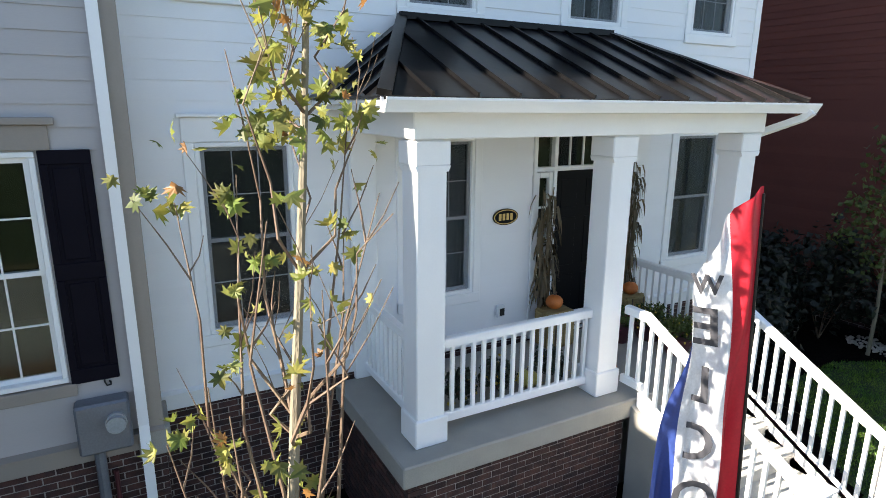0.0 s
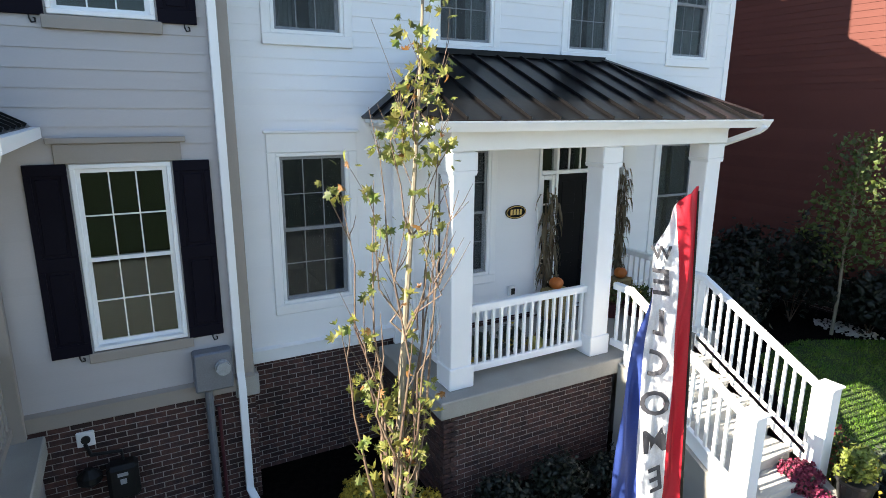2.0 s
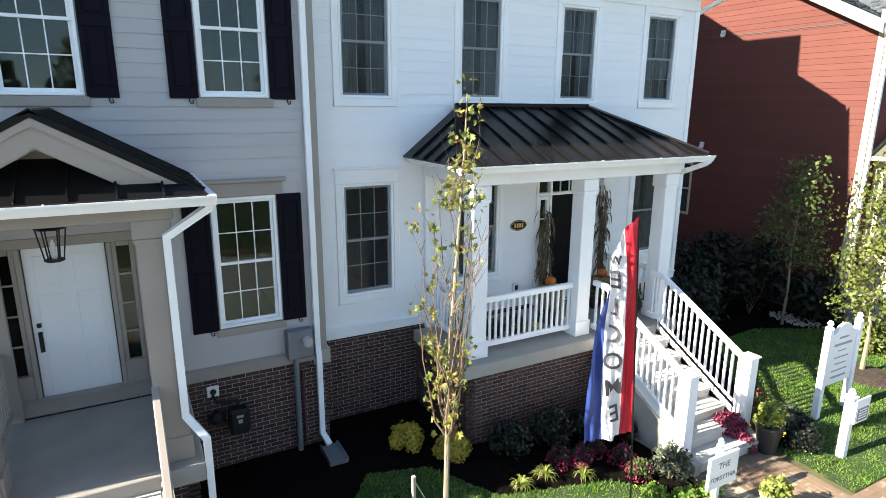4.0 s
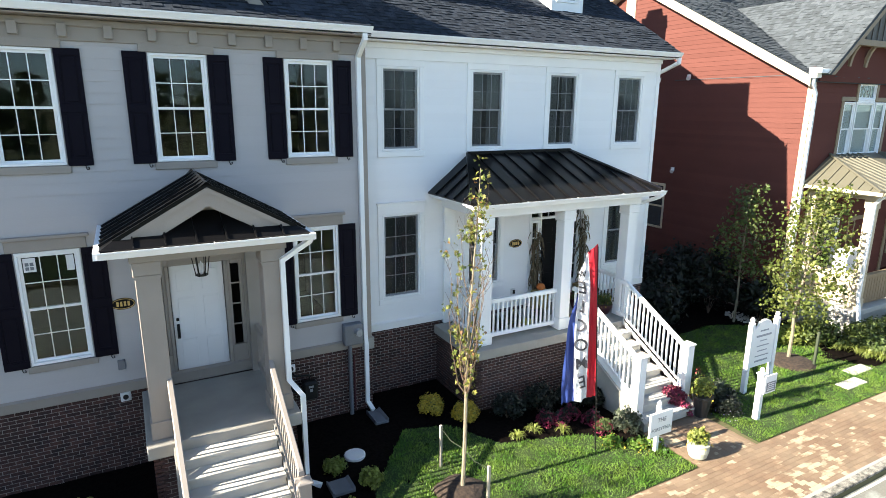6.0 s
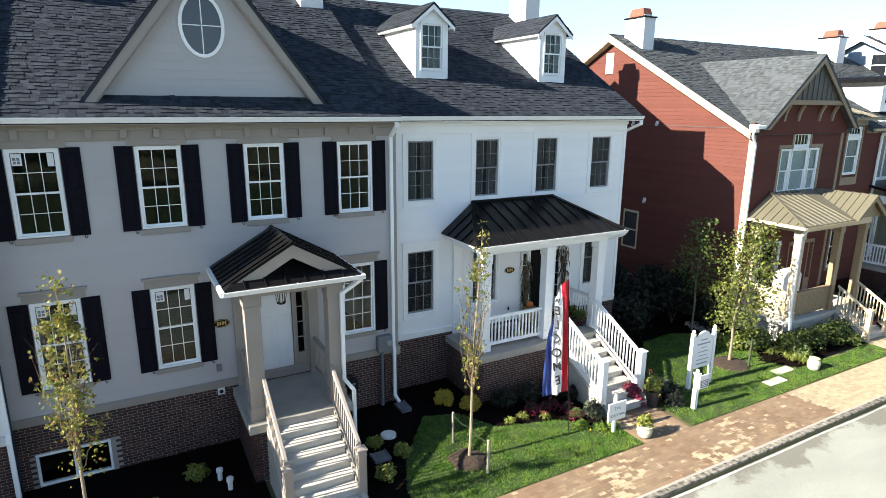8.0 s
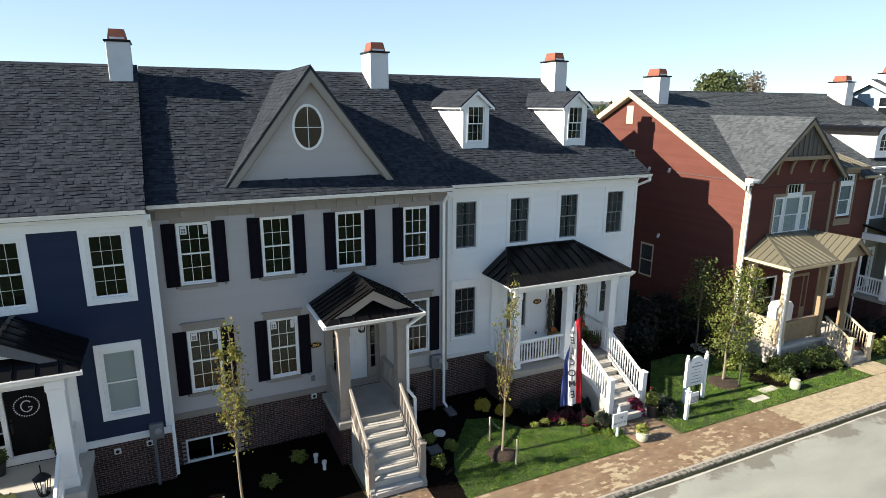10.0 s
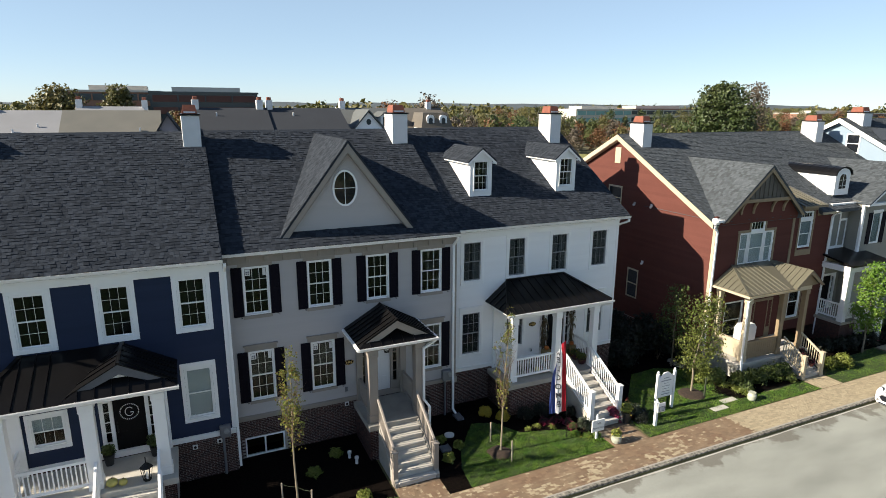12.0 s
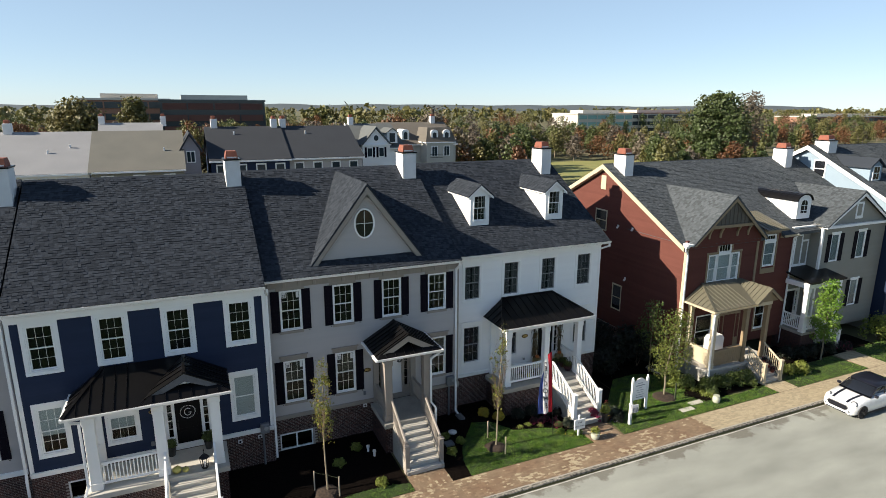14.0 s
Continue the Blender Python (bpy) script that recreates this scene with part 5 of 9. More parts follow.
    c = Vector((-12.20 + 0.27 * math.cos(a), B_Y - 0.01, 3.02 + 0.27 * math.sin(a)))
    m.lathe(c.x, c.y, [(0.004, c.z - 0.022), (0.022, c.z), (0.004, c.z + 0.022)], 6)
part("ring", m, M["plastic_white"], wr)
part("letter", Mesh().tube([(-12.2 + 0.12 * math.cos(a), B_Y - 0.01, 3.02 + 0.15 * math.sin(a)) for a in np.linspace(0.7, 6.1, 16)] + [(-12.17, B_Y - 0.01, 2.99)], 0.014, 6), M["plastic_white"], wr)

M["gable_grey"] = material("gable_grey", (0.10, 0.105, 0.12), 0.6, bump=0.03)
bp = thing("porch", "white-posted porch with black metal hip roof and entry gable", "porch", "porches")
PYF, PYC = 2.95, 3.42
part("floor_slab", Mesh().cbox(-15.72, -10.88, PYF, B_Y - 0.05, FL - 0.22, FL, 0.015), M["concrete_light"], bp)
fb = Mesh()
fb.box(-15.64, -10.96, PYF + 0.08, PYF + 0.22, -0.2, FL - 0.21)
for a in (-15.64, -11.10):
    fb.box(a, a + 0.14, PYF + 0.08, B_Y - 0.06, -0.2, FL - 0.21)
bf = part("foundation", fb, M["mortar"], bp)
brickwork(bf, -15.65, -13.1, 0.0, FL - 0.225, PYF + 0.076, lambda x, z: z > 0.6)
brickwork(bf, -11.4, -10.95, 0.0, FL - 0.225, PYF + 0.076, lambda x, z: False)
brickwork(bf, PYF + 0.07, B_Y - 0.06, 0.0, FL - 0.225, -15.644, lambda x, z: False, along="y")
for cx in (-15.32, -13.13, -11.22):
    post(bp, cx, PYC, FL, 4.28, 0.36)
for cx in (-15.32, -11.22):
    part("half_post", Mesh().cbox(cx - 0.18, cx + 0.18, B_Y - 0.1, B_Y - 0.02, FL, 4.28), M["white_trim"], bp)
b = Mesh().cbox(-15.54, -11.0, PYC - 0.22, PYC + 0.22, 4.28, 4.48, 0.01)
for cx in (-15.32, -11.22):
    b.cbox(cx - 0.2, cx + 0.2, PYC + 0.22, B_Y - 0.03, 4.28, 4.48, 0.01)
part("beam", b, M["white_trim"], bp)
part("porch_ceiling", Mesh().box(-15.3, -11.2, PYC, B_Y - 0.03, 4.38, 4.42), M["white_trim"], bp)
part("cornice", Mesh().cbox(-15.80, -10.72, PYC - 0.46, B_Y - 0.03, 4.48, 4.56, 0.012), M["white_trim"], bp)
rf, seams = [], []
E0, E1, EY, EZ, RZ = -15.98, -10.62, 2.88, 4.58, 5.42
GXB, GHB = -12.15, 1.53
RA = (-14.85, B_Y - 0.02, RZ)
seam_roof_face(rf, seams, [(E0, EY, EZ), (GXB - GHB, EY, EZ), (GXB - 0.02, B_Y - 0.02, RZ), RA])
seam_roof_face(rf, seams, [(E0, B_Y - 0.02, EZ), (E0, EY, EZ), RA])
seam_roof_face(rf, seams, [(GXB - GHB, B_Y - 0.3, EZ + 0.012), (GXB - GHB, EY + 0.25, EZ + 0.012), (GXB, EY + 0.25, RZ + 0.02), (GXB, B_Y - 0.02, RZ + 0.02)])
seam_roof_face(rf, seams, [(GXB + GHB, EY, EZ), (GXB + GHB, B_Y - 0.02, EZ), (GXB, B_Y - 0.02, RZ + 0.02), (GXB, EY + 0.25, RZ + 0.02), (GXB + GHB - 0.25, EY + 0.25, EZ + 0.15)])
seam_roof_face(rf, seams, [(GXB - GHB, EY, EZ), (GXB + GHB, EY, EZ), (GXB + GHB - 0.72, EY + 0.48, EZ + 0.36), (GXB - GHB + 0.72, EY + 0.48, EZ + 0.36)])
roof = metal_roof(bp, rf, seams, M["black_metal"], "black standing-seam metal roof")
hip_cap(roof, (E0, EY, EZ), RA, M["black_metal"])
part("ridge_cap", Mesh().cbox(GXB - 0.06, GXB + 0.06, EY + 0.23, B_Y - 0.02, RZ + 0.0, RZ + 0.055), M["black_metal"], roof)
part("pediment", Mesh().prism([(GXB - 1.1, EZ + 0.15), (GXB + 1.1, EZ + 0.15), (GXB, RZ - 0.12)], EY + 0.46, EY + 0.5, "y"), M["white_trim"], bp)
rk = Mesh()
for s in (-1, 1):
    rk.prism([(GXB, RZ - 0.005), (GXB + s * (GHB - 0.25), EZ + 0.12), (GXB + s * (GHB - 0.62), EZ + 0.12), (GXB, RZ - 0.32)], EY + 0.26, EY + 0.30, "y")
part("rake_board", rk, M["gable_grey"], bp)
gutter(bp, E0 - 0.02, E1 + 0.04, EY + 0.03, EZ - 0.005)
part("gutter", Mesh().bar([(E0 - 0.03, EY - 0.05, EZ - 0.06), (E0 - 0.03, B_Y - 0.03, EZ - 0.06)], 0.09, 0.10), M["white_trim"], bp)
downspout(bp, [(-15.85, 2.86, 4.48), (-15.80, 2.9, 4.38), (-15.56, 3.12, 4.22), (-15.56, 3.18, 1.70), (-15.7, 2.95, 1.35), (-15.7, 2.95, 0.1)])
railing(bp, (-15.12, PYC, FL), (-13.33, PYC, FL))
railing(bp, (-15.32, PYC + 0.2, FL), (-15.32, B_Y - 0.1, FL))
railing(bp, (-11.22, PYC + 0.2, FL), (-11.22, B_Y - 0.1, FL))
stairs(bp, -12.98, -11.42, PYF, FL, 8, 0.175, 0.275)
for x in (-13.05, -11.36):
    railing(bp, (x, 3.2, FL), (x, 1.15, FL - 1.8 * 0.6))
    newel(bp, x, 1.05, 0.0, 1.45, 0.18)

# ---------------------------------------------------------------- the next house of the row, mostly outside the view
next_house = townhouse("two-storey pale townhouse with black shutters at the row's end", -26.5, -17.75, 5.3, M["grey_siding"], [(-19.2, -18.5, 2.25, 4.18), (-19.2, -18.5, 5.55, 7.33)], group="townhouse row")
for z0, z1 in ((2.25, 4.18), (5.55, 7.33)):
    window(next_house, -18.85, z0, z1, 0.70, 5.3)
    shutter(next_house, -18.32, z0, z1, 5.3, 0.3)

# ---------------------------------------------------------------- red house and its neighbour


def gable_roof(house, x0, x1, ye, ze, yr, zr, seed):
    t = 0.18
    o = [(ye, ze), (yr, zr), (2 * yr - ye, ze), (2 * yr - ye, ze - t), (yr, zr - t - 0.03), (ye, ze - t)]
    roof = part("roof", Mesh().prism(o, x0, x1, "x"), M["shingle_light"], house)
    ln = math.hypot(yr - ye, zr - ze)
    shingled("shingles", roof, (x0, ye - 0.02, ze), (1, 0, 0), (0, (yr - ye) / ln, (zr - ze) / ln), x1 - x0, ln, seed=seed, mat=M["shingle_light"])
    part("ridge_cap", Mesh().prism([(yr - 0.14, zr - 0.07), (yr, zr + 0.03), (yr + 0.14, zr - 0.07), (yr, zr - 0.01)], x0, x1, "x"), M["shingle"], roof)
    return roof


def cross_gable(house, cx, half, yf, z0, za, on, trim, seed, depth=0.12):
    """A front gable roof on a main roof. on(z): the y at which the main roof has that height."""
    r = Mesh()
    for s in (-1, 1):
        r.prism([(cx, za + 0.05), (cx + s * (half + 0.06), z0 - 0.03), (cx + s * half, z0 - 0.07), (cx, za - 0.06)], yf, on(za) + 0.1, "y")
    roof = part("gable_roof", r, M["shingle_light"], house)
    for s in (-1, 1):
        run, lift = half + 0.06, za + 0.08 - z0
        ln = math.hypot(run, lift)
        keep = lambda u, v: yf + u < on(z0 + v * lift / ln) + 0.1
        shingled("shingles", roof, (cx + s * run, yf, z0 - 0.026), (0, 1, 0), (-s * run / ln, 0, lift / ln), on(za) - yf + 0.15, ln, keep, seed=seed + s, mat=M["shingle_light"])
    f = Mesh()
    for s in (-1, 1):
        f.prism([(cx, za - 0.03), (cx + s * half, z0 - 0.05), (cx + s * (half - 0.22), z0 - 0.05), (cx, za - 0.27)], yf + 0.01, yf + 0.05, "y")
    part("rake_board", f, trim, house)


M["gable_brown"] = material("gable_brown", (0.085, 0.075, 0.062), 0.6, other=(0.07, 0.062, 0.052), scale=2, bump=0.06)
RX0, RX1, RY, RYB, RYR, RZR, RYE, RZE = 13.35, 22.25, 4.75, 4.92, 11.9, 11.30, 4.98, 7.62
RS = (RZR - RZE) / (RYR - RYE)
red = thing("house", "two-storey brick-red clapboard house with cream trim", "house", "houses along the street")
w = Mesh()
rh = [(15.06, 17.50, 5.08, 6.78), (15.72, 16.84, 6.70, 7.36)]
pierced(w, RX0, 18.95, 0.9, 7.7, RY, RY + 0.15, rh + [(14.6, 15.9, 1.2, 3.2)])
wall = part("wall", w, M["red_siding"], red)
clad(wall, M["red_siding"], RX0, 18.95, 1.0, 8.4, RY - 0.002, rh + [(14.6, 15.9, 1.2, 3.2), (13.3, 20, 7.55, 9)], 0.15)
w = Mesh()
pierced(w, 18.95, RX1, 0.9, 7.6, RYB, RYB + 0.15, [(19.66, 20.68, 5.55, 7.52), (19.6, 20.5, 1.6, 3.4)])
wall = part("wall", w, M["red_siding"], red)
clad(wall, M["red_siding"], 18.95, RX1, 1.0, 7.5, RYB - 0.002, [(19.66, 20.68, 5.55, 7.52), (19.6, 20.5, 1.6, 3.4)], 0.15)
m = Mesh()
m.prism([(RY, 0.9), (17.0, 0.9), (17.0, 8.3), (RYR, RZR - 0.3), (RY, RZE - 0.25)], RX0 + 0.002, RX0 + 0.15, "x")
m.prism([(RYB, -0.2), (17.0, -0.2), (17.0, 8.3), (RYR, RZR - 0.3), (RYB, RZE - 0.1)], RX1 - 0.15, RX1, "x")
sw = part("side_wall", m, M["red_siding"], red)
edge = lambda z: (RY, 17.0) if z < 7.35 else (max(RY, RYE + (z + 0.28 - RZE) / RS), min(17.0, 2 * RYR - RYE - (z + 0.28 - RZE) / RS))
clad(sw, M["red_siding"], RY, 17.0, 1.0, RZR - 0.4, RX0, [(9.72, 10.45, 2.15, 3.68), (11.58, 12.60, 7.06, 8.26), (11.82, 12.30, 9.65, 10.55)], 0.15, along="y", top=edge)
m = Mesh().box(RX0 - 0.01, 18.95, RY - 0.01, RY + 0.14, -0.2, 0.9).box(RX0 - 0.01, RX0 + 0.14, RY + 0.14, 17, -0.2, 0.9)
fd = part("foundation", m, M["mortar"], red)
brickwork(fd, RY, 17.0, 0.0, 0.9, RX0 - 0.014, lambda x, z: False, along="y")
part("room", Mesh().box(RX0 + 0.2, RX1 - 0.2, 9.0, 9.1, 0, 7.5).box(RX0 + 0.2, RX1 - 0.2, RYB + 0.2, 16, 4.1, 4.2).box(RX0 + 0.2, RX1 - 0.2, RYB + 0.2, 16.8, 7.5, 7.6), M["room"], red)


def side_window(house, ya, yb, z0, z1, x, trim):
    m = Mesh()
    for a, b, c, d in ((ya - 0.08, yb + 0.08, z0 - 0.08, z0), (ya - 0.08, yb + 0.08, z1, z1 + 0.1), (ya - 0.08, ya, z0, z1), (yb, yb + 0.08, z0, z1), (ya, yb, (z0 + z1) / 2 - 0.03, (z0 + z1) / 2 + 0.03)):
        m.cbox(x - 0.035, x + 0.02, a, b, c, d, 0.006)
    win = part("window", m, trim, house)
    part("pane", Mesh().box(x - 0.012, x - 0.008, ya, yb, z0, z1), M["dark_glass"], win)


M["dark_glass"] = material("dark_pane", (0.012, 0.014, 0.018), 0.05, spec=0.7, bump=0)
side_window(red, 9.72, 10.45, 2.15, 3.68, RX0, M["cream_lit_trim"])
side_window(red, 11.58, 12.60, 7.06, 8.26, RX0, M["cream_lit_trim"])
part("gable_vent", Mesh().cbox(RX0 - 0.04, RX0 + 0.02, 11.82, 12.30, 9.65, 10.55), M["cream_lit_trim"], red, "cream gable vent")
for y, z in ((9.38, 4.35), (9.06, 7.60), (10.37, 7.54)):
    fl = thing("wall_light", "small white flood light on the red wall", "lamp", "wall lights")
    part("plate", Mesh().cbox(RX0 - 0.06, RX0 - 0.014, y - 0.07, y + 0.07, z - 0.07, z + 0.07), M["plastic_white"], fl)
    part("head", Mesh().tube([(RX0 - 0.05, y - 0.05, z), (RX0 - 0.2, y - 0.1, z - 0.08)], [0.04, 0.07], 8), M["plastic_white"], fl)
gable_roof(red, RX0 - 0.32, 19.36, RYE - 0.32, RZE - 0.32 * RS, RYR, RZR, 51)
gable_roof(red, 19.362, 20.988, RYE + 0.7, RZE + 0.7 * RS, RYR, RZR, 52)
gable_roof(red, 20.99, RX1, RYE - 0.32, RZE - 0.32 * RS, RYR, RZR, 53)
rk = Mesh()
e = (RYE - 0.34, RZE - 0.34 * RS)
rk.prism([(e[0], e[1] - 0.01), (RYR, RZR - 0.01), (2 * RYR - e[0], e[1] - 0.01), (2 * RYR - e[0], e[1] - 0.27), (RYR, RZR - 0.29), (e[0], e[1] - 0.27)], RX0 - 0.35, RX0 - 0.31, "x")
rk.prism([(e[0], e[1] - 0.25), (RYR, RZR - 0.27), (2 * RYR - e[0], e[1] - 0.25), (2 * RYR - e[0], e[1] - 0.29), (RYR, RZR - 0.31), (e[0], e[1] - 0.29)], RX0 - 0.33, RX0 + 0.02, "x")
part("rake_board", rk, M["cream_lit_trim"], red)
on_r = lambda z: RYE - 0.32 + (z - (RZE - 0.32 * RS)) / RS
cross_gable(red, 16.26, 2.88, 4.30, 7.52, 10.06, on_r, M["tan_shaded_trim"], 61)
m = Mesh().prism([(16.26 - 1.78, 8.42), (16.26 + 1.78, 8.42), (16.26, 9.88)], 4.42, 4.5, "y")
part("upper_wall", Mesh().prism([(16.26 - 2.85, 7.30), (16.26 + 2.69, 7.30), (16.26 + 2.69, 7.56), (16.26 + 1.8, 8.4), (16.26 - 1.8, 8.4), (16.26 - 2.85, 7.5)], 4.615, RY + 0.1, "y"), M["red_siding"], red)
part("gable_wall", m, M["gable_brown"], red, "dark brown board-and-batten gable")
for i in range(11):
    x = 16.26 - 1.5 + i * 0.30
    top = 9.88 - abs(x - 16.26) * 1.46 / 1.78 - 0.03
    if top > 8.55:
        part("batten", Mesh().box(x - 0.02, x + 0.02, 4.395, 4.42, 8.45, top), M["gable_brown"], red)
m = Mesh().cbox(16.26 - 1.74, 16.26 + 1.74, 4.36, 4.52, 8.33, 8.50)
m.box(16.26 - 1.7, 16.26 + 1.7, 4.5, RY, 8.36, 8.40)
part("gable_beam", m, M["tan_shaded_trim"], red)
for x in (14.75, 15.6, 16.9, 17.75):
    m = Mesh().bar([(x, 4.60, 7.75), (x, 4.57, 8.0), (x, 4.5, 8.2), (x, 4.42, 8.32)], 0.1, 0.09)
    part("bracket", m, M["tan_shaded_trim"], red)
for a, b, z1 in ((15.06, 15.72, 6.74), (15.74, 16.82, 7.34), (16.84, 17.50, 6.74)):
    window(red, (a + b) / 2, 5.10, 6.74, b - a - 0.04, RY, "", cols=1, rows=1, blind=0.98)
    if z1 > 7:
        window(red, (a + b) / 2, 6.80, 7.32, b - a - 0.1, RY, "", cols=4, rows=1, single=True)
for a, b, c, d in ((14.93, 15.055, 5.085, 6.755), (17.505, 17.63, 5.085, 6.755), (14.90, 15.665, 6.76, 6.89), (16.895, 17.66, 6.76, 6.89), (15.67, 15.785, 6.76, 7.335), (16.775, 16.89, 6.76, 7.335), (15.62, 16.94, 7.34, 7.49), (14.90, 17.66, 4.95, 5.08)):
    part("casing", Mesh().cbox(a, b, RY - 0.04, RY + 0.01, c, d), M["tan_shaded_trim"], red)
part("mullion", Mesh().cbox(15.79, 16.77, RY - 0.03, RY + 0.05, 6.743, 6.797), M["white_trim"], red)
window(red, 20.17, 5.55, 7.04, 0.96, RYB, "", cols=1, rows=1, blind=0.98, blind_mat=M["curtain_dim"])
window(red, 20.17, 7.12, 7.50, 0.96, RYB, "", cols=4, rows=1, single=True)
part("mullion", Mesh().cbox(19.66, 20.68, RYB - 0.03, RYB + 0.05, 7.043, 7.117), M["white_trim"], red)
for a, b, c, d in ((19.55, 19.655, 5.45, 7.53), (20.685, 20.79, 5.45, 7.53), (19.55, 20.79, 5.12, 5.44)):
    part("casing", Mesh().cbox(a, b, RYB - 0.04, RYB + 0.01, c, d), M["tan_shaded_trim"], red)
part("dormer_head", Mesh().cbox(19.38, 20.96, RYB - 0.05, RYB + 0.12, 7.54, 7.84).box(19.40, 19.5, RYB + 0.12, 6.2, 7.3, 7.9).box(20.84, 20.94, RYB + 0.12, 6.2, 7.3, 7.9), M["tan_shaded_trim"], red)
part("corner_board", Mesh().cbox(18.80, 18.97, RY - 0.05, RY + 0.12, 0.95, 7.45), M["tan_shaded_trim"], red)
part("frieze", Mesh().cbox(20.98, RX1, RYB - 0.05, RYB, 7.22, 7.5), M["tan_shaded_trim"], red)
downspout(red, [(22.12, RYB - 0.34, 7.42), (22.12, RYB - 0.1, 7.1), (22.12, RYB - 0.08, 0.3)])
window(red, 20.05, 1.6, 3.4, 0.9, RYB, "plain", cols=1, rows=1, head=0.1, casing_mat=M["tan_shaded_trim"])
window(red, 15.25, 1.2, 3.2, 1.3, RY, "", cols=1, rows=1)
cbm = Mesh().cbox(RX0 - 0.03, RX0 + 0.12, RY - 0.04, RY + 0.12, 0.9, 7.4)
part("corner_board", cbm, M["cream_lit_trim"], red)
downspout(red, [(RX0 - 0.2, RY - 0.12, 7.45), (RX0 - 0.2, RY - 0.12, 7.2), (RX0 + 0.02, RY - 0.1, 6.95), (RX0 + 0.02, RY - 0.1, 0.3)])
part("downspout_head", Mesh().cbox(RX0 - 0.32, RX0 - 0.08, RY - 0.26, RY - 0.02, 7.38, 7.66).cbox(RX0 - 0.36, RX0 + 0.1, RY - 0.4, RY - 0.22, 7.5, 7.62), M["white_trim"], red)
rf, seams = [], []
seam_roof_face(rf, seams, [(19.30, 4.46, 7.88), (21.06, 4.46, 7.88), (21.06, 6.75, 8.585), (19.30, 6.75, 8.585)], 0.29)
metal_roof(red, rf, seams, M["bronze_metal"], "olive metal shed roof over the upper window")
part("fascia", Mesh().cbox(19.29, 21.07, 4.47, 4.52, 7.76, 7.865).cbox(21.03, 21.07, 4.525, 6.0, 7.80, 7.87).cbox(19.29, 19.33, 4.525, 6.0, 7.80, 7.87), M["tan_shaded_trim"], red)
gutter(red, 21.0, RX1, RYE - 0.32, RZE - 0.2, M["cream_lit_trim"])
chimney(13.72, 14.38, 10.6, 11.7, 10.4, 11.92, "white stucco chimney with red clay pot")
chimney(28.3, 29.0, 10.6, 11.7, 10.2, 11.95, "white stucco chimney with red clay pot")

rp = thing("porch", "tan porch with olive metal roof and half walls", "porch", "porches")
RF = 0.86
part("floor_slab", Mesh().cbox(13.55, 18.55, 2.75, RY - 0.03, RF - 0.16, RF, 0.015).box(13.65, 18.45, 2.85, RY - 0.03, -0.05, RF - 0.16), M["concrete_light"], rp)
# sunlit left posts and side wall cream, shaded front ones tan: light in the colour
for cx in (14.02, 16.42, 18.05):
    post(rp, cx, 2.98, RF, 4.08, 0.24, M["tan_shaded_trim"] if cx > 15 else M["cream_lit_trim"], 0.3)
post(rp, 14.02, RY - 0.15, RF, 4.08, 0.24, M["cream_lit_trim"], 0.3)
hw = part("half_wall", Mesh().cbox(14.14, 16.30, 2.94, 3.02, RF + 0.08, RF + 0.92), M["tan_shaded_trim"], rp)
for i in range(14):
    part("batten", Mesh().box(14.2 + i * 0.15, 14.215 + i * 0.15, 2.93, 2.94, RF + 0.1, RF + 0.85), M["tan_shaded_trim"], hw)
part("cap_rail", Mesh().cbox(14.10, 16.34, 2.90, 3.06, RF + 0.90, RF + 0.97), M["tan_shaded_trim"], hw)
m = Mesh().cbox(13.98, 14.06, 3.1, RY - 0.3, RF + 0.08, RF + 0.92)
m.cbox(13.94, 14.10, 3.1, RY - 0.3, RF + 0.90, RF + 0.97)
part("half_wall", m, M["cream_lit_trim"], rp)
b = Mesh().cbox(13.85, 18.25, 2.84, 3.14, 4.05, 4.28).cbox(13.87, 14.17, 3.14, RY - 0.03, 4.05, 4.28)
part("beam", b, M["cream_lit_trim"], rp)
part("porch_ceiling", Mesh().box(14.0, 18.2, 3.0, RY - 0.02, 4.2, 4.24), M["tan_shaded_trim"], rp)
rf, seams = [], []
E0, E1, EY, EZ, RZ = 13.50, 18.62, 2.56, 4.34, 5.16
seam_roof_face(rf, seams, [(E0, EY, EZ), (16.55, EY, EZ), (17.35, RY - 0.02, RZ), (14.75, RY - 0.02, RZ)], 0.3)
seam_roof_face(rf, seams, [(E0, RY - 0.02, EZ), (E0, EY, EZ), (14.75, RY - 0.02, RZ)], 0.3)
seam_roof_face(rf, seams, [(16.55, RY - 0.3, EZ + 0.01), (16.55, EY - 0.1, EZ + 0.01), (17.58, EY - 0.1, RZ + 0.02), (17.58, RY - 0.02, RZ + 0.02)], 0.3)
seam_roof_face(rf, seams, [(E1, EY - 0.1, EZ + 0.01), (E1, RY - 0.02, EZ + 0.01), (17.58, RY - 0.02, RZ + 0.02), (17.58, EY - 0.1, RZ + 0.02)], 0.3)
roof = metal_roof(rp, rf, seams, M["bronze_metal"], "olive standing-seam metal roof")
hip_cap(roof, (E0, EY, EZ), (14.75, RY - 0.02, RZ), M["bronze_metal"])
m = Mesh()
for s in (-1, 1):
    m.prism([(17.58, RZ - 0.01), (17.58 + s * 1.03, EZ - 0.02), (17.58 + s * 0.85, EZ - 0.02), (17.58, RZ - 0.2)], EY - 0.08, EY - 0.03, "y")
part("rake_board", m, M["tan_shaded_trim"], rp)
part("pediment", Mesh().prism([(17.58 - 0.85, EZ), (17.58 + 0.85, EZ), (17.58, RZ - 0.15)], EY + 0.1, EY + 0.15, "y"), M["tan_shaded_trim"], rp)
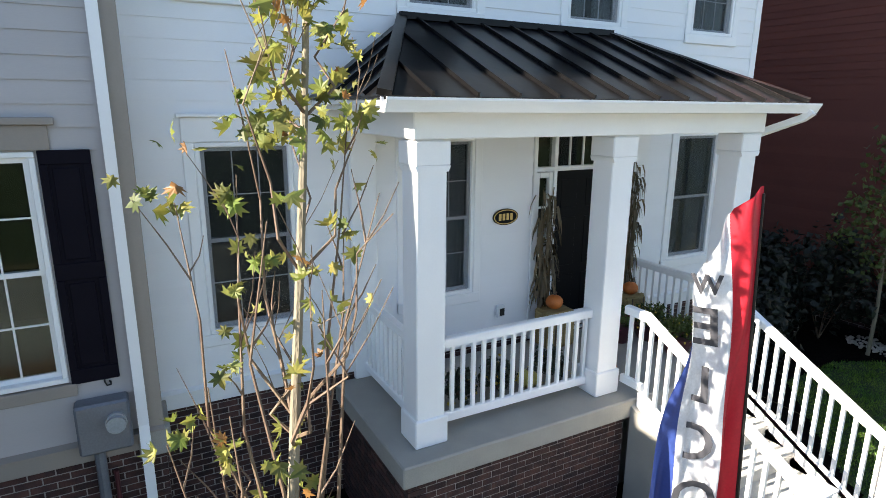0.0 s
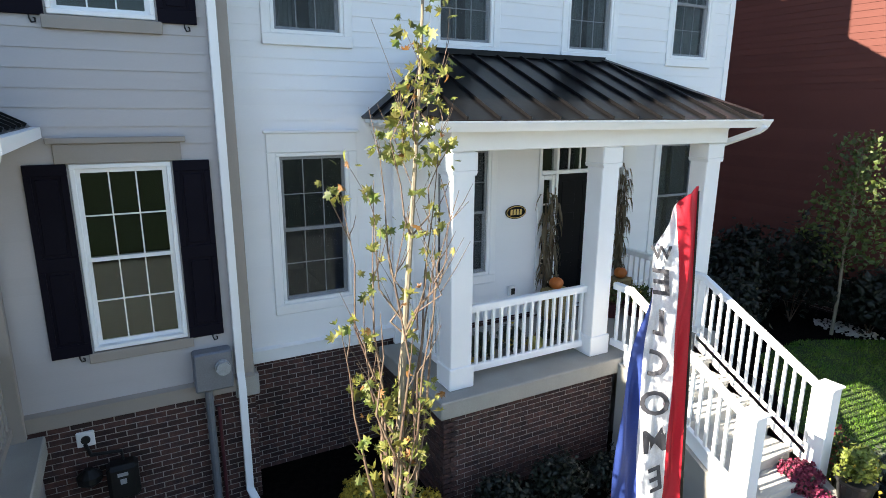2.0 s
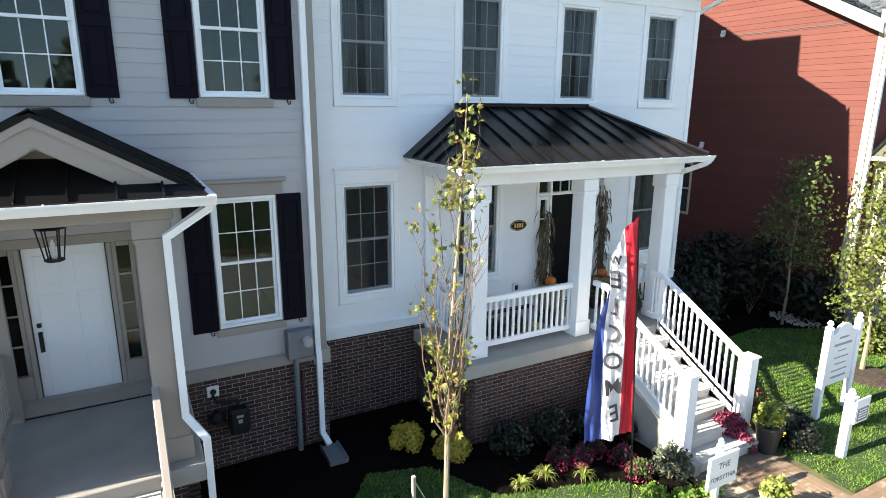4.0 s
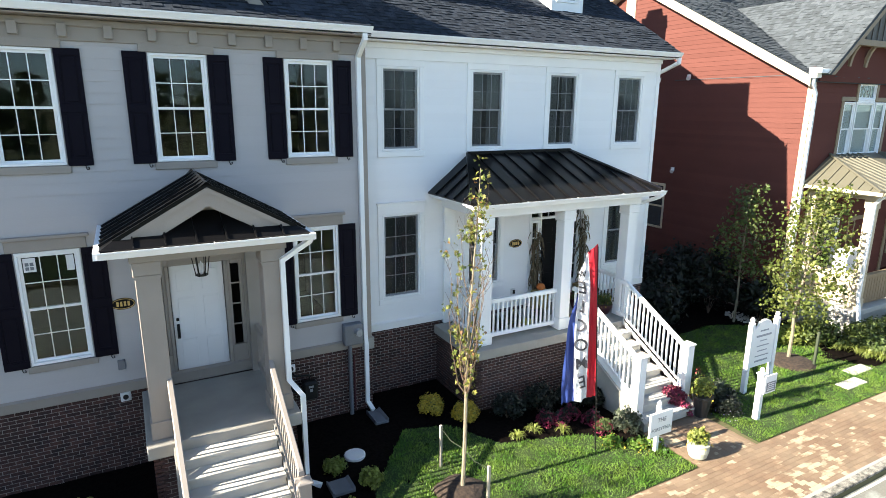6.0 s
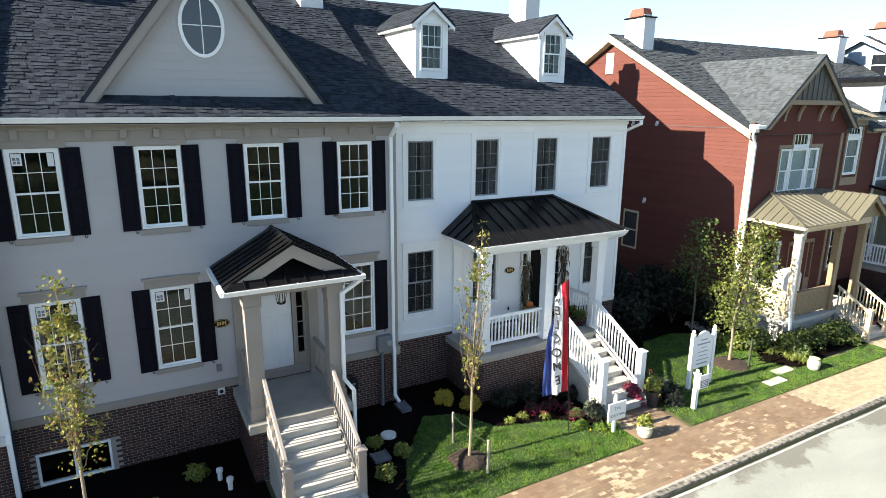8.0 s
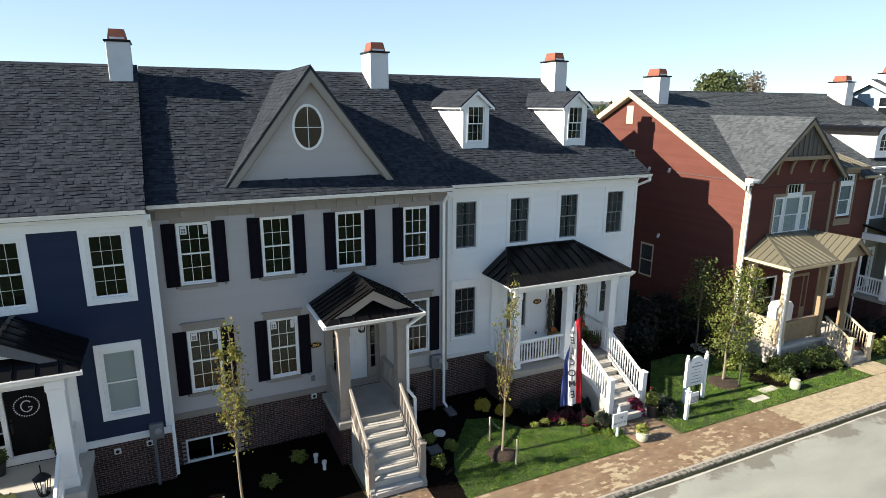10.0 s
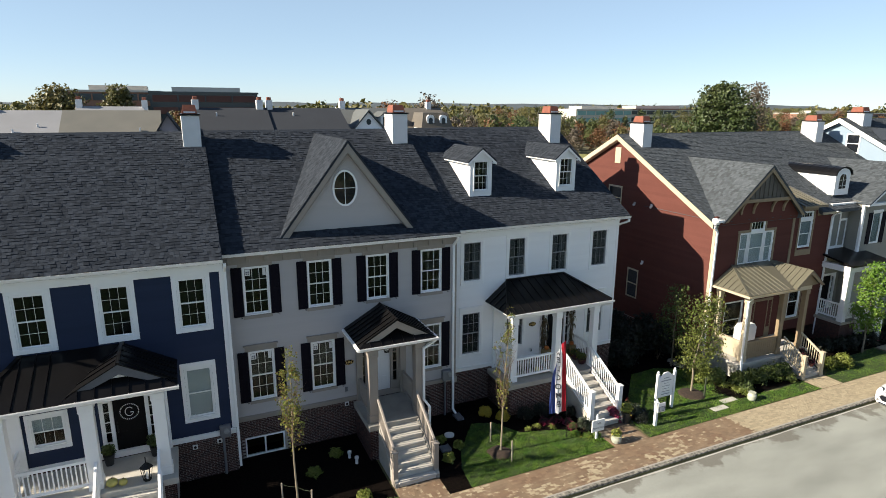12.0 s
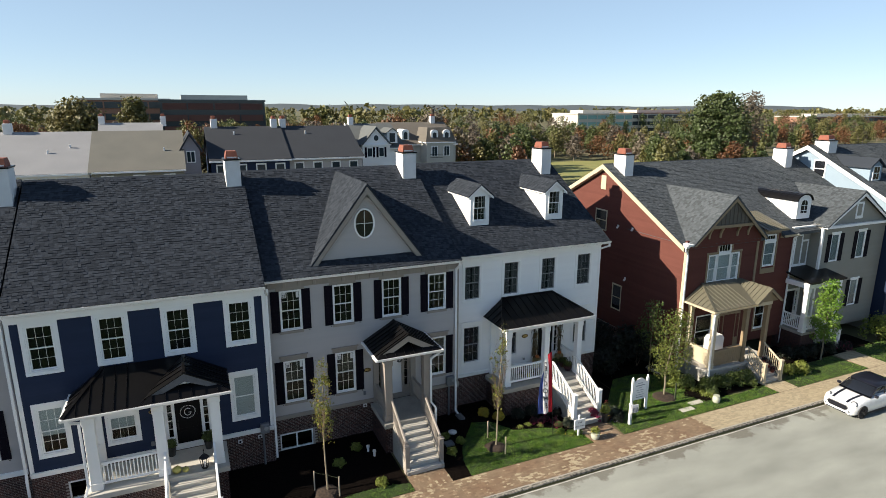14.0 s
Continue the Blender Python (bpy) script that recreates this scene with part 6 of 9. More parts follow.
gutter(rp, E0 - 0.02, 16.7, EY + 0.03, EZ - 0.01, M["cream_lit_trim"])
part("gutter", Mesh().bar([(E0 - 0.03, EY - 0.05, EZ - 0.06), (E0 - 0.03, RY - 0.03, EZ - 0.06)], 0.09, 0.10), M["cream_lit_trim"], rp)
downspout(rp, [(13.9, 2.62, 4.24), (13.88, 2.75, 4.1), (13.84, 2.84, 3.95), (13.84, 2.84, 1.2), (13.7, 2.7, 0.9), (13.6, 2.6, 0.6)])
stairs(rp, 16.72, 17.90, 2.75, RF, 5, 0.172, 0.28)
for x in (16.66, 17.96):
    railing(rp, (x, 2.8, RF), (x, 1.72, RF - 0.62), mat=M["cream_lit_trim"], rise=0.95)
    newel(rp, x, 1.62, 0.0, 1.25, 0.18, M["cream_lit_trim"])
entry_door(red, 17.3, RY, RF + 0.02, 2.95, M["tan_shaded_trim"], "brown front door", trim=M["tan_shaded_trim"])
ch = thing("porch_chair", "white covered porch chair behind the half wall", "chair")
part("seat", Mesh().cbox(14.75, 15.75, 3.25, 4.0, RF, RF + 0.55, 0.08), M["plastic_white"], ch)
part("backrest", Mesh().prism([(14.72, RF + 0.45), (15.78, RF + 0.45), (15.80, RF + 1.25), (15.62, RF + 1.45), (14.88, RF + 1.45), (14.70, RF + 1.25)], 3.72, 4.12, "y"), M["plastic_white"], ch)

# sage house beside the red one
TX0, TX1, TY = 22.25, 30.6, 4.6
sage = thing("house", "two-storey sage grey house with white trim and dark shutters", "house", "houses along the street")
w = Mesh()
tw = [(25.3, 26.1, 5.35, 7.15), (27.9, 28.7, 5.35, 7.15), (27.9, 28.7, 2.1, 3.9)]
pierced(w, 24.35, TX1, 0.8, 7.6, TY, TY + 0.15, tw)
pierced(w, TX0, 24.35, 0.8, 7.8, 5.35, 5.5, [(22.39, 24.11, 1.38, 3.5)])
w.box(TX1 - 0.15, TX1, TY, 17, 0, 7.8).box(24.35, 24.5, TY + 0.15, 5.4, 0.8, 7.8)
wall = part("wall", w, M["sage_siding"], sage)
clad(wall, M["sage_siding"], 24.35, TX1, 0.9, 7.6, TY - 0.002, tw, 0.178)
clad(wall, M["sage_siding"], TX0, 24.35, 0.9, 7.6, 5.35 - 0.002, [(22.3, 24.2, 1.3, 3.65)], 0.178)
part("room", Mesh().box(TX0, TX1, 8, 8.1, 0, 7.6).box(24.4, TX1, TY + 0.2, 8, 4.2, 4.3).box(24.4, TX1, TY + 0.2, 8, 7.5, 7.6), M["room"], sage)
for a, b, c, d in tw:
    window(sage, (a + b) / 2, c, d, b - a, TY, "", cols=1, rows=1, blind=0.98, single=True, blind_mat=M["curtain_dim"])
    part("head_trim", Mesh().cbox(a - 0.05, b + 0.05, TY - 0.05, TY, d, d + 0.12), M["white_trim"], sage)
    for s in (-1, 1):
        shutter(sage, (a + b) / 2 + s * 0.62, c, d, TY)
for cx, wd, z1 in ((22.75, 0.55, 6.7), (23.35, 0.6, 7.1), (23.95, 0.55, 6.7)):
    window(sage, cx, 5.2, z1, wd, 5.35, "plain", cols=2, rows=2, head=0.08, side=0.05)
part("arched_head", Mesh().prism([(23.35 + 0.40 * math.cos(a), 7.14 + 0.42 * math.sin(a)) for a in np.linspace(0, math.pi, 13)], 5.30, 5.345, "y"), M["white_trim"], sage)
part("fanlight", Mesh().prism([(23.35 + 0.26 * math.cos(a), 7.18 + 0.27 * math.sin(a)) for a in np.linspace(0, math.pi, 13)], 5.285, 5.299, "y"), M["dark_glass"], sage)
gable_roof(sage, TX0, TX1 + 0.3, 4.75, RZE + (4.75 - RYE) * RS, RYR, RZR, 71)
cross_gable(sage, 27.45, 3.15, 4.25, 7.72, 9.75, lambda z: RYE + (z - RZE) / RS, M["white_trim"], 81)
part("gable_wall", Mesh().prism([(24.6, 7.75), (30.3, 7.75), (27.45, 9.55)], 4.5, 4.58, "y"), M["sage_siding"], sage)
window(sage, 27.45, 8.15, 9.0, 0.55, 4.5, "plain", cols=2, rows=2, head=0.08, side=0.08)
part("corner_board", Mesh().cbox(24.33, 24.5, TY - 0.04, TY + 0.1, 0.9, 7.7), M["white_trim"], sage)
part("frieze", Mesh().cbox(24.3, TX1, TY - 0.3, TY + 0.02, 7.58, 7.74).cbox(TX0, 24.3, 5.0, 5.37, 7.58, 7.74), M["white_trim"], sage)
# round-topped dormer
dm = thing("dormer", "white round-topped dormer with an arched window", "dormer", "dormers")
cx, yf = 23.65, 5.55
arch = [(cx - 0.62, 8.1), (cx + 0.62, 8.1), (cx + 0.62, 9.2)] + [(cx + 0.62 * math.cos(a), 9.2 + 0.38 * math.sin(a)) for a in np.linspace(0.2, math.pi - 0.2, 9)] + [(cx - 0.62, 9.2)]
part("front", Mesh().prism(arch, yf, yf + 3.6, "y"), M["white_trim"], dm)
cap = [(cx + 0.72 * math.cos(a), 9.2 + 0.47 * math.sin(a)) for a in np.linspace(0, math.pi, 11)]
capi = [(cx + 0.66 * math.cos(a), 9.2 + 0.41 * math.sin(a)) for a in np.linspace(math.pi, 0, 11)]
part("dormer_roof", Mesh().prism(cap + capi, yf - 0.08, yf + 3.7, "y"), M["black_metal"], dm)
rib_o = [(cx + 0.735 * math.cos(a), 9.2 + 0.485 * math.sin(a)) for a in np.linspace(0, math.pi, 11)]
rib_i = [(cx + 0.715 * math.cos(a), 9.2 + 0.465 * math.sin(a)) for a in np.linspace(math.pi, 0, 11)]
for k in range(9):
    part("rib", Mesh().prism(rib_o + rib_i, yf - 0.07 + k * 0.42, yf - 0.04 + k * 0.42, "y"), M["black_metal"], dm)
aw = [(cx - 0.27, 8.45), (cx + 0.27, 8.45), (cx + 0.27, 9.0)] + [(cx + 0.27 * math.cos(a), 9.0 + 0.27 * math.sin(a)) for a in np.linspace(0.2, math.pi - 0.2, 7)] + [(cx - 0.27, 9.0)]
part("arched_window", Mesh().prism(aw, yf - 0.02, yf, "y"), M["dark_glass"], dm)
part("muntin", Mesh().box(cx - 0.01, cx + 0.01, yf - 0.03, yf - 0.02, 8.45, 9.25).box(cx - 0.27, cx + 0.27, yf - 0.03, yf - 0.02, 8.6, 8.62).box(cx - 0.27, cx + 0.27, yf - 0.03, yf - 0.02, 8.92, 8.94), M["white_trim"], dm)
sp = thing("porch", "white entry porch with a flat black roof and side steps", "porch", "porches")
SF = 1.5
part("floor_slab", Mesh().cbox(22.0, 23.4, 3.38, 5.33, SF - 0.16, SF), M["concrete"], sp)
# foundation coloured dark to paint the black shadow under the porch
part("foundation", Mesh().box(22.08, 23.32, 3.46, 5.33, -0.05, SF - 0.16), M["brick_stuff"], sp, "porch foundation in dark brick colour, put for the shadow below")
part("porch_roof", Mesh().prism([(3.2, 4.72), (5.33, 5.1), (5.33, 5.0), (3.2, 4.62)], 21.95, 25.2, "x"), M["black_metal"], sp)
part("beam", Mesh().cbox(22.02, 25.1, 3.38, 3.68, 4.28, 4.6), M["white_trim"], sp)
part("beam", Mesh().cbox(22.02, 22.3, 3.68, 5.33, 4.28, 4.6), M["white_trim"], sp)
part("porch_ceiling", Mesh().box(22.3, 25.0, 3.6, 4.58, 4.45, 4.49), M["white_trim"], sp)
post(sp, 22.18, 3.54, SF, 4.28, 0.27)
post(sp, 24.95, 3.54, 0.0, 4.28, 0.27)
railing(sp, (22.18, 3.7, SF), (22.18, 5.25, SF))
railing(sp, (22.34, 3.54, SF), (23.1, 3.54, SF))
railing(sp, (23.1, 3.36, SF), (25.4, 3.36, 0.28))
newel(sp, 25.5, 3.36, 0.0, 1.28, 0.18)
for i in range(7):
    part("step", Mesh().cbox(23.4 + i * 0.28 - 0.01, 23.4 + (i + 1) * 0.28 + 0.02, 3.46, 4.55, -0.05, SF - 0.17 * (i + 1)), M["concrete"], sp)
entry_door(sage, 23.25, 5.35, SF + 0.01, 3.48, M["door_black"], "black front door with white frame")

# pale blue gabled house further on
pale = thing("house", "pale blue gabled house with a white window", "house", "houses along the street")
PXG, PYR, PZR = 30.75, 10.6, 12.15
part("wall", Mesh().prism([(3.9, 8.05), (17.6, 8.05), (17.6, 8.2), (PYR, PZR - 0.25), (3.9, 8.2)], PXG, PXG + 12, "x"), M["pale_siding"], pale)
# shaded lower wall painted navy, while the sunlit gable above stays pale
part("lower_wall", Mesh().box(PXG + 0.01, PXG + 12, 3.9, 17.6, 0, 8.05), M["blue_siding"], pale, "lower wall, its shade put into a dark blue colour")
gable_roof(pale, PXG - 0.3, PXG + 12.5, 3.2, 8.25, PYR, PZR, 91)
m = Mesh()
m.prism([(3.15, 8.25), (PYR, PZR + 0.02), (18.05, 8.25), (18.05, 8.0), (PYR, PZR - 0.28), (3.15, 8.0)], PXG - 0.34, PXG - 0.28, "x")
part("rake_board", m, M["white_trim"], pale)
side_window(pale, 9.30, 10.05, 10.0, 11.1, PXG, M["white_trim"])
chimney(31.3, 32.2, 9.6, 10.7, 11.0, 12.5, "white stucco chimney with red clay pot")
pd = thing("dormer", "white gabled dormer with a black-paned window", "dormer", "dormers")
part("front", Mesh().prism([(31.28, 9.9), (32.52, 9.9), (32.52, 11.0), (31.9, 11.42), (31.28, 11.0)], 6.5, 9.1, "y"), M["pale_siding"], pd)
part("dormer_roof", Mesh().prism([(31.08, 10.95), (31.9, 11.53), (32.72, 10.95), (32.72, 10.85), (31.9, 11.43), (31.08, 10.85)], 6.35, 9.4, "y"), M["shingle"], pd)
part("casing", Mesh().cbox(31.52, 32.28, 6.455, 6.498, 10.0, 11.0), M["white_trim"], pd)
part("window", Mesh().box(31.62, 32.18, 6.44, 6.453, 10.08, 10.92), M["dark_glass"], pd)
part("muntin", Mesh().box(31.62, 32.18, 6.43, 6.438, 10.48, 10.52).box(31.89, 31.91, 6.43, 6.438, 10.08, 10.92), M["white_trim"], pd)

# ---------------------------------------------------------------- ground, pavement, road
g = Mesh()
prof = [(4000, 0.0), (0.50, 0.0), (-0.98, 0.0), (-1.05, -0.02), (-1.06, -0.16), (-8.6, -0.16), (-8.61, -0.0), (-4000, 0.0)]
xs = [-4000, -60, 60, 4000]
v = [(x, y, z - 0.03) for x in xs for y, z in prof]
k = len(prof)
g.add(v, [(i * k + j, i * k + j + 1, i * k + k + j + 1, i * k + k + j)[::-1] for i in range(3) for j in range(k - 1)])
plain("ground", g, M["ground"], "open ground of grass and soil reaching the horizon", "ground", kind="structure")
plain("road", Mesh().box(-80, 140, -8.5, -1.06, -0.30, -0.145), M["road"], "pale worn road with dusty patches", "road", kind="structure")
kb = thing("kerb", "rough grey stone kerb along the road", "kerb", kind="structure")
rng = np.random.default_rng(12)
x = -40.0
while x < 60:
    w = rng.uniform(2.0, 3.0)
    dy = rng.uniform(-0.004, 0.004)
    stone = part("kerb_stone", Mesh().cbox(x + 0.002, x + w - 0.002, -1.05 + dy, -0.86, -0.3, 0.004 + rng.uniform(-0.002, 0.002), 0.012), M["kerb"], kb)
    part("mortar_edge", Mesh().cbox(x, x + w, -0.91 + dy, -0.845, -0.02, 0.009, 0.004), M["concrete"], stone, "pale mortar edge behind the kerb")
    x += w
for x, y, r in ((15.15, -3.88, 0.19), (14.52, -1.88, 0.15)):
    uc = thing("utility_cover", "small round iron cover in the road", "cover", "utility covers")
    part("cover_ring", Mesh().lathe(x, y, [(r, -0.159), (r, -0.15), (r * 0.8, -0.15), (r * 0.8, -0.156), (0.01, -0.156)], 20), M["iron"], uc)
    part("lid", Mesh().lathe(x, y, [(r * 0.78, -0.157), (r * 0.78, -0.152), (0.01, -0.152)], 20), M["kerb"], uc)
line = []
for k in range(241):
    x = -40 + k * 0.4
    line.append((x, -1.115 + 0.03 * noise.noise(Vector((x * 0.5, 0, 4))), 0.028 + 0.02 * noise.noise(Vector((x * 0.9, 3, 0)))))
gm = Mesh().add([p for x, y, h in line for p in ((x, y - h, -0.1442), (x, y, -0.138), (x, y + h, -0.1442))], [f for k in range(240) for f in ((3 * k, 3 * k + 3, 3 * k + 4, 3 * k + 1), (3 * k + 1, 3 * k + 4, 3 * k + 5, 3 * k + 2))])
plain("grit", gm, M["concrete_light"], "pale line of washed grit along the kerb's foot", "grit", kind="stuff")
pave = thing("pavement", "brick paved footpath in warm red and tan", "pavement", kind="structure")
part("bed", Mesh().box(-40, 60, -0.86, 0.57, -0.2, 0.004).box(4.45, 6.12, 0.57, 2.2, -0.2, 0.004).box(-4.20, -2.60, 0.57, 1.7, -0.2, 0.004).box(16.6, 18.1, 0.57, 1.7, -0.2, 0.004).box(24.18, 26.0, 0.57, 2.8, -0.2, 0.004), M["sand"], pave)
PAVER = Mesh().cbox(0, 0.198, 0, 0.098, -0.03, 0.010, 0.004).data("paver", M["paver_piece"])
pv = []


def lay(x0, x1, y0, y1, singles, along_y=False):
    row = 0
    a, b = (y0, y1) if along_y else (x0, x1)
    c, d = (x0, x1) if along_y else (y0, y1)
    t = c
    while t < d - 0.05:
        s = a - (0.1 if row % 2 else 0)
        while s < b:
            lo, hi = max(s, a), min(s + 0.196, b)
            if hi - lo > 0.03:
                px, py = (t, lo) if along_y else (lo, t)
                if singles and hi - lo > 0.19:
                    ob = new("paver", PAVER)
                    ob.location = (px + 0.096, py, rng.uniform(-0.002, 0.002)) if along_y else (px, py, rng.uniform(-0.003, 0.003))
                    ob.rotation_euler = (0, 0, math.pi / 2) if along_y else (0, 0, 0)
                    ob.parent = pave
                else:
                    w, h = (0.0965, hi - lo) if along_y else (hi - lo, 0.0965)
                    z = 0.008 + rng.uniform(-0.0025, 0.0025)
                    pv.append((px, px + w, py, py + h, z))
            s += 0.2
        t += 0.1
        row += 1


lay(4.47, 6.10, 0.58, 2.12, True, True)
lay(-4.18, -2.62, 0.58, 1.65, False, True)
lay(16.62, 18.08, 0.58, 1.65, False, True)
lay(24.2, 25.98, 0.58, 2.75, False, True)
lay(-14, 34, -0.85, 0.56, False)
pv = np.array(pv)
x0, x1, y0, y1, z = pv.T
c = 0.001
vt = np.stack([np.stack(q, 1) for q in ((x0, y0, z - 0.004), (x1, y0, z - 0.004), (x1, y1, z - 0.004), (x0, y1, z - 0.004), (x0 + c, y0 + c, z), (x1 - c, y0 + c, z), (x1 - c, y1 - c, z), (x0 + c, y1 - c, z))], 1).reshape(-1, 3)
base = 8 * np.arange(len(pv))[:, None]
fc = np.concatenate([base + q for q in ([4, 5, 6, 7], [0, 1, 5, 4], [1, 2, 6, 5], [2, 3, 7, 6], [3, 0, 4, 7])])
tagged(part("pavers", arrays("pavers", vt, fc, M["paver"]), None, pave), kind="stuff")


def sheet(outline, z, step, rough, seed):
    """A slightly uneven sheet inside an outline, as a grid cut by it."""
    o = np.array(outline)
    xs, ys = np.arange(o[:, 0].min(), o[:, 0].max() + step, step), np.arange(o[:, 1].min(), o[:, 1].max() + step, step)
    m = Mesh()
    idx = {}

    def at(i, j):
        if (i, j) not in idx:
            p = Vector((xs[i], ys[j], seed))
            idx[i, j] = len(m.v)
            m.v.append((xs[i], ys[j], z + rough * (noise.noise(p * 1.3) + 0.6 * noise.noise(p * 5))))
        return idx[i, j]

    for i in range(len(xs) - 1):
        for j in range(len(ys) - 1):
            if inside(o, xs[i] + step / 2, ys[j] + step / 2):
                m.f.append((at(i, j), at(i + 1, j), at(i + 1, j + 1), at(i, j + 1)))
    return m


def inside(o, x, y):
    odd = False
    for (xa, ya), (xb, yb) in zip(o, np.roll(o, -1, 0)):
        if (ya > y) != (yb > y) and x < (xb - xa) * (y - ya) / (yb - ya) + xa:
            odd = not odd
    return odd


M["grass"] = leaf_material("grass", (0.072, 0.178, 0.014), (0.16, 0.255, 0.034), 0.4, 0.35, 2.2)
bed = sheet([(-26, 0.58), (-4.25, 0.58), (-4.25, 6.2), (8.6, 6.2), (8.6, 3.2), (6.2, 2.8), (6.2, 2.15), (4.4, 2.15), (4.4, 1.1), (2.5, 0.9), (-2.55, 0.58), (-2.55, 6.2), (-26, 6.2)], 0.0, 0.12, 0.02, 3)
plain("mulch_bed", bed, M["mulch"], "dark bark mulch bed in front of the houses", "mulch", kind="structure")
bed = sheet([(12.2, 1.4), (16.5, 1.55), (16.5, 2.8), (13.4, 4.7), (12.8, 3.0), (11.6, 2.4)], 0.03, 0.12, 0.02, 4)
plain("mulch_bed", bed, M["mulch"], "dark planting bed before the tan porch", "mulch", kind="structure")

# lawn swapped for near-black mulch here to paint the shade of the gap
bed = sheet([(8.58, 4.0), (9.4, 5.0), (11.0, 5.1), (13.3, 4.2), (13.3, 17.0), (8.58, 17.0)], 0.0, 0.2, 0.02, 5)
plain("mulch_bed", bed, M["mulch"], "dark sheet put for the shade between the white and the red house", "mulch", kind="structure")
# sheet added under the sage house's shrubs, its near-black painting the shadow
bed = sheet([(18.3, 2.5), (20, 2.35), (24.0, 2.65), (28.4, 2.8), (28.4, 4.6), (18.3, 5.3)], 0.03, 0.14, 0.02, 6)
plain("mulch_bed", bed, M["mulch"], "dark planting sheet before the sage house, put for the shadow there", "mulch", kind="structure")

LAWNS = [
    [(-1.75, 0.58), (-1.6, 1.7), (-1.1, 2.8), (0.1, 4.3), (1.0, 4.05), (1.6, 2.95), (3.3, 2.45), (3.85, 1.75), (4.42, 1.25), (4.42, 0.58)],
    [(-8.6, 0.58), (-8.4, 1.1), (-6.3, 1.35), (-4.9, 1.3), (-4.25, 1.1), (-4.25, 0.58)],
    [(6.2, 0.58), (6.3, 1.7), (7.0, 2.3), (7.4, 3.3), (8.6, 4.5), (9.4, 5.3), (11.0, 5.4), (12.9, 4.4), (12.6, 3.2), (12.0, 2.6), (11.9, 1.6), (14.5, 1.35), (16.5, 1.5), (16.6, 0.58)],
    [(18.15, 0.58), (18.2, 1.5), (20, 2.3), (23.9, 2.6), (24.2, 0.58)],
    [(26, 0.58), (26, 3.0), (34, 3.0), (34, 0.58)],
]
rng = np.random.default_rng(77)
for k, o in enumerate(LAWNS):
    plain("lawn", sheet(o, 0.012, 0.07, 0.008, k), M["lawn_soil"], "mown green lawn between beds and footpath", "lawn", kind="structure")
    o = np.array(o)
    (xa, ya), (xb, yb) = o.min(0), o.max(0)
    n = int((xb - xa) * (min(yb, 6.0) - ya) * (2300 if k == 0 else 1700 if k == 2 else 800))
    p = np.column_stack([rng.uniform(xa, xb, n), rng.uniform(ya, min(yb, 6.0), n)])
    p = p[[inside(o, *q) for q in p]]
    n = len(p)
    a = rng.uniform(0, math.tau, n)
    lean = rng.uniform(0.01, 0.05, n)
    h = rng.uniform(0.03, 0.062, n) * (1 + 0.45 * np.sin(5.1 * p[:, 0] + 2 * np.sin(3.3 * p[:, 1])) * np.sin(6.3 * p[:, 1] + 1.7 * np.sin(2.9 * p[:, 0])))
    w = rng.uniform(0.005, 0.011, n)
    side = np.column_stack([np.cos(a), np.sin(a)]) * w[:, None]
    b = rng.uniform(0, math.tau, n)
    tip = p + np.column_stack([np.cos(b), np.sin(b)]) * lean[:, None]
    v = np.stack([np.column_stack([p - side, np.full(n, 0.005)]), np.column_stack([p + side, np.full(n, 0.005)]), np.column_stack([tip, h])], 1).reshape(-1, 3)
    me = arrays("grass", v, np.arange(3 * n).reshape(-1, 3), M["grass"])
    plain("grass", me, None, "short green grass blades of the lawn", "grass", kind="stuff")


# ---------------------------------------------------------------- plants
def dome(cx, cy, z, r, h, n, seed, shell=0.5):
    rng = np.random.default_rng(seed)
    d = rng.normal(size=(n, 3))
    d /= np.linalg.norm(d, axis=1)[:, None]
    d[:, 2] = np.abs(d[:, 2]) * 1.0 - 0.12
    lump = 1 + 0.22 * np.sin(d[:, 0] * 5 + seed) * np.sin(d[:, 1] * 6 + seed * 2) + 0.12 * np.sin(d[:, 2] * 9 + seed)
    s = (shell + (1 - shell) * rng.random(n) ** 0.5) * lump
    return np.column_stack([cx + d[:, 0] * r * s, cy + d[:, 1] * r * s, z + np.maximum(0.01, d[:, 2] * h * s)])


M["flower_red"] = leaf_material("flower_red", (0.155, 0.010, 0.040), (0.20, 0.014, 0.055), 0.35, 0.2, 6)
M["flower_pink"] = leaf_material("flower_pink", (0.26, 0.02, 0.085), (0.32, 0.03, 0.11), 0.35, 0.2, 6)
M["flower_rust"] = leaf_material("flower_rust", (0.33, 0.06, 0.03), (0.25, 0.03, 0.03), 0.35, 0.2, 6)
M["flower_wine"] = leaf_material("flower_wine", (0.17, 0.018, 0.045), (0.24, 0.03, 0.07), 0.35, 0.2, 8)
M["flower_yellow"] = leaf_material("flower_yellow", (0.52, 0.36, 0.03), (0.46, 0.36, 0.05), 0.3, 0.2, 6)
M["flower_violet"] = leaf_material("flower_violet", (0.16, 0.12, 0.4), (0.5, 0.5, 0.55), 0.3, 0.2, 20)
M["leaf_lime"] = leaf_material("leaf_lime", (0.17, 0.215, 0.035), (0.23, 0.26, 0.06), 0.4, 0.4)
M["leaf_grey"] = leaf_material("leaf_grey", (0.05, 0.065, 0.04), (0.07, 0.085, 0.05), 0.35, 0.2)
SEED = [100]


def mounds(x, y, z, r, h, seed):
    """The clumps of a rounded bush."""
    rr = np.random.default_rng(seed)
    out = [(x, y, z + h * 0.5, r * 0.6, h * 0.45)]
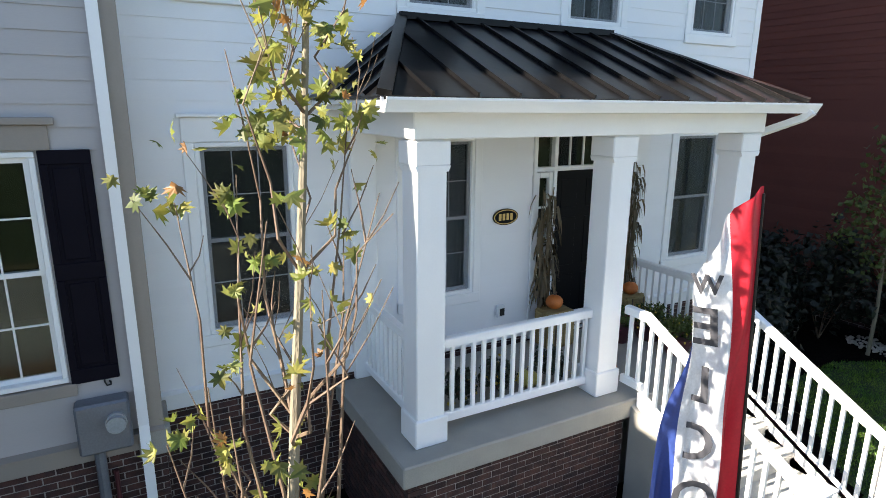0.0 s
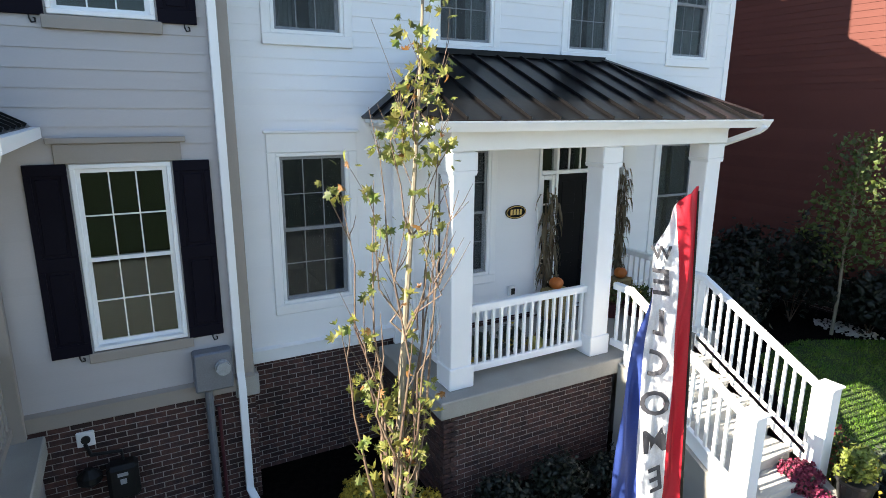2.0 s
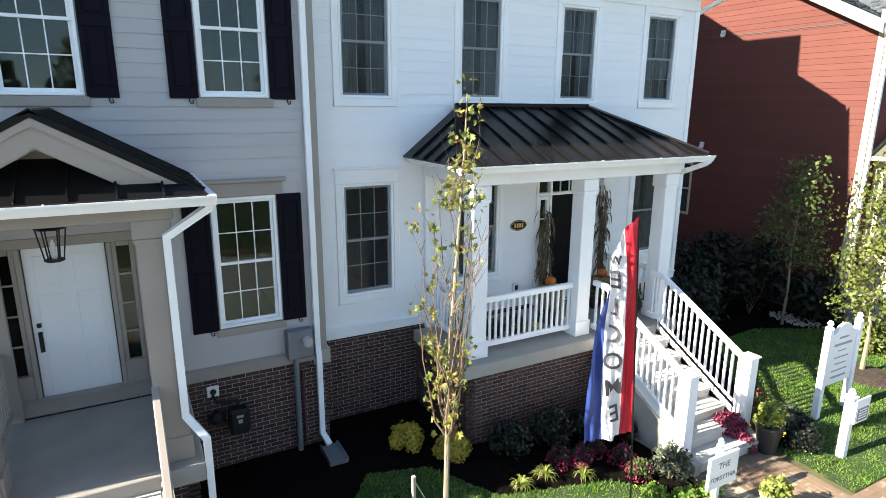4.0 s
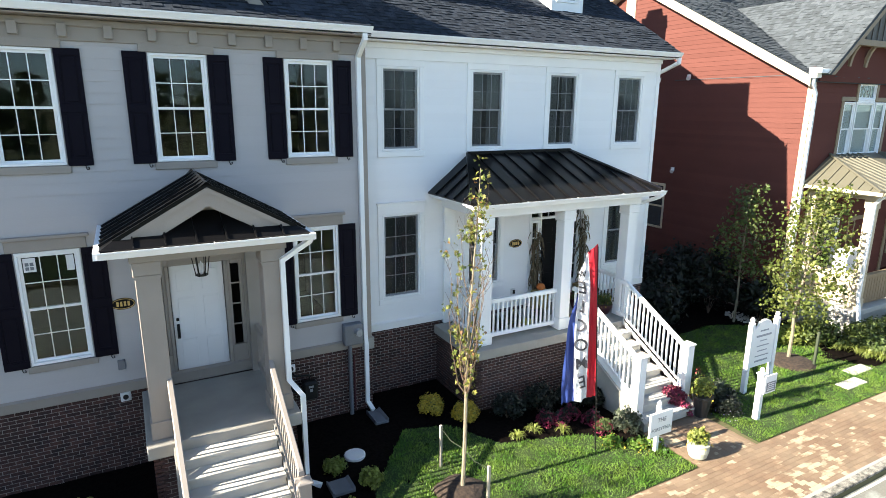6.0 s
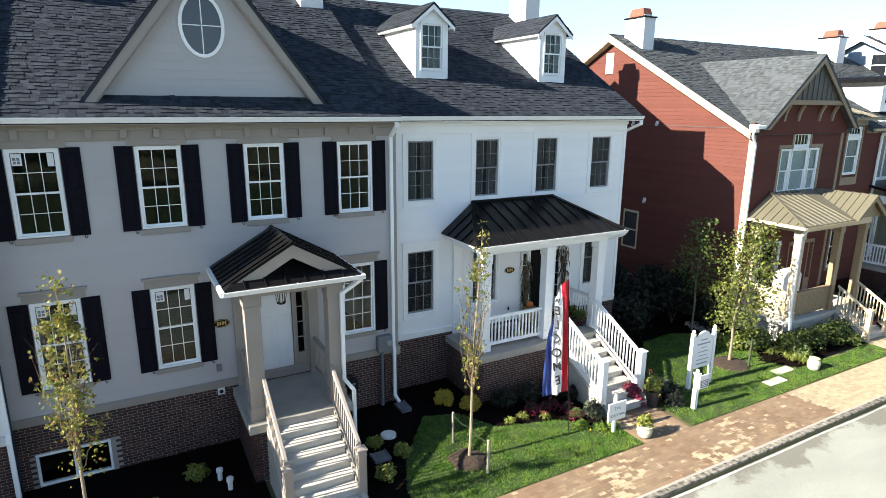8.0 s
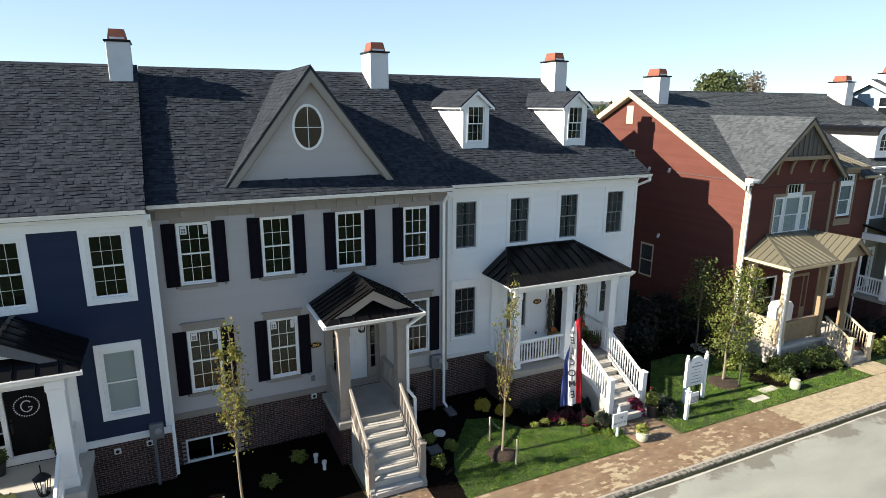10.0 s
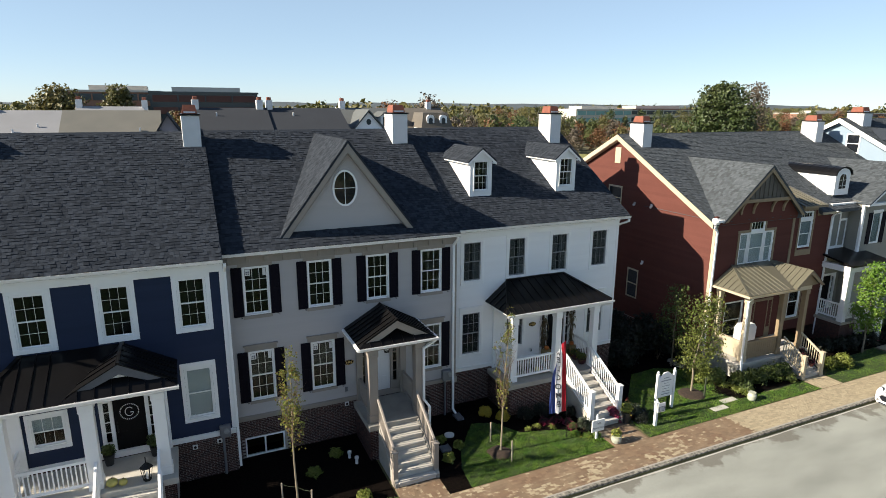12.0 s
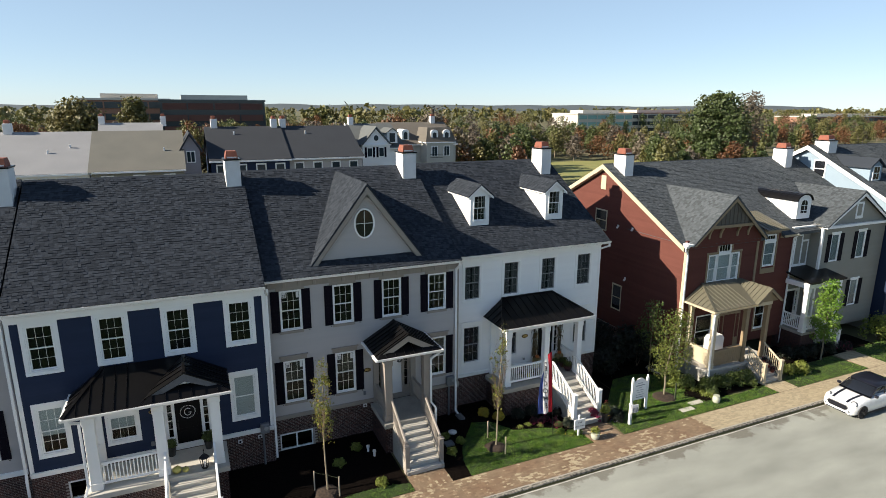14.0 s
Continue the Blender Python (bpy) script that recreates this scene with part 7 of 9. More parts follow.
    for k in range(11):
        a, f = k * 2.4, (k + 0.5) / 11
        d = r * 0.62 * math.sqrt(1 - (0.9 * f) ** 2) * rr.uniform(0.8, 1.1)
        q = r * rr.uniform(0.34, 0.46)
        out.append((x + d * math.cos(a), y + d * math.sin(a), z + h * (0.22 + 0.55 * f), q, q * min(1.0, h / r)))
    return out


def shrub(name, label, category, x, y, r, h, mat, n=420, size=0.06, flowers=None, fn=120, fsize=0.045, z=0.0, group="", parent=None, long=1.4):
    SEED[0] += 1
    s = parent or thing(name, label, category, group)
    tagged(part("foliage", clump_leaves("foliage", mounds(x, y, z, r, h, SEED[0]), n // 8, size, mat, SEED[0], long=long), None, s), kind="stuff")
    if flowers:
        me = clump_leaves("flowers", mounds(x, y, z, r * 1.05, h * 1.05, SEED[0] + 500), fn // 8, fsize, flowers, SEED[0] + 1, long=1.0) if fn > 1000 else leaves("flowers", dome(x, y, z, r * 1.04, h * 1.04, fn, SEED[0] + 500, 0.86), fsize, flowers, SEED[0] + 1, long=1.0)
        tagged(part("blossom", me, None, s), kind="stuff")
    m = Mesh()
    rr = np.random.default_rng(SEED[0])
    for k in range(5):
        a = k * 1.26
        m.tube([(x, y, z - 0.01), (x + r * 0.3 * math.cos(a), y + r * 0.3 * math.sin(a), z + h * 0.35), (x + r * 0.5 * math.cos(a), y + r * 0.5 * math.sin(a), z + h * 0.65)], [0.012, 0.009, 0.005], 5)
    tagged(part("stem_work", m, M["twig"], s), kind="stuff")
    return s


def tuft(x, y, r, h, mat, n, label, name="grass_tuft", group="striped grass tufts"):
    """A tuft of arching blades."""
    SEED[0] += 1
    rr = np.random.default_rng(SEED[0])
    m = Mesh()
    for k in range(n):
        a = rr.uniform(0, math.tau)
        d, u = Vector((math.cos(a), math.sin(a), 0)), Vector((-math.sin(a), math.cos(a), 0)) * 0.008
        q = r * rr.uniform(0.5, 1.1)
        hh = h * rr.uniform(0.6, 1.1)
        pts = [Vector((x, y, 0)) + d * q * t + Vector((0, 0, hh * (1 - (1.6 * t - 0.95) ** 2))) for t in (0.05, 0.4, 0.75, 1.0)]
        v = [p + s * u * wd for p, wd in zip(pts, (1, 1.1, 0.8, 0.1)) for s in (-1, 1)]
        m.add(v, [(0, 1, 3, 2), (2, 3, 5, 4), (4, 5, 7, 6)])
    t = thing(name, label, "grass tuft", group)
    tagged(part("foliage", m, mat, t), kind="stuff")


MAPLE = [(0, -0.46), (0.13, -0.30), (0.42, -0.44), (0.27, -0.12), (0.64, 0.02), (0.38, 0.12), (0.47, 0.38), (0.19, 0.24), (0.15, 0.42), (0.0, 0.72), (-0.15, 0.42), (-0.19, 0.24), (-0.47, 0.38), (-0.38, 0.12), (-0.64, 0.02), (-0.27, -0.12), (-0.42, -0.44), (-0.13, -0.30)]


def maple_leaves(points, size, seed):
    """Lobed leaves, each a bent fan."""
    rr = np.random.default_rng(seed)
    m = Mesh()
    for p in points:
        a = Vector(rr.normal(size=3)).normalized()
        b = a.orthogonal().normalized()
        b = (Matrix.Rotation(rr.uniform(0, math.tau), 3, a) @ b)
        c = a.cross(b)
        s = size * rr.uniform(0.55, 1.3)
        curl, fold = rr.uniform(-0.2, 0.7), rr.uniform(0.0, 0.8)
        p = Vector(p)
        v = [p] + [p + (b * x + c * y - a * (curl * (x * x + y * y) + fold * abs(x))) * s for x, y in MAPLE]
        n = len(MAPLE)
        m.add(v, [(0, i + 1, (i + 1) % n + 1) for i in range(n)])
    return m


def young_tree(label, base, height, seed, fork, spread, bands, leaf=0.085, branches=18, lean=(0.0, 0.0), mats=None, trunk=0.035, stakes=((-0.42, 0.32), (0.40, -0.42)), whorls=()):
    """A slim street tree: a tapered trunk, steep branches with twigs, leaves in bands (z0, z1, count, reach)."""
    rr = np.random.default_rng(seed)
    t = thing("young_tree", label, "tree", "young street trees")
    x, y = base
    line = []
    for k in range(14):
        s = k / 13
        line.append(Vector((x + lean[0] * s + 0.03 * math.sin(s * 7 + seed), y + lean[1] * s + 0.03 * math.cos(s * 6 + seed), height * 0.97 * s)))
    at = lambda z: line[0].lerp(line[-1], 0) if z <= 0 else next((a.lerp(b, (z - a.z) / (b.z - a.z)) for a, b in zip(line, line[1:]) if a.z <= z <= b.z), line[-1])
    part("trunk", Mesh().tube(line, [trunk * (1 - 0.82 * (k / 13)) for k in range(14)], 8), M["bark"], t)
    tips, ends, m = [], [], Mesh()
    for k in range(branches):
        z = fork[0] + (fork[1] - fork[0]) * (k / branches) ** 1.1 + rr.uniform(-0.06, 0.06)
        z = whorls[k % len(whorls)] + rr.uniform(-0.07, 0.07) if whorls else z
        a = k * 2.4 + rr.uniform(-0.4, 0.4)
        out = spread * rr.uniform(0.55, 1.1)
        up = rr.uniform(0.45, 1.35) * (height - z) * 0.5
        p0 = at(z)
        pts = [p0]
        for s in (0.15, 0.35, 0.6, 0.8, 1.0):
            wig = Vector((rr.normal() * 0.036, rr.normal() * 0.036, rr.normal() * 0.02))
            pts.append(p0 + Vector((math.cos(a), math.sin(a), 0)) * out * (s ** (0.6 if whorls else 0.8)) + Vector((0, 0, up * s)) + wig)
        r0 = max(0.0065, trunk * 0.5 * (1 - z / height))
        m.tube(pts, [r0, r0 * 0.9, r0 * 0.7, r0 * 0.5, r0 * 0.35, 0.002], 5)
        tips += pts[1:]
        ends.append(pts[-1])
        for q in range(3):
            i = rr.integers(1, 5)
            p = pts[i].lerp(pts[i + 1], rr.random())
            a2 = a + rr.normal() * 1.1
            l = rr.uniform(0.12, 0.34)
            e = p + Vector((math.cos(a2) * l * 0.55, math.sin(a2) * l * 0.55, l))
            m.tube([p, p.lerp(e, 0.5) + Vector((0.01, 0.01, -0.01)), e], [r0 * 0.35, r0 * 0.25, 0.0015], 4)
            tips += [p.lerp(e, 0.6), e]
            ends.append(e)
    part("branch_work", m, M["twig"], t)
    pts = []
    tips = [q for q in tips]
    for z0, z1, count, reach in bands:
        near = [q for q in tips if z0 <= q.z <= z1]
        for _ in range(count):
            if near and rr.random() < 0.75:
                q = near[rr.integers(len(near))]
                c = at(q.z)
                pts.append(tuple(c + (q - c) * min(1.0, reach / max(0.05, (q - c).xy.length)) + Vector(rr.normal(size=3) * 0.05)))
            else:
                z = rr.uniform(z0, z1)
                c = at(z)
                a, d = rr.uniform(0, math.tau), reach * rr.random() ** 0.7
                pts.append((c.x + d * math.cos(a), c.y + d * math.sin(a), z))
    for e in ends:
        if rr.random() < 0.3:
            pts += [tuple(e + Vector(rr.normal(size=3) * 0.032)) for _ in range(rr.integers(2, 7))]
    mats = mats or (M["leaf_young"], M["leaf_brown"])
    cut = int(len(pts) * 0.93)
    rr.shuffle(pts)
    part("leaves", maple_leaves(pts[:cut], leaf, seed), mats[0], t)
    part("dry_leaves", maple_leaves(pts[cut:], leaf * 0.9, seed + 1), mats[1], t, "curled brown leaves")
    # root mound and stakes
    mm = Mesh()
    rings = []
    for r, h in ((0.5, 0.0), (0.4, 0.07), (0.24, 0.12), (0.08, 0.14)):
        rings.append([(x + r * (1 + 0.08 * math.sin(5 * b + seed)) * math.cos(b), y + r * (1 + 0.08 * math.sin(5 * b + seed)) * math.sin(b), h) for b in np.linspace(0, math.tau, 20, endpoint=False)])
    n = 20
    mm.add([p for r in rings for p in r], [(i * n + k, i * n + (k + 1) % n, i * n + n + (k + 1) % n, i * n + n + k) for i in range(3) for k in range(n)] + [tuple(3 * n + k for k in range(n))])
    plain("mulch_mound", mm, M["mound"], "round brown mulch mound at the tree's foot", "mulch", "mulch mounds")
    for dx, dy in stakes:
        s = thing("tree_stake", "weathered wooden tree stake with a tie wire", "stake", "tree stakes")
        part("stake", Mesh().cbox(x + dx - 0.025, x + dx + 0.025, y + dy - 0.025, y + dy + 0.025, -0.05, 0.86), M["wood_grey"], s)
        p = at(0.82)
        part("wire", Mesh().tube([(x + dx, y + dy, 0.8), (x + dx * 0.5, y + dy * 0.5, 0.77), (p.x, p.y, 0.82)], 0.006, 4), M["leaf_grey"], s)
    return t


M["mound"] = material("mound_mulch", (0.055, 0.036, 0.024), 0.95, other=(0.018, 0.012, 0.009), contrast=0.25, speck=0.35, scale=16, fine=120, bump=1.0, bump_scale=50)
young_tree("slim young tree with yellow-green leaves and bare twigs", (0.15, 2.03), 5.75, 8, (1.75, 4.5), 0.36, [(4.4, 5.75, 180, 0.16), (3.2, 4.3, 30, 0.25), (1.75, 3.0, 210, 0.24)], 0.066, 27, (0.31, 0.10), trunk=0.041, stakes=((0.04, 0.81), (0.14, -0.65)), whorls=(1.78, 3.32, 1.85, 3.92, 2.05, 3.36, 1.8, 4.5, 2.5))
young_tree("slim young tree with yellow-green leaves and bare twigs", (-7.45, 1.9), 5.65, 21, (2.2, 4.2), 0.42, [(4.7, 5.7, 330, 0.26), (4.0, 4.7, 120, 0.24), (2.1, 4.0, 600, 0.42)], 0.062, 24, trunk=0.04)


def leafy_tree(label, x, y, z0, z1, r, seed, mat, n, leaf, trunk=0.05, name="tree", group="", lean=0.0):
    """A tree with a tapered trunk, limbs and a crown of uneven clumps of leaves."""
    rr = np.random.default_rng(seed)
    t = thing(name, label, "tree", group)
    part("trunk", Mesh().tube([(x, y, -0.02), (x + 0.02, y, z0 * 0.6), (x - 0.02, y + 0.02, z0 + 0.2), (x + lean * 0.5, y, (z0 + z1) / 2), (x + lean, y, z1 - 0.2)], [trunk, trunk * 0.85, trunk * 0.7, trunk * 0.45, 0.006], 8), M["bark"], t)
    m, pts = Mesh(), []
    clumps = 24
    for k in range(clumps):
        f = (k + 0.5) / clumps
        z = z0 + (z1 - z0) * f
        wide = r * (math.sin(math.pi * min(1, 0.18 + 0.8 * f)) ** 0.8) * rr.uniform(0.55, 1.0)
        a = k * 2.4 + rr.uniform(-0.3, 0.3)
        mid = x + lean * f
        c = Vector((mid + wide * 0.62 * math.cos(a), y + wide * 0.62 * math.sin(a), z))
        m.tube([(mid, y, z - 0.25 * r), tuple(Vector((mid, y, z - 0.1 * r)).lerp(c, 0.5)), tuple(c)], [trunk * 0.3, trunk * 0.2, trunk * 0.08], 5)
        q = r * rr.uniform(0.30, 0.46)
        pts.append((c.x, c.y, c.z, q, q * 0.8))
    part("limb_work", m, M["twig"], t)
    part("crown", clump_leaves("crown", pts, n // clumps, leaf, mat, seed), None, t)
    return t


leafy_tree("small street tree with thinning olive leaves", 10.6, 2.72, 1.25, 4.5, 1.3, 5, M["leaf_olive"], 3700, 0.075, 0.05, "young_tree", "young street trees", 0.6)
leafy_tree("loose green shrub tree by the red wall", 11.95, 5.3, 1.6, 4.15, 1.0, 6, M["leaf_green"], 1300, 0.085, 0.04)
leafy_tree("bright green young tree on the lawn", 22.75, 2.5, 1.3, 4.9, 1.0, 7, M["leaf_bright"], 3000, 0.10, 0.05, "young_tree", "young street trees")
# gap shrubs carry the shade between the houses in their leaf colour
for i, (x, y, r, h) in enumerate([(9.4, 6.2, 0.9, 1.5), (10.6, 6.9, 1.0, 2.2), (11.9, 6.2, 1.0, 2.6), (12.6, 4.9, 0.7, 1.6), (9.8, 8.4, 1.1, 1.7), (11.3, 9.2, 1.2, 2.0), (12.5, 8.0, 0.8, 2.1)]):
    shrub("shrub", "shrub in the gap between houses, shade put into its dark leaves", "shrub", x, y, r, h, M["leaf_dark"], 1100, 0.1, group="dark shrubs")
for i, (x, y, r, h) in enumerate([(13.2, 2.3, 0.55, 0.8), (14.2, 2.25, 0.6, 0.75), (15.2, 2.2, 0.6, 0.8), (16.0, 2.2, 0.5, 0.75), (13.0, 1.75, 0.4, 0.5), (15.9, 1.75, 0.35, 0.45), (12.3, 2.9, 0.6, 0.9)]):
    shrub("shrub", "dark green foundation shrub before the tan porch", "shrub", x, y, r, h, M["leaf_green"], 700, 0.075, group="foundation shrubs")
for x, y, r, h in ((12.2, 3.3, 0.6, 0.62), (11.7, 3.5, 0.45, 0.5)):
    shrub("shrub", "lime green low shrub at the bed's edge", "shrub", x, y, r, h, M["leaf_lime"], 700, 0.07, group="lime shrubs")
for x, y in ((12.45, 2.4), (12.6, 2.05), (12.5, 1.75), (12.65, 1.48), (12.85, 1.75)):
    tuft(x, y, 0.32, 0.3, M["leaf_lime"], 60, "pale striped grass tuft at the lawn's edge")
for x, y, r, h in ((19.1, 1.98, 0.40, 0.62), (19.88, 1.75, 0.52, 0.74)):
    shrub("shrub", "rounded lime green shrub by the tan steps", "shrub", x, y, r, h, M["leaf_lime"], 900, 0.07, group="bright shrubs")
for x, y, r, h in ((29.3, 3.1, 1.1, 1.95), (30.9, 2.9, 0.8, 1.3)):
    shrub("shrub", "rounded yellowing shrub before the sage house", "shrub", x, y, r, h, M["leaf_lime"], 900, 0.1, group="yellowing shrubs")
# shrubs added where dark shadow lies, which is painted into their leaves
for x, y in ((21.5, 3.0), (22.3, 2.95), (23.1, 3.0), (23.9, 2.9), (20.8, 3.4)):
    shrub("shrub", "shrub before the white porch foundation, shadow put into its dark leaves", "shrub", x, y, 0.5, 0.95, M["leaf_dark"], 700, 0.08, group="dark shrubs")
shrub("flower_bed", "dark red flowers beside the white porch steps", "flowers", 25.75, 3.1, 0.6, 0.5, M["leaf_dark"], 300, 0.08, M["flower_red"], 160, 0.07)
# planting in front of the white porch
# leaf colour darkened for the shade along the porch foundation
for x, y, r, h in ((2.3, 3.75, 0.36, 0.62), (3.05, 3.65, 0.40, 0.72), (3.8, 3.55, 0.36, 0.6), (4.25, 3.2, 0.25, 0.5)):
    shrub("shrub", "green shrub against the porch foundation, leaves darkened for the shade there", "shrub", x, y, r, h, M["leaf_dark"], 900, 0.045, M["flower_violet"] if x > 4 else None, 30, 0.03, group="foundation shrubs")
for x, y in ((0.96, 4.70), (1.45, 4.08)):
    shrub("mum_plant", "yellow flowering mum in the shaded bed", "flowers", x, y, 0.30, 0.38, M["leaf_green"], 200, 0.045, M["flower_yellow"], 3200, 0.036, group="yellow mums")
for x, y in ((2.9, 3.2), (3.2, 3.05), (3.54, 3.17), (3.8, 2.75)):
    shrub("mum_plant", "dark red mum in the mulch bed", "flowers", x, y, 0.20, 0.28, M["leaf_dark"], 260, 0.04, M["flower_red"], 500, 0.038, group="red mums")
for x, y in ((1.95, 2.9), (2.41, 2.95), (2.92, 2.68)):
    tuft(x, y, 0.22, 0.2, M["leaf_lime"], 46, "pale striped grass tuft in the mulch bed")
shrub("mum_plant", "bright red mum at the corner of the bed", "flowers", 3.75, 2.35, 0.2, 0.3, M["leaf_green"], 260, 0.04, M["flower_red"], 220, 0.035, group="red mums")
shrub("shrub", "grey-green bushy shrub by the steps", "shrub", 4.1, 2.1, 0.33, 0.6, M["leaf_grey"], 700, 0.045)
for x, y in ((3.55, 1.9), (3.9, 1.6), (4.25, 1.5)):
    shrub("pansies", "yellow and violet pansies at the bed's edge", "flowers", x, y, 0.22, 0.2, M["leaf_bright"], 220, 0.045, M["flower_yellow"] if x < 4 else M["flower_violet"], 40, 0.035, group="pansies")
shrub("mum_plant", "large dark red mum on the bottom step", "flowers", 5.70, 2.30, 0.26, 0.38, M["leaf_dark"], 300, 0.04, M["flower_wine"], 5200, 0.034, z=0.17, group="red mums")
shrub("mum_plant", "magenta mum at the foot of the steps", "flowers", 5.78, 2.02, 0.17, 0.24, M["leaf_green"], 160, 0.035, M["flower_pink"], 1600, 0.026, z=0.02, group="red mums")
shrub("mum_plant", "tall rust red mum beside the steps", "flowers", 6.50, 2.28, 0.28, 0.82, M["leaf_green"], 420, 0.045, M["flower_rust"], 420, 0.036, group="red mums")
shrub("shrub", "grey-green bushy shrub beside the black planter", "shrub", 6.62, 1.98, 0.34, 0.74, M["leaf_grey"], 900, 0.045, group="dark flowering shrubs")
for x, y in ((6.62, 1.62), (6.95, 1.92)):
    shrub("shrub", "dark flowering shrub with white specks by the steps", "shrub", x, y, 0.32, 0.45, M["leaf_dark"], 620, 0.045, M["flower_violet"], 46, 0.03, group="dark flowering shrubs")
for x, y, r in ((-1.15, 2.95, 0.26), (-1.85, 2.3, 0.27), (-1.6, 3.6, 0.22), (-5.35, 1.45, 0.3), (-6.6, 3.4, 0.3), (-5.6, 4.3, 0.28)):
    shrub("shrub", "small yellow-green shrub in the mulch", "shrub", x, y, r, r * 1.2, M["leaf_lime"], 420, 0.05, group="small yellow-green shrubs")


def pot(label, x, y, outline, mat, z=0.0, name="planter"):
    p = thing(name, label, "planter", "planters")
    part("pot", Mesh().lathe(x, y, [(r, z + h) for r, h in outline], 20), mat, p, smooth=False)
    return p


M["pot_pale"] = material("pale_glaze", (0.42, 0.44, 0.36), 0.45, other=(0.36, 0.38, 0.3), scale=4, bump=0.05)
M["pot_black"] = material("black_plastic", (0.025, 0.025, 0.025), 0.5, bump=0.05)
p = pot("pale glazed planter with yellow pansies on the footpath", 4.68, 0.82, [(0.11, 0.0), (0.17, 0.06), (0.20, 0.18), (0.19, 0.28), (0.205, 0.30), (0.205, 0.33), (0.18, 0.33)], M["pot_pale"])
shrub("", "", "", 4.68, 0.82, 0.22, 0.32, M["leaf_lime"], 320, 0.05, M["flower_yellow"], 60, 0.04, z=0.30, parent=p)
p = pot("tall black tapered planter with yellow-green plants", 6.08, 1.86, [(0.13, 0.0), (0.2, 0.44), (0.22, 0.46), (0.22, 0.5), (0.19, 0.5)], M["pot_black"])
shrub("", "", "", 6.06, 1.86, 0.25, 0.48, M["leaf_lime"], 520, 0.05, M["flower_yellow"], 50, 0.04, z=0.46, parent=p)
pot("pale stone urn on the lawn's edge", 12.6, 1.13, [(0.13, 0.0), (0.18, 0.08), (0.19, 0.25), (0.15, 0.36), (0.16, 0.4), (0.12, 0.4)], M["pot_pale"], name="stone_urn")
for x, y in ((11.62, 1.53), (10.65, 1.17)):
    plain("stepping_stone", Mesh().cbox(x - 0.42, x + 0.42, y - 0.16, y + 0.16, -0.03, 0.035, 0.015), M["concrete_light"], "flat grey stepping stone in the lawn", "stepping stone", "stepping stones")
rr = np.random.default_rng(9)
gm = Mesh()
for k in range(230):
    a, d = rr.uniform(0, math.tau), rr.random() ** 0.7
    x, y, s = 12.48 + 0.42 * d * math.cos(a), 5.3 + 0.72 * d * math.sin(a), rr.uniform(0.02, 0.05)
    gm.lathe(x, y, [(s * 0.6, 0.02), (s, 0.03 + s * 0.3), (s * 0.4, 0.03 + s * 0.7)], 5)
plain("pebbles", gm, M["concrete_light"], "patch of pale pebbles in the shaded bed", "pebbles", kind="stuff")
mm = Mesh().lathe(10.55, 2.62, [(0.62, 0.0), (0.52, 0.07), (0.3, 0.11), (0.05, 0.12)], 24)
plain("mulch_mound", mm, M["mound"], "round brown mulch mound at the tree's foot", "mulch", "mulch mounds")
s = thing("tree_stake", "dark metal tree stake in the lawn", "stake", "tree stakes")
part("stake", Mesh().cbox(10.82, 10.88, 2.16, 2.22, 0, 0.95), M["leaf_grey"], s)

# ---------------------------------------------------------------- signs and flag


def letters(text, size, where, turn, mat, name, parent, flip=False, weight=0.0):
    """Flat letters of the built-in font as a mesh, 3 mm thick."""
    cu = bpy.data.curves.new(name, "FONT")
    cu.body, cu.size, cu.align_x, cu.extrude, cu.resolution_u = text, size, "CENTER", 0.0015, 3
    cu.offset = weight
    ob = bpy.data.objects.new(name, cu)
    scene.collection.objects.link(ob)
    bpy.context.view_layer.update()
    me = bpy.data.meshes.new_from_object(ob.evaluated_get(bpy.context.evaluated_depsgraph_get()))
    bpy.data.objects.remove(ob)
    bpy.data.curves.remove(cu)
    me.materials.clear()
    me.materials.append(mat)
    o = new(name, me)
    o.matrix_world = Matrix.Translation(where) @ turn @ (Matrix.Scale(-1, 4, (1, 0, 0)) if flip else Matrix.Identity(4))
    o.parent = parent
    return o


UPRIGHT = Matrix.Rotation(math.pi / 2, 4, "X")
M["ink"] = material("ink", (0.05, 0.05, 0.06), 0.6, bump=0)
M["ink_pale"] = material("ink_pale", (0.36, 0.37, 0.40), 0.6, bump=0)
M["ink_grey"] = material("ink_grey", (0.22, 0.23, 0.25), 0.6, bump=0)
sg = thing("name_sign", "small white wooden sign on a post by the lawn", "sign")
part("post", Mesh().cbox(4.10, 4.18, 1.32, 1.40, 0.0, 0.98).lathe(4.14, 1.36, [(0.03, 0.98), (0.045, 1.02), (0.02, 1.07)], 10), M["white_trim"], sg)
part("board", Mesh().cbox(3.84, 4.44, 1.27, 1.315, 0.38, 0.88), M["white_trim"], sg)
letters("THE", 0.13, (4.14, 1.266, 0.68), UPRIGHT, M["ink_grey"], "lettering", sg)
letters("FORSYTHIA", 0.1, (4.14, 1.266, 0.50), UPRIGHT, M["ink_grey"], "lettering", sg)
sg = thing("notice_sign", "tall white notice sign with arched top and ball finials", "sign")
for x in (7.87, 8.80):
    part("post", Mesh().cbox(x - 0.055, x + 0.055, 2.05, 2.16, 0.0, 1.72), M["white_trim"], sg)
    part("finial", Mesh().lathe(x, 2.105, [(0.07, 1.72), (0.07, 1.75), (0.03, 1.77), (0.055, 1.82), (0.03, 1.87), (0.005, 1.88)], 12), M["white_trim"], sg)
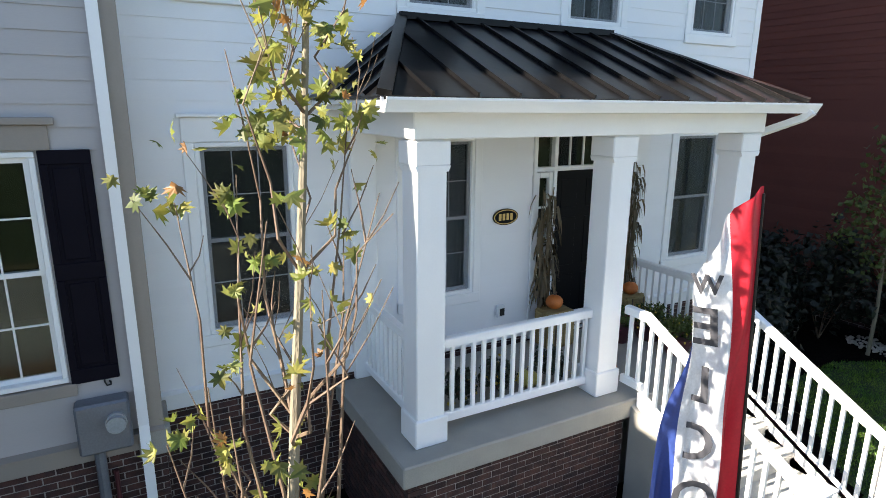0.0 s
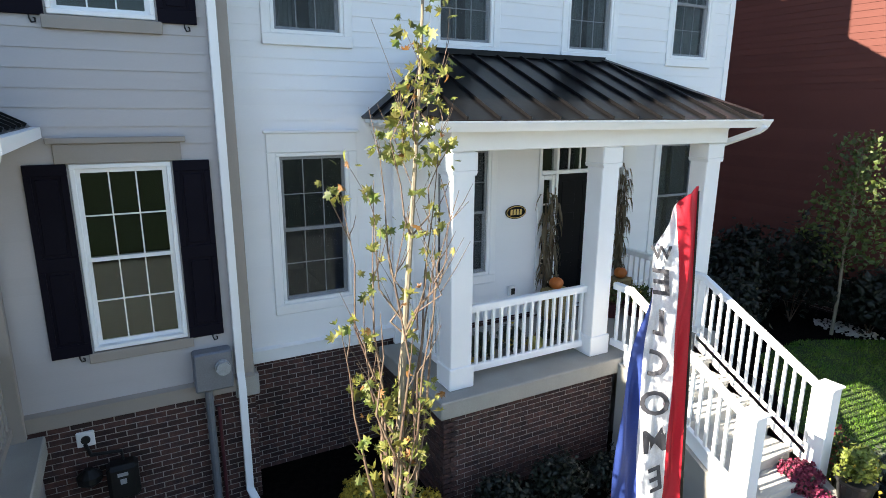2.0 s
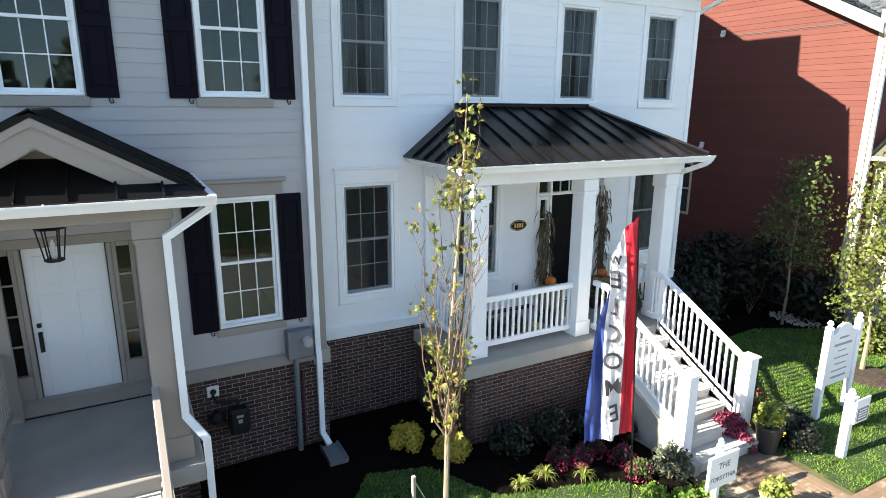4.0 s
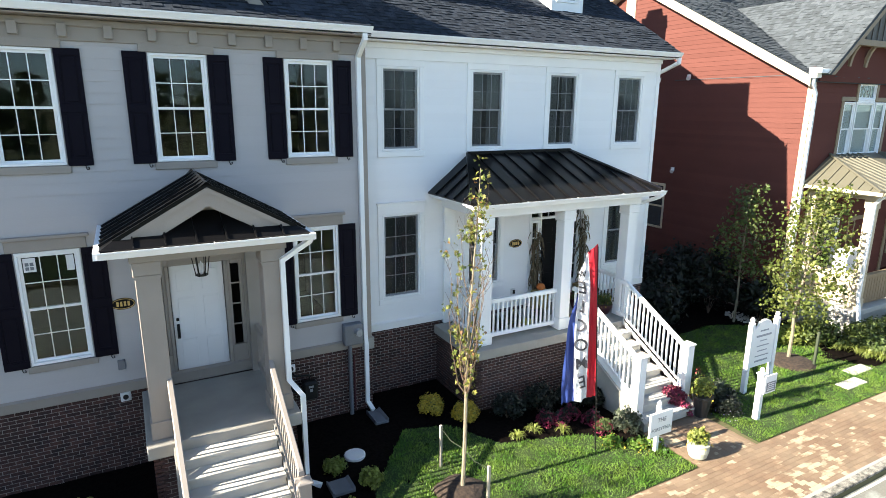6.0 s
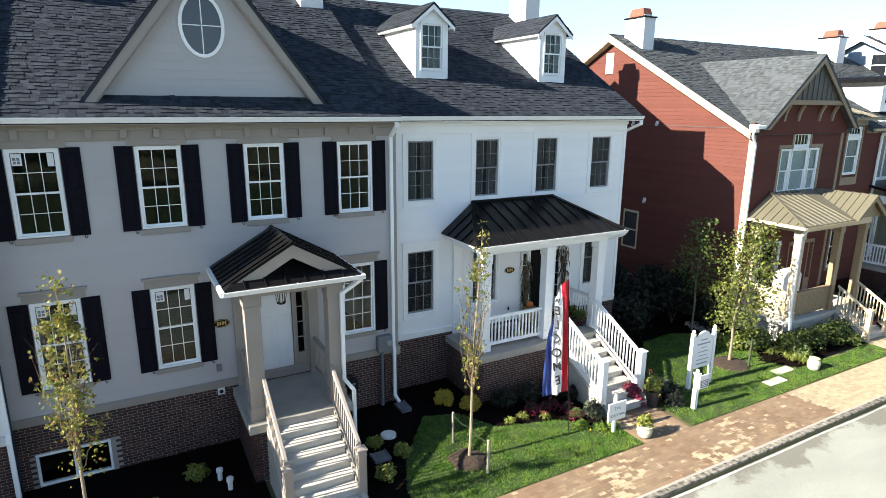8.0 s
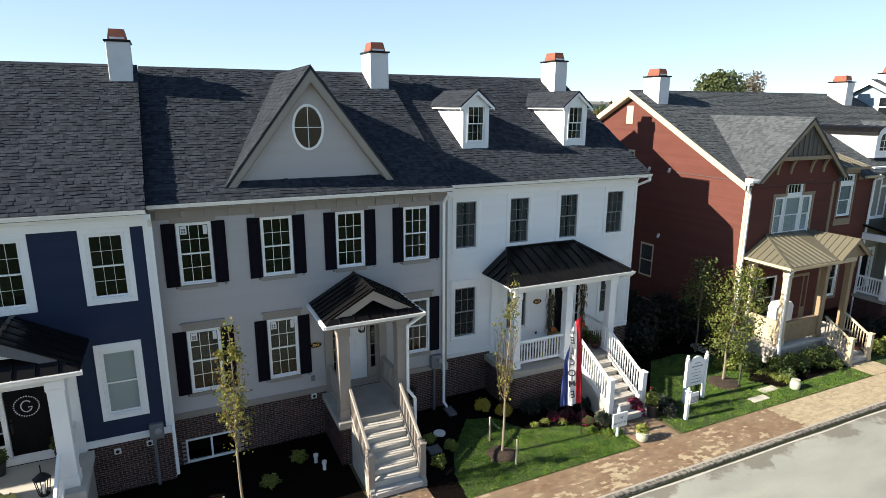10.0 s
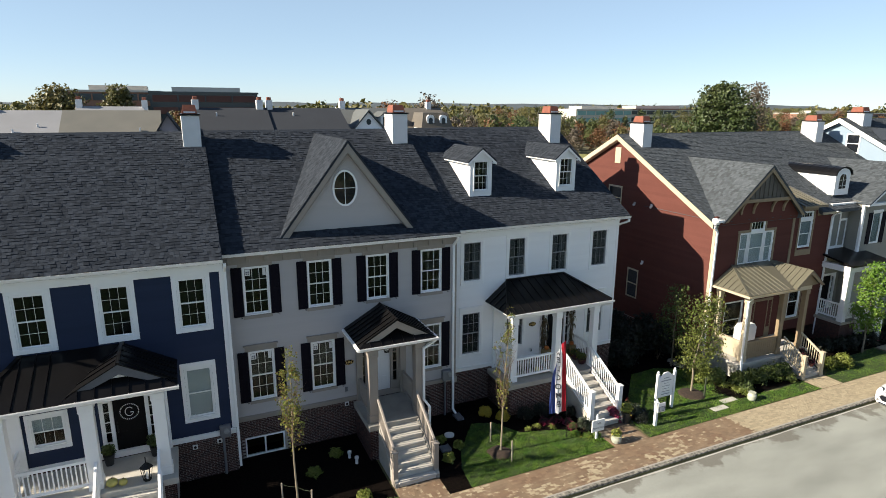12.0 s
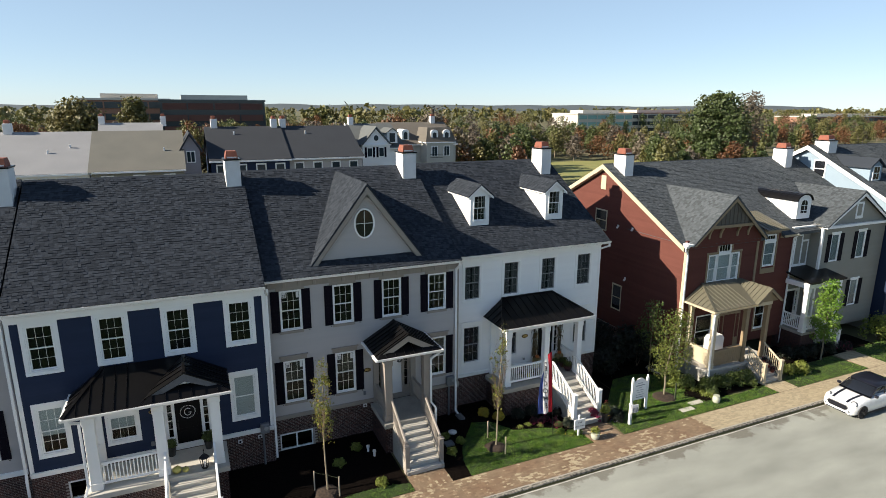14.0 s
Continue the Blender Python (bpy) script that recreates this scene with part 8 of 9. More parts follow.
arch = [(7.93, 0.62), (8.74, 0.62), (8.74, 1.55), (8.62, 1.62)] + [(8.335 + 0.24 * math.cos(a), 1.62 + 0.14 * math.sin(a)) for a in np.linspace(0, math.pi, 9)] + [(8.05, 1.62), (7.93, 1.55)]
part("board", Mesh().prism(arch, 2.08, 2.13, "y"), M["white_trim"], sg)
for i, (w, h) in enumerate(((0.30, 0.05), (0.55, 0.07), (0.25, 0.03), (0.45, 0.035), (0.35, 0.035), (0.5, 0.035), (0.48, 0.06))):
    z = 1.50 - i * 0.125
    part("print_bar", Mesh().box(8.335 - w / 2, 8.335 + w / 2, 2.076, 2.079, z - h * 0.35, z + h * 0.35), M["ink_pale"], sg, "plain grey bar of print")
sg = thing("post_sign", "white post with a small hanging dark sign", "sign")
part("post", Mesh().cbox(6.95, 7.07, 1.14, 1.26, 0.0, 1.06).cbox(6.93, 7.09, 1.12, 1.28, 1.04, 1.09).lathe(7.01, 1.2, [(0.03, 1.09), (0.055, 1.14), (0.03, 1.2), (0.005, 1.21)], 10), M["white_trim"], sg)
part("board", Mesh().cbox(7.0, 7.40, 1.10, 1.13, 0.62, 1.04), M["white_trim"], sg)
m = Mesh().box(7.06, 7.36, 1.094, 1.099, 0.66, 0.88)
part("print", m, M["ink_grey"], sg, "grey print panel")
for i in range(4):
    part("print_line", Mesh().box(7.10, 7.32, 1.089, 1.093, 0.70 + i * 0.045, 0.72 + i * 0.045), M["plastic_white"], sg)

fl = thing("welcome_flag", "tall feather flag in blue, white and red with black letters", "flag")
FB, FT = Vector((3.12, 1.92, 0.0)), Vector((2.90, 2.0, 4.10))
part("pole", Mesh().tube([FB, FB.lerp(FT, 0.5), FT], [0.014, 0.012, 0.008], 8), M["iron"], fl)
M["cloth_red"] = leaf_material("cloth_red", (0.50, 0.014, 0.03), (0.44, 0.012, 0.028), 0.0, 0.3, 2)
M["cloth_white"] = leaf_material("cloth_white", (0.75, 0.76, 0.78), (0.7, 0.71, 0.74), 0.0, 0.4, 2)
M["cloth_blue"] = leaf_material("cloth_blue", (0.022, 0.042, 0.19), (0.03, 0.06, 0.24), 0.0, 0.25, 2)
FH0, FH1 = 1.16, 4.14


def cloth(d, t):
    """A point of the hanging cloth: d metres from the pole along the cloth, t from the bottom (0) to the top (1). The free edge
    curves in towards the tip, and the cloth falls in folds."""
    z = FH0 + (FH1 - FH0) * t
    p = FB.lerp(FT, z / 4.10)
    d = min(d, 0.03 + 0.86 * (1 - t ** 1.7) ** 0.52)
    fold = 0.045 * math.sin(11 * d + 3.1 * t) + 0.03 * math.sin(23 * d - 5 * t + 1.0) + 0.012 * math.sin(41 * d + 17 * t)
    pull = 1 - 0.18 * math.exp(-((t - 0.72) / 0.16) ** 2)
    a = 0.76 * d * pull
    k = min(1.0, d / 0.12)
    return Vector((p.x - 0.93 * a + 0.35 * fold * k, p.y + 0.37 * a + 0.95 * fold * k, z - 0.16 * d * (1 - t) - 0.10 * d * t))


for name, d0, d1, mat in (("red_stripe", 0.0, 0.24, "cloth_red"), ("white_stripe", 0.24, 0.56, "cloth_white"), ("blue_stripe", 0.56, 0.89, "cloth_blue")):
    nu, nt = 14, 90
    v = [cloth(d0 + (d1 - d0) * i / nu, j / nt) for j in range(nt + 1) for i in range(nu + 1)]
    f = [(j * (nu + 1) + i, j * (nu + 1) + i + 1, (j + 1) * (nu + 1) + i + 1, (j + 1) * (nu + 1) + i) for j in range(nt) for i in range(nu)]
    part(name, Mesh().add(v, f), M[mat], fl, smooth=True)
for i, ch in enumerate("WELCOME"):
    t = 0.138 + 0.122 * (6 - i) - (0.04 if i == 0 else 0.0)
    c, c1, c2 = cloth(0.40, t), cloth(0.32, t), cloth(0.48, t)
    side = (c1 - c2).normalized()
    up = (cloth(0.40, t + 0.02) - c).normalized()
    out = side.cross(up).normalized()
    if out.y > 0:
        out = -out
    rot = Matrix((( side.x, up.x, out.x, 0), (side.y, up.y, out.y, 0), (side.z, up.z, out.z, 0), (0, 0, 0, 1)))
    letters(ch, 0.16 if i == 0 else 0.33, c + out * 0.032 - up * (0.05 if i == 0 else 0.115), rot, M["ink"], "letter", fl, flip=True, weight=0.004)

# ---------------------------------------------------------------- things on the white porch
def pumpkin(x, y, z, r, mat, label):
    p = thing("pumpkin", label, "pumpkin", "pumpkins")
    m, n, k = Mesh(), 24, 8
    v = []
    for j in range(k + 1):
        th = math.pi * j / k
        for i in range(n):
            a = i * math.tau / n
            rib = 1 - 0.09 * abs(math.cos(4 * a))
            rr_ = r * math.sin(th) * rib + 0.002
            v.append((x + rr_ * math.cos(a), y + rr_ * math.sin(a), z + r * 0.8 - r * 0.8 * math.cos(th)))
    m.add(v, [(j * n + i, j * n + (i + 1) % n, (j + 1) * n + (i + 1) % n, (j + 1) * n + i) for j in range(k) for i in range(n)])
    part("body", m, mat, p, smooth=True)
    part("stem", Mesh().tube([(x, y, z + r * 1.5), (x + 0.01, y, z + r * 1.75), (x + 0.03, y, z + r * 1.9)], [0.02, 0.014, 0.012], 6), M["twig"], p)


M["pumpkin"] = material("pumpkin_skin", (0.55, 0.16, 0.025), 0.5, other=(0.45, 0.12, 0.02), scale=8, bump=0.1)
M["gourd"] = material("gourd_skin", (0.50, 0.42, 0.10), 0.5, other=(0.42, 0.40, 0.12), scale=8, bump=0.1)
M["straw"] = material("straw", (0.36, 0.27, 0.11), 0.9, other=(0.24, 0.18, 0.08), scale=30, stretch=(0.2, 1, 1), bump=1.0, bump_scale=90)
M["corn"] = leaf_material("corn_leaf", (0.15, 0.105, 0.05), (0.085, 0.066, 0.034), 0.4, 0.25, 6)
M["pot_wine"] = material("wine_glaze", (0.07, 0.015, 0.02), 0.45, bump=0.05)


def hay_bale(x, y, w, d, h, label):
    b = thing("hay_bale", label, "hay bale", "hay bales")
    part("straw", Mesh().cbox(x - w / 2, x + w / 2, y - d / 2, y + d / 2, FL, FL + h, 0.03), M["straw"], b)
    for s in (-0.25, 0.25):
        part("twine", Mesh().bar([(x + s * w, y - d / 2 - 0.004, FL + 0.02), (x + s * w, y - d / 2 - 0.004, FL + h - 0.02)], 0.012, 0.01), M["twig"], b)


def corn_stalks(x, y, h, seed, label):
    c = thing("corn_stalks", label, "corn stalks", "corn stalks by the door")
    rr = np.random.default_rng(seed)
    for k in range(9):
        bx, by = x + rr.uniform(-0.09, 0.09), y + rr.uniform(-0.05, 0.03)
        tx, ty = x + rr.uniform(-0.12, 0.12), by + rr.uniform(-0.02, 0.03)
        hh = h * rr.uniform(0.8, 1.05)
        st = part("stalk", Mesh().tube([(bx, by, FL), ((bx + tx) / 2, (by + ty) / 2, FL + hh / 2), (tx, ty, FL + hh)], [0.014, 0.012, 0.005], 5), M["corn"], c)
        for q in range(13):
            z = FL + hh * rr.uniform(0.25, 1.0)
            f = (z - FL) / hh
            p = Vector((bx + (tx - bx) * f, by + (ty - by) * f, z))
            a = rr.uniform(math.pi * 0.9, math.tau * 1.05)
            d, u = Vector((math.cos(a), math.sin(a) * 0.7, 0)), Vector((-math.sin(a), math.cos(a), 0)) * 0.02
            l = rr.uniform(0.12, 0.3)
            pts = [p, p + d * l * 0.4 + Vector((0, 0, l * 0.1)), p + d * l * 0.6 + Vector((0, 0, -l * 0.3)), p + d * l * 0.7 + Vector((0, 0, -l * 0.9))]
            part("blade", Mesh().add([s_ * u * wd + pt for pt, wd in zip(pts, (0.6, 1, 0.8, 0.1)) for s_ in (-1, 1)], [(0, 1, 3, 2), (2, 3, 5, 4), (4, 5, 7, 6)]), M["corn"], st)


hay_bale(4.68, 5.80, 0.44, 0.34, 0.50, "small straw bale beside the front door")
pumpkin(4.66, 5.80, FL + 0.50, 0.12, M["pumpkin"], "orange pumpkin on a straw bale")
corn_stalks(4.60, 5.99, 2.02, 4, "dried corn stalks tied beside the front door")
hay_bale(6.10, 5.86, 0.44, 0.32, 0.48, "small straw bale beside the front door")
pumpkin(6.08, 5.84, FL + 0.48, 0.115, M["pumpkin"], "orange pumpkin on a straw bale")
corn_stalks(6.12, 6.0, 2.3, 6, "dried corn stalks tied beside the front door")
pumpkin(3.62, 4.95, FL, 0.13, M["gourd"], "yellow gourd on the porch floor")
pumpkin(4.62, 4.72, FL, 0.12, M["pumpkin"], "orange pumpkin by the porch rail")
for x, y in ((2.75, 4.98), (3.25, 5.0), (3.95, 4.98)):
    shrub("mum_plant", "green and yellow mum on the porch floor", "flowers", x, y, 0.22, 0.36, M["leaf_grey"], 320, 0.045, M["flower_yellow"], 50, 0.035, z=FL + 0.05, group="yellow mums")
for x, y, r in ((5.98, 5.35, 0.24), (5.93, 4.84, 0.22), (5.55, 5.45, 0.16)):
    p = pot("wine red glazed pot with a green mum", x, y, [(r * 0.6, 0), (r * 0.95, 0.16), (r, 0.24), (r * 0.9, 0.24)], M["pot_wine"], FL)
    shrub("", "", "", x, y, r * 1.15, 0.3, M["leaf_green"], 420, 0.035, M["flower_red"] if r < 0.18 else M["flower_yellow"], 60, 0.03, z=FL + 0.2, parent=p)
shrub("shrub", "dark shrub in a pot by the porch wall", "shrub", 2.42, 5.6, 0.2, 0.55, M["leaf_dark"], 260, 0.06, z=FL)
wo = thing("wall_outlet", "white outlet box on the porch wall", "outlet")
part("cover", Mesh().cbox(3.93, 4.05, W_Y - 0.06, W_Y - 0.01, 1.86, 2.02), M["plastic_white"], wo)
part("socket", Mesh().box(3.97, 4.04, W_Y - 0.064, W_Y - 0.06, 1.88, 1.98), M["iron"], wo)

# ---------------------------------------------------------------- fittings on the grey wall
M["meter_glass"] = material("meter_glass", (0.35, 0.36, 0.37), 0.12, spec=0.7, bump=0)
mt = thing("electric_meter", "grey electric meter box with round glass meter", "meter")
part("box", Mesh().cbox(-0.74, -0.33, G_Y - 0.20, G_Y - 0.012, 1.62, 2.08, 0.02), M["steel_grey"], mt)
m = Mesh()
n = 18
for r, y0, y1 in ((0.085, 0.20, 0.235), (0.075, 0.235, 0.29)):
    m.prism([(-0.44 + r * math.cos(k * math.tau / n), 1.90 + r * math.sin(k * math.tau / n)) for k in range(n)], G_Y - y1, G_Y - y0, "y")
part("dial", m, M["meter_glass"], mt, "round meter under glass")
part("conduit", Mesh().tube([(-0.60, G_Y - 0.1, 1.63), (-0.60, G_Y - 0.1, 0.0)], 0.045, 10), M["steel_grey"], mt, "grey conduit pipe")
part("ground_pipe", Mesh().tube([(-0.50, G_Y - 0.06, 1.35), (-0.50, G_Y - 0.06, 0.1)], 0.022, 8), M["pot_wine"], mt, "dark red pipe")
gm = thing("gas_meter", "dark grey gas meter with pipes on the brick wall", "meter")
part("body", Mesh().cbox(-1.68, -1.38, G_Y - 0.36, G_Y - 0.14, 0.66, 1.06, 0.04), M["iron"], gm)
part("regulator", Mesh().lathe(-1.84, G_Y - 0.2, [(0.05, 0.84), (0.12, 0.90), (0.12, 0.97), (0.04, 1.04)], 12), M["iron"], gm)
part("pipe", Mesh().tube([(-1.52, G_Y - 0.2, 0.98), (-1.52, G_Y - 0.2, 1.16), (-1.80, G_Y - 0.16, 1.17), (-1.86, G_Y - 0.02, 1.25)], 0.022, 8), M["iron"], gm)
part("label_plate", Mesh().box(-1.56, -1.50, G_Y - 0.365, G_Y - 0.36, 0.86, 0.92), M["meter_glass"], gm)
part("index_window", Mesh().box(-1.58, -1.48, G_Y - 0.364, G_Y - 0.36, 0.95, 0.99), M["meter_glass"], gm)
for x, y, z in ((-1.84, G_Y, 1.30), (-4.80, G_Y, 1.40), (-10.35, B_Y, 1.25), (-9.55, B_Y, 1.30)):
    v = thing("wall_vent", "square white vent with a dark hole", "vent", "wall vents")
    part("cover", Mesh().cbox(x - 0.085, x + 0.085, y - 0.05, y - 0.015, z - 0.085, z + 0.085, 0.01), M["plastic_white"], v)
    part("opening", Mesh().prism([(x + 0.045 * math.cos(k * math.tau / 12), z + 0.045 * math.sin(k * math.tau / 12)) for k in range(12)], y - 0.07, y - 0.05, "y"), M["iron"], v)
for x, y, z in ((-4.80, G_Y, 2.02), (-13.55, B_Y, 1.95)):
    v = thing("wall_outlet", "grey outlet box on the siding", "outlet", "outlets")
    part("cover", Mesh().cbox(x - 0.06, x + 0.06, y - 0.06, y - 0.014, z - 0.09, z + 0.09), M["steel_grey"], v)
mb = thing("electric_meter", "grey electric meter box with round glass meter", "meter")
part("box", Mesh().cbox(-9.52, -9.16, B_Y - 0.18, B_Y - 0.012, 1.45, 1.90, 0.02), M["steel_grey"], mb)
part("dial", Mesh().prism([(-9.30 + 0.09 * math.cos(k * math.tau / n), 1.72 + 0.09 * math.sin(k * math.tau / n)) for k in range(n)], B_Y - 0.26, B_Y - 0.18, "y"), M["meter_glass"], mb)
part("conduit", Mesh().tube([(-9.42, B_Y - 0.1, 1.46), (-9.42, B_Y - 0.1, 0.0)], 0.045, 10), M["steel_grey"], mb)
sb = plain("splash_block", Mesh().prism([(-0.33, 0.0), (-0.03, 0.0), (-0.03, 0.10), (-0.08, 0.05), (-0.28, 0.05), (-0.33, 0.10)], 4.75, 5.3, "y"), M["steel_grey"], "dark grey splash block under a downspout", "splash block")
plain("splash_block", Mesh().prism([(-1.85, 0.0), (-1.45, 0.0), (-1.45, 0.09), (-1.50, 0.05), (-1.80, 0.05), (-1.85, 0.09)], 2.9, 3.3, "y"), M["steel_grey"], "dark grey splash block under a downspout", "splash block")
for x, y in ((-5.15, 4.0), (-5.0, 3.55)):
    lt = thing("path_light", "small white capped pipe in the mulch", "pipe", "capped pipes")
    part("tube", Mesh().lathe(x, y, [(0.055, 0.0), (0.055, 0.2), (0.075, 0.2), (0.075, 0.28), (0.02, 0.30)], 14), M["plastic_white"], lt)
# pale round utility lid lying in the bed
plain("utility_lid", Mesh().lathe(-1.1, 3.9, [(0.2, 0.0), (0.2, 0.05), (0.18, 0.06), (0.0, 0.06)], 20), M["stucco"], "round pale utility lid in the mulch", "cover")
pots_b = thing("porch_plant", "green potted plant by the black door", "plant", "porch plants")
part("pot", Mesh().lathe(-11.55, B_Y - 0.35, [(0.12, FL), (0.17, FL + 0.35), (0.15, FL + 0.35)], 14), M["pot_black"], pots_b)
shrub("", "", "", -11.55, B_Y - 0.35, 0.26, 0.45, M["leaf_green"], 380, 0.06, z=FL + 0.33, parent=pots_b)
pots_b = thing("porch_plant", "green potted plant by the black door", "plant", "porch plants")
part("pot", Mesh().lathe(-12.9, B_Y - 0.35, [(0.12, FL), (0.17, FL + 0.35), (0.15, FL + 0.35)], 14), M["pot_black"], pots_b)
shrub("", "", "", -12.9, B_Y - 0.35, 0.22, 0.4, M["leaf_green"], 320, 0.06, z=FL + 0.33, parent=pots_b)
lantern(-11.75, 3.15, FL + 0.26, "black floor lantern on the porch edge", 2.0)
pumpkin(-12.72, 3.25, FL, 0.17, M["gourd"], "pale gourd on the porch floor")
pumpkin(-12.42, 3.2, FL, 0.13, M["gourd"], "pale gourd on the porch floor")
for i in range(3):
    x, y = 17.82, 2.55 - i * 0.28
    p = pot("clay pot with red flowers on the steps", x, y, [(0.08, 0), (0.11, 0.16), (0.09, 0.16)], M["terracotta"], RF - 0.172 * (i + 1))
    shrub("", "", "", x, y, 0.16, 0.22, M["leaf_dark"], 160, 0.04, M["flower_red"], 120, 0.04, z=RF - 0.172 * (i + 1) + 0.14, parent=p)

# ---------------------------------------------------------------- parked car
M["car_white"] = material("car_paint_white", (0.78, 0.79, 0.80), 0.25, bump=0, coat=1.0)
M["car_black"] = material("car_paint_black", (0.010, 0.011, 0.018), 0.3, bump=0, coat=0.25, spec=0.3)
M["rubber"] = material("rubber", (0.02, 0.02, 0.02), 0.8, bump=0.1)
M["rubber_grey"] = material("dark_alloy", (0.05, 0.05, 0.055), 0.35, 0.6, bump=0)
M["alloy"] = material("alloy", (0.35, 0.35, 0.36), 0.3, 0.9, bump=0)
M["lamp_glass"] = material("lamp_glass", (0.7, 0.72, 0.74), 0.08, spec=0.8, bump=0)
car = thing("car", "small white car with black roof and hood stripes", "car")
CX, CYC, CZ = 17.5, -1.90, -0.145


def loft(rings):
    m = Mesh()
    n = len(rings[0])
    m.add([p for r in rings for p in r], [(i * n + k, i * n + (k + 1) % n, i * n + n + (k + 1) % n, i * n + n + k) for i in range(len(rings) - 1) for k in range(n)] + [tuple(range(n))[::-1], tuple((len(rings) - 1) * n + k for k in range(n))])
    return m


def section(x, half, low, high, round_=0.12):
    """One rounded cross-section of the body."""
    pts = [(-half * 0.88, low), (-half, low + 0.1), (-half, (low + high) / 2), (-half * 0.985, high - round_), (-half * 0.9, high - round_ * 0.25), (-half * 0.5, high)]
    pts += [(-y, z) for y, z in pts[::-1]]
    return [(CX + x, CYC + y, CZ + z) for y, z in pts]


body = [section(x, h, lo, hi, r) for x, h, lo, hi, r in ((0.0, 0.60, 0.26, 0.56, 0.08), (0.03, 0.70, 0.20, 0.66, 0.08), (0.12, 0.77, 0.18, 0.755, 0.10), (0.30, 0.82, 0.17, 0.835, 0.12), (0.6, 0.84, 0.17, 0.90, 0.12), (0.95, 0.845, 0.17, 0.945, 0.12), (1.2, 0.85, 0.17, 0.965, 0.10), (2.0, 0.85, 0.18, 0.97, 0.08), (3.0, 0.86, 0.18, 1.0, 0.08), (3.6, 0.83, 0.22, 0.98, 0.1), (3.8, 0.76, 0.28, 0.85, 0.1))]
part("body", loft(body), M["car_white"], car, smooth=True)
cab = [section(x, h, 0.93, hi, r) for x, h, hi, r in ((1.16, 0.76, 0.975, 0.02), (1.78, 0.66, 1.345, 0.08), (1.98, 0.645, 1.39, 0.1), (2.6, 0.64, 1.40, 0.1), (3.3, 0.63, 1.36, 0.1), (3.65, 0.70, 1.0, 0.02))]
part("cabin_glass", loft(cab), M["dark_glass"], car, "dark windows", smooth=True)
rf_ = [section(x, h, hi - 0.07, hi + 0.03, 0.05) for x, h, hi in ((1.80, 0.64, 1.335), (1.88, 0.67, 1.375), (2.05, 0.685, 1.405), (2.6, 0.69, 1.415), (3.2, 0.68, 1.385), (3.42, 0.64, 1.34))]
part("roof", loft(rf_), M["car_black"], car, "black roof", smooth=True)
for a, b, w in ((1.20, 0.97, 0.05), (2.35, 1.0, 0.07), (3.2, 1.0, 0.12)):
    for s_ in (-1, 1):
        top = 1.80 if a < 2 else a + (0.03 if a < 3 else -0.1)
        part("pillar", Mesh().bar([(CX + a, CYC + s_ * (0.765 if a < 2 else 0.76), CZ + b - 0.02), (CX + top, CYC + s_ * 0.665, CZ + 1.34)], w, 0.03), M["car_black"], car)
part("cowl", Mesh().bar([(CX + 1.15, CYC - 0.72, CZ + 0.972), (CX + 1.15, CYC + 0.72, CZ + 0.972)], 0.09, 0.02), M["car_black"], car, "black cowl under the windscreen")
for s in (-1, 1):
    part("hood_stripe", Mesh().add([(CX + x, CYC + s * y, CZ + z) for x, z in ((0.10, 0.755), (0.30, 0.842), (0.6, 0.907), (0.95, 0.951), (1.12, 0.966)) for y in (0.27 + 0.06 * x, 0.39 + 0.06 * x)], [(0, 1, 3, 2), (2, 3, 5, 4), (4, 5, 7, 6), (6, 7, 9, 8)]), M["car_black"], car)
    hx, hy, hz = CX + 0.20, CYC + s * 0.63, CZ + 0.715
    way = Vector((-0.80, s * 0.24, 0.55)).normalized()
    one = Vector((0, 1, 0)) - way * way.y
    one.normalize()
    two = way.cross(one)
    for name, r, back, deep, mat, label in (("headlight_ring", 0.185, 0.015, 0.05, "alloy", "bright headlight ring"), ("headlight_bezel", 0.162, -0.012, 0.05, "car_black", "dark bezel"), ("headlight", 0.135, -0.03, 0.06, "lamp_glass", "round clear headlight")):
        dome_ = []
        for a in (0.0, 0.5, 1.0, 1.45):
            for k in range(16):
                b = k * math.tau / 16
                dome_.append(Vector((hx, hy, hz)) - way * back + way * (deep * math.cos(a)) + (one * math.cos(b) * 0.94 + two * math.sin(b) * 1.1) * (r * math.sin(a) + 0.001))
        part(name, Mesh().add(dome_, [(q * 16 + k, q * 16 + (k + 1) % 16, q * 16 + 16 + (k + 1) % 16, q * 16 + 16 + k) for q in range(3) for k in range(16)]), M[mat], car, label, smooth=True)
    part("fog_light", Mesh().tube([(CX + 0.03, CYC + s * 0.58, CZ + 0.36), (CX - 0.03, CYC + s * 0.575, CZ + 0.365)], [0.05, 0.042], 12), M["alloy"], car, "small round fog light")
    part("mirror", Mesh().cbox(CX + 1.34, CX + 1.48, CYC + s * 0.83, CYC + s * 1.01, CZ + 0.99, CZ + 1.12, 0.03), M["car_black"], car)
    for x in (0.66, 3.12):
        cy = CYC + s * 0.76
        tyre = Mesh()
        n = 24
        circ = lambda r: [(CX + x + r * math.cos(k * math.tau / n), CZ + 0.30 + r * math.sin(k * math.tau / n)) for k in range(n)]
        tyre.prism(circ(0.31), cy - 0.10, cy + 0.12 if s > 0 else cy + 0.10, "y")
        wheel = part("wheel", tyre, M["rubber"], car)
        rim = Mesh().prism(circ(0.06), cy + s * 0.10, cy + s * 0.135, "y")
        for k in range(10):
            a = k * math.tau / 10
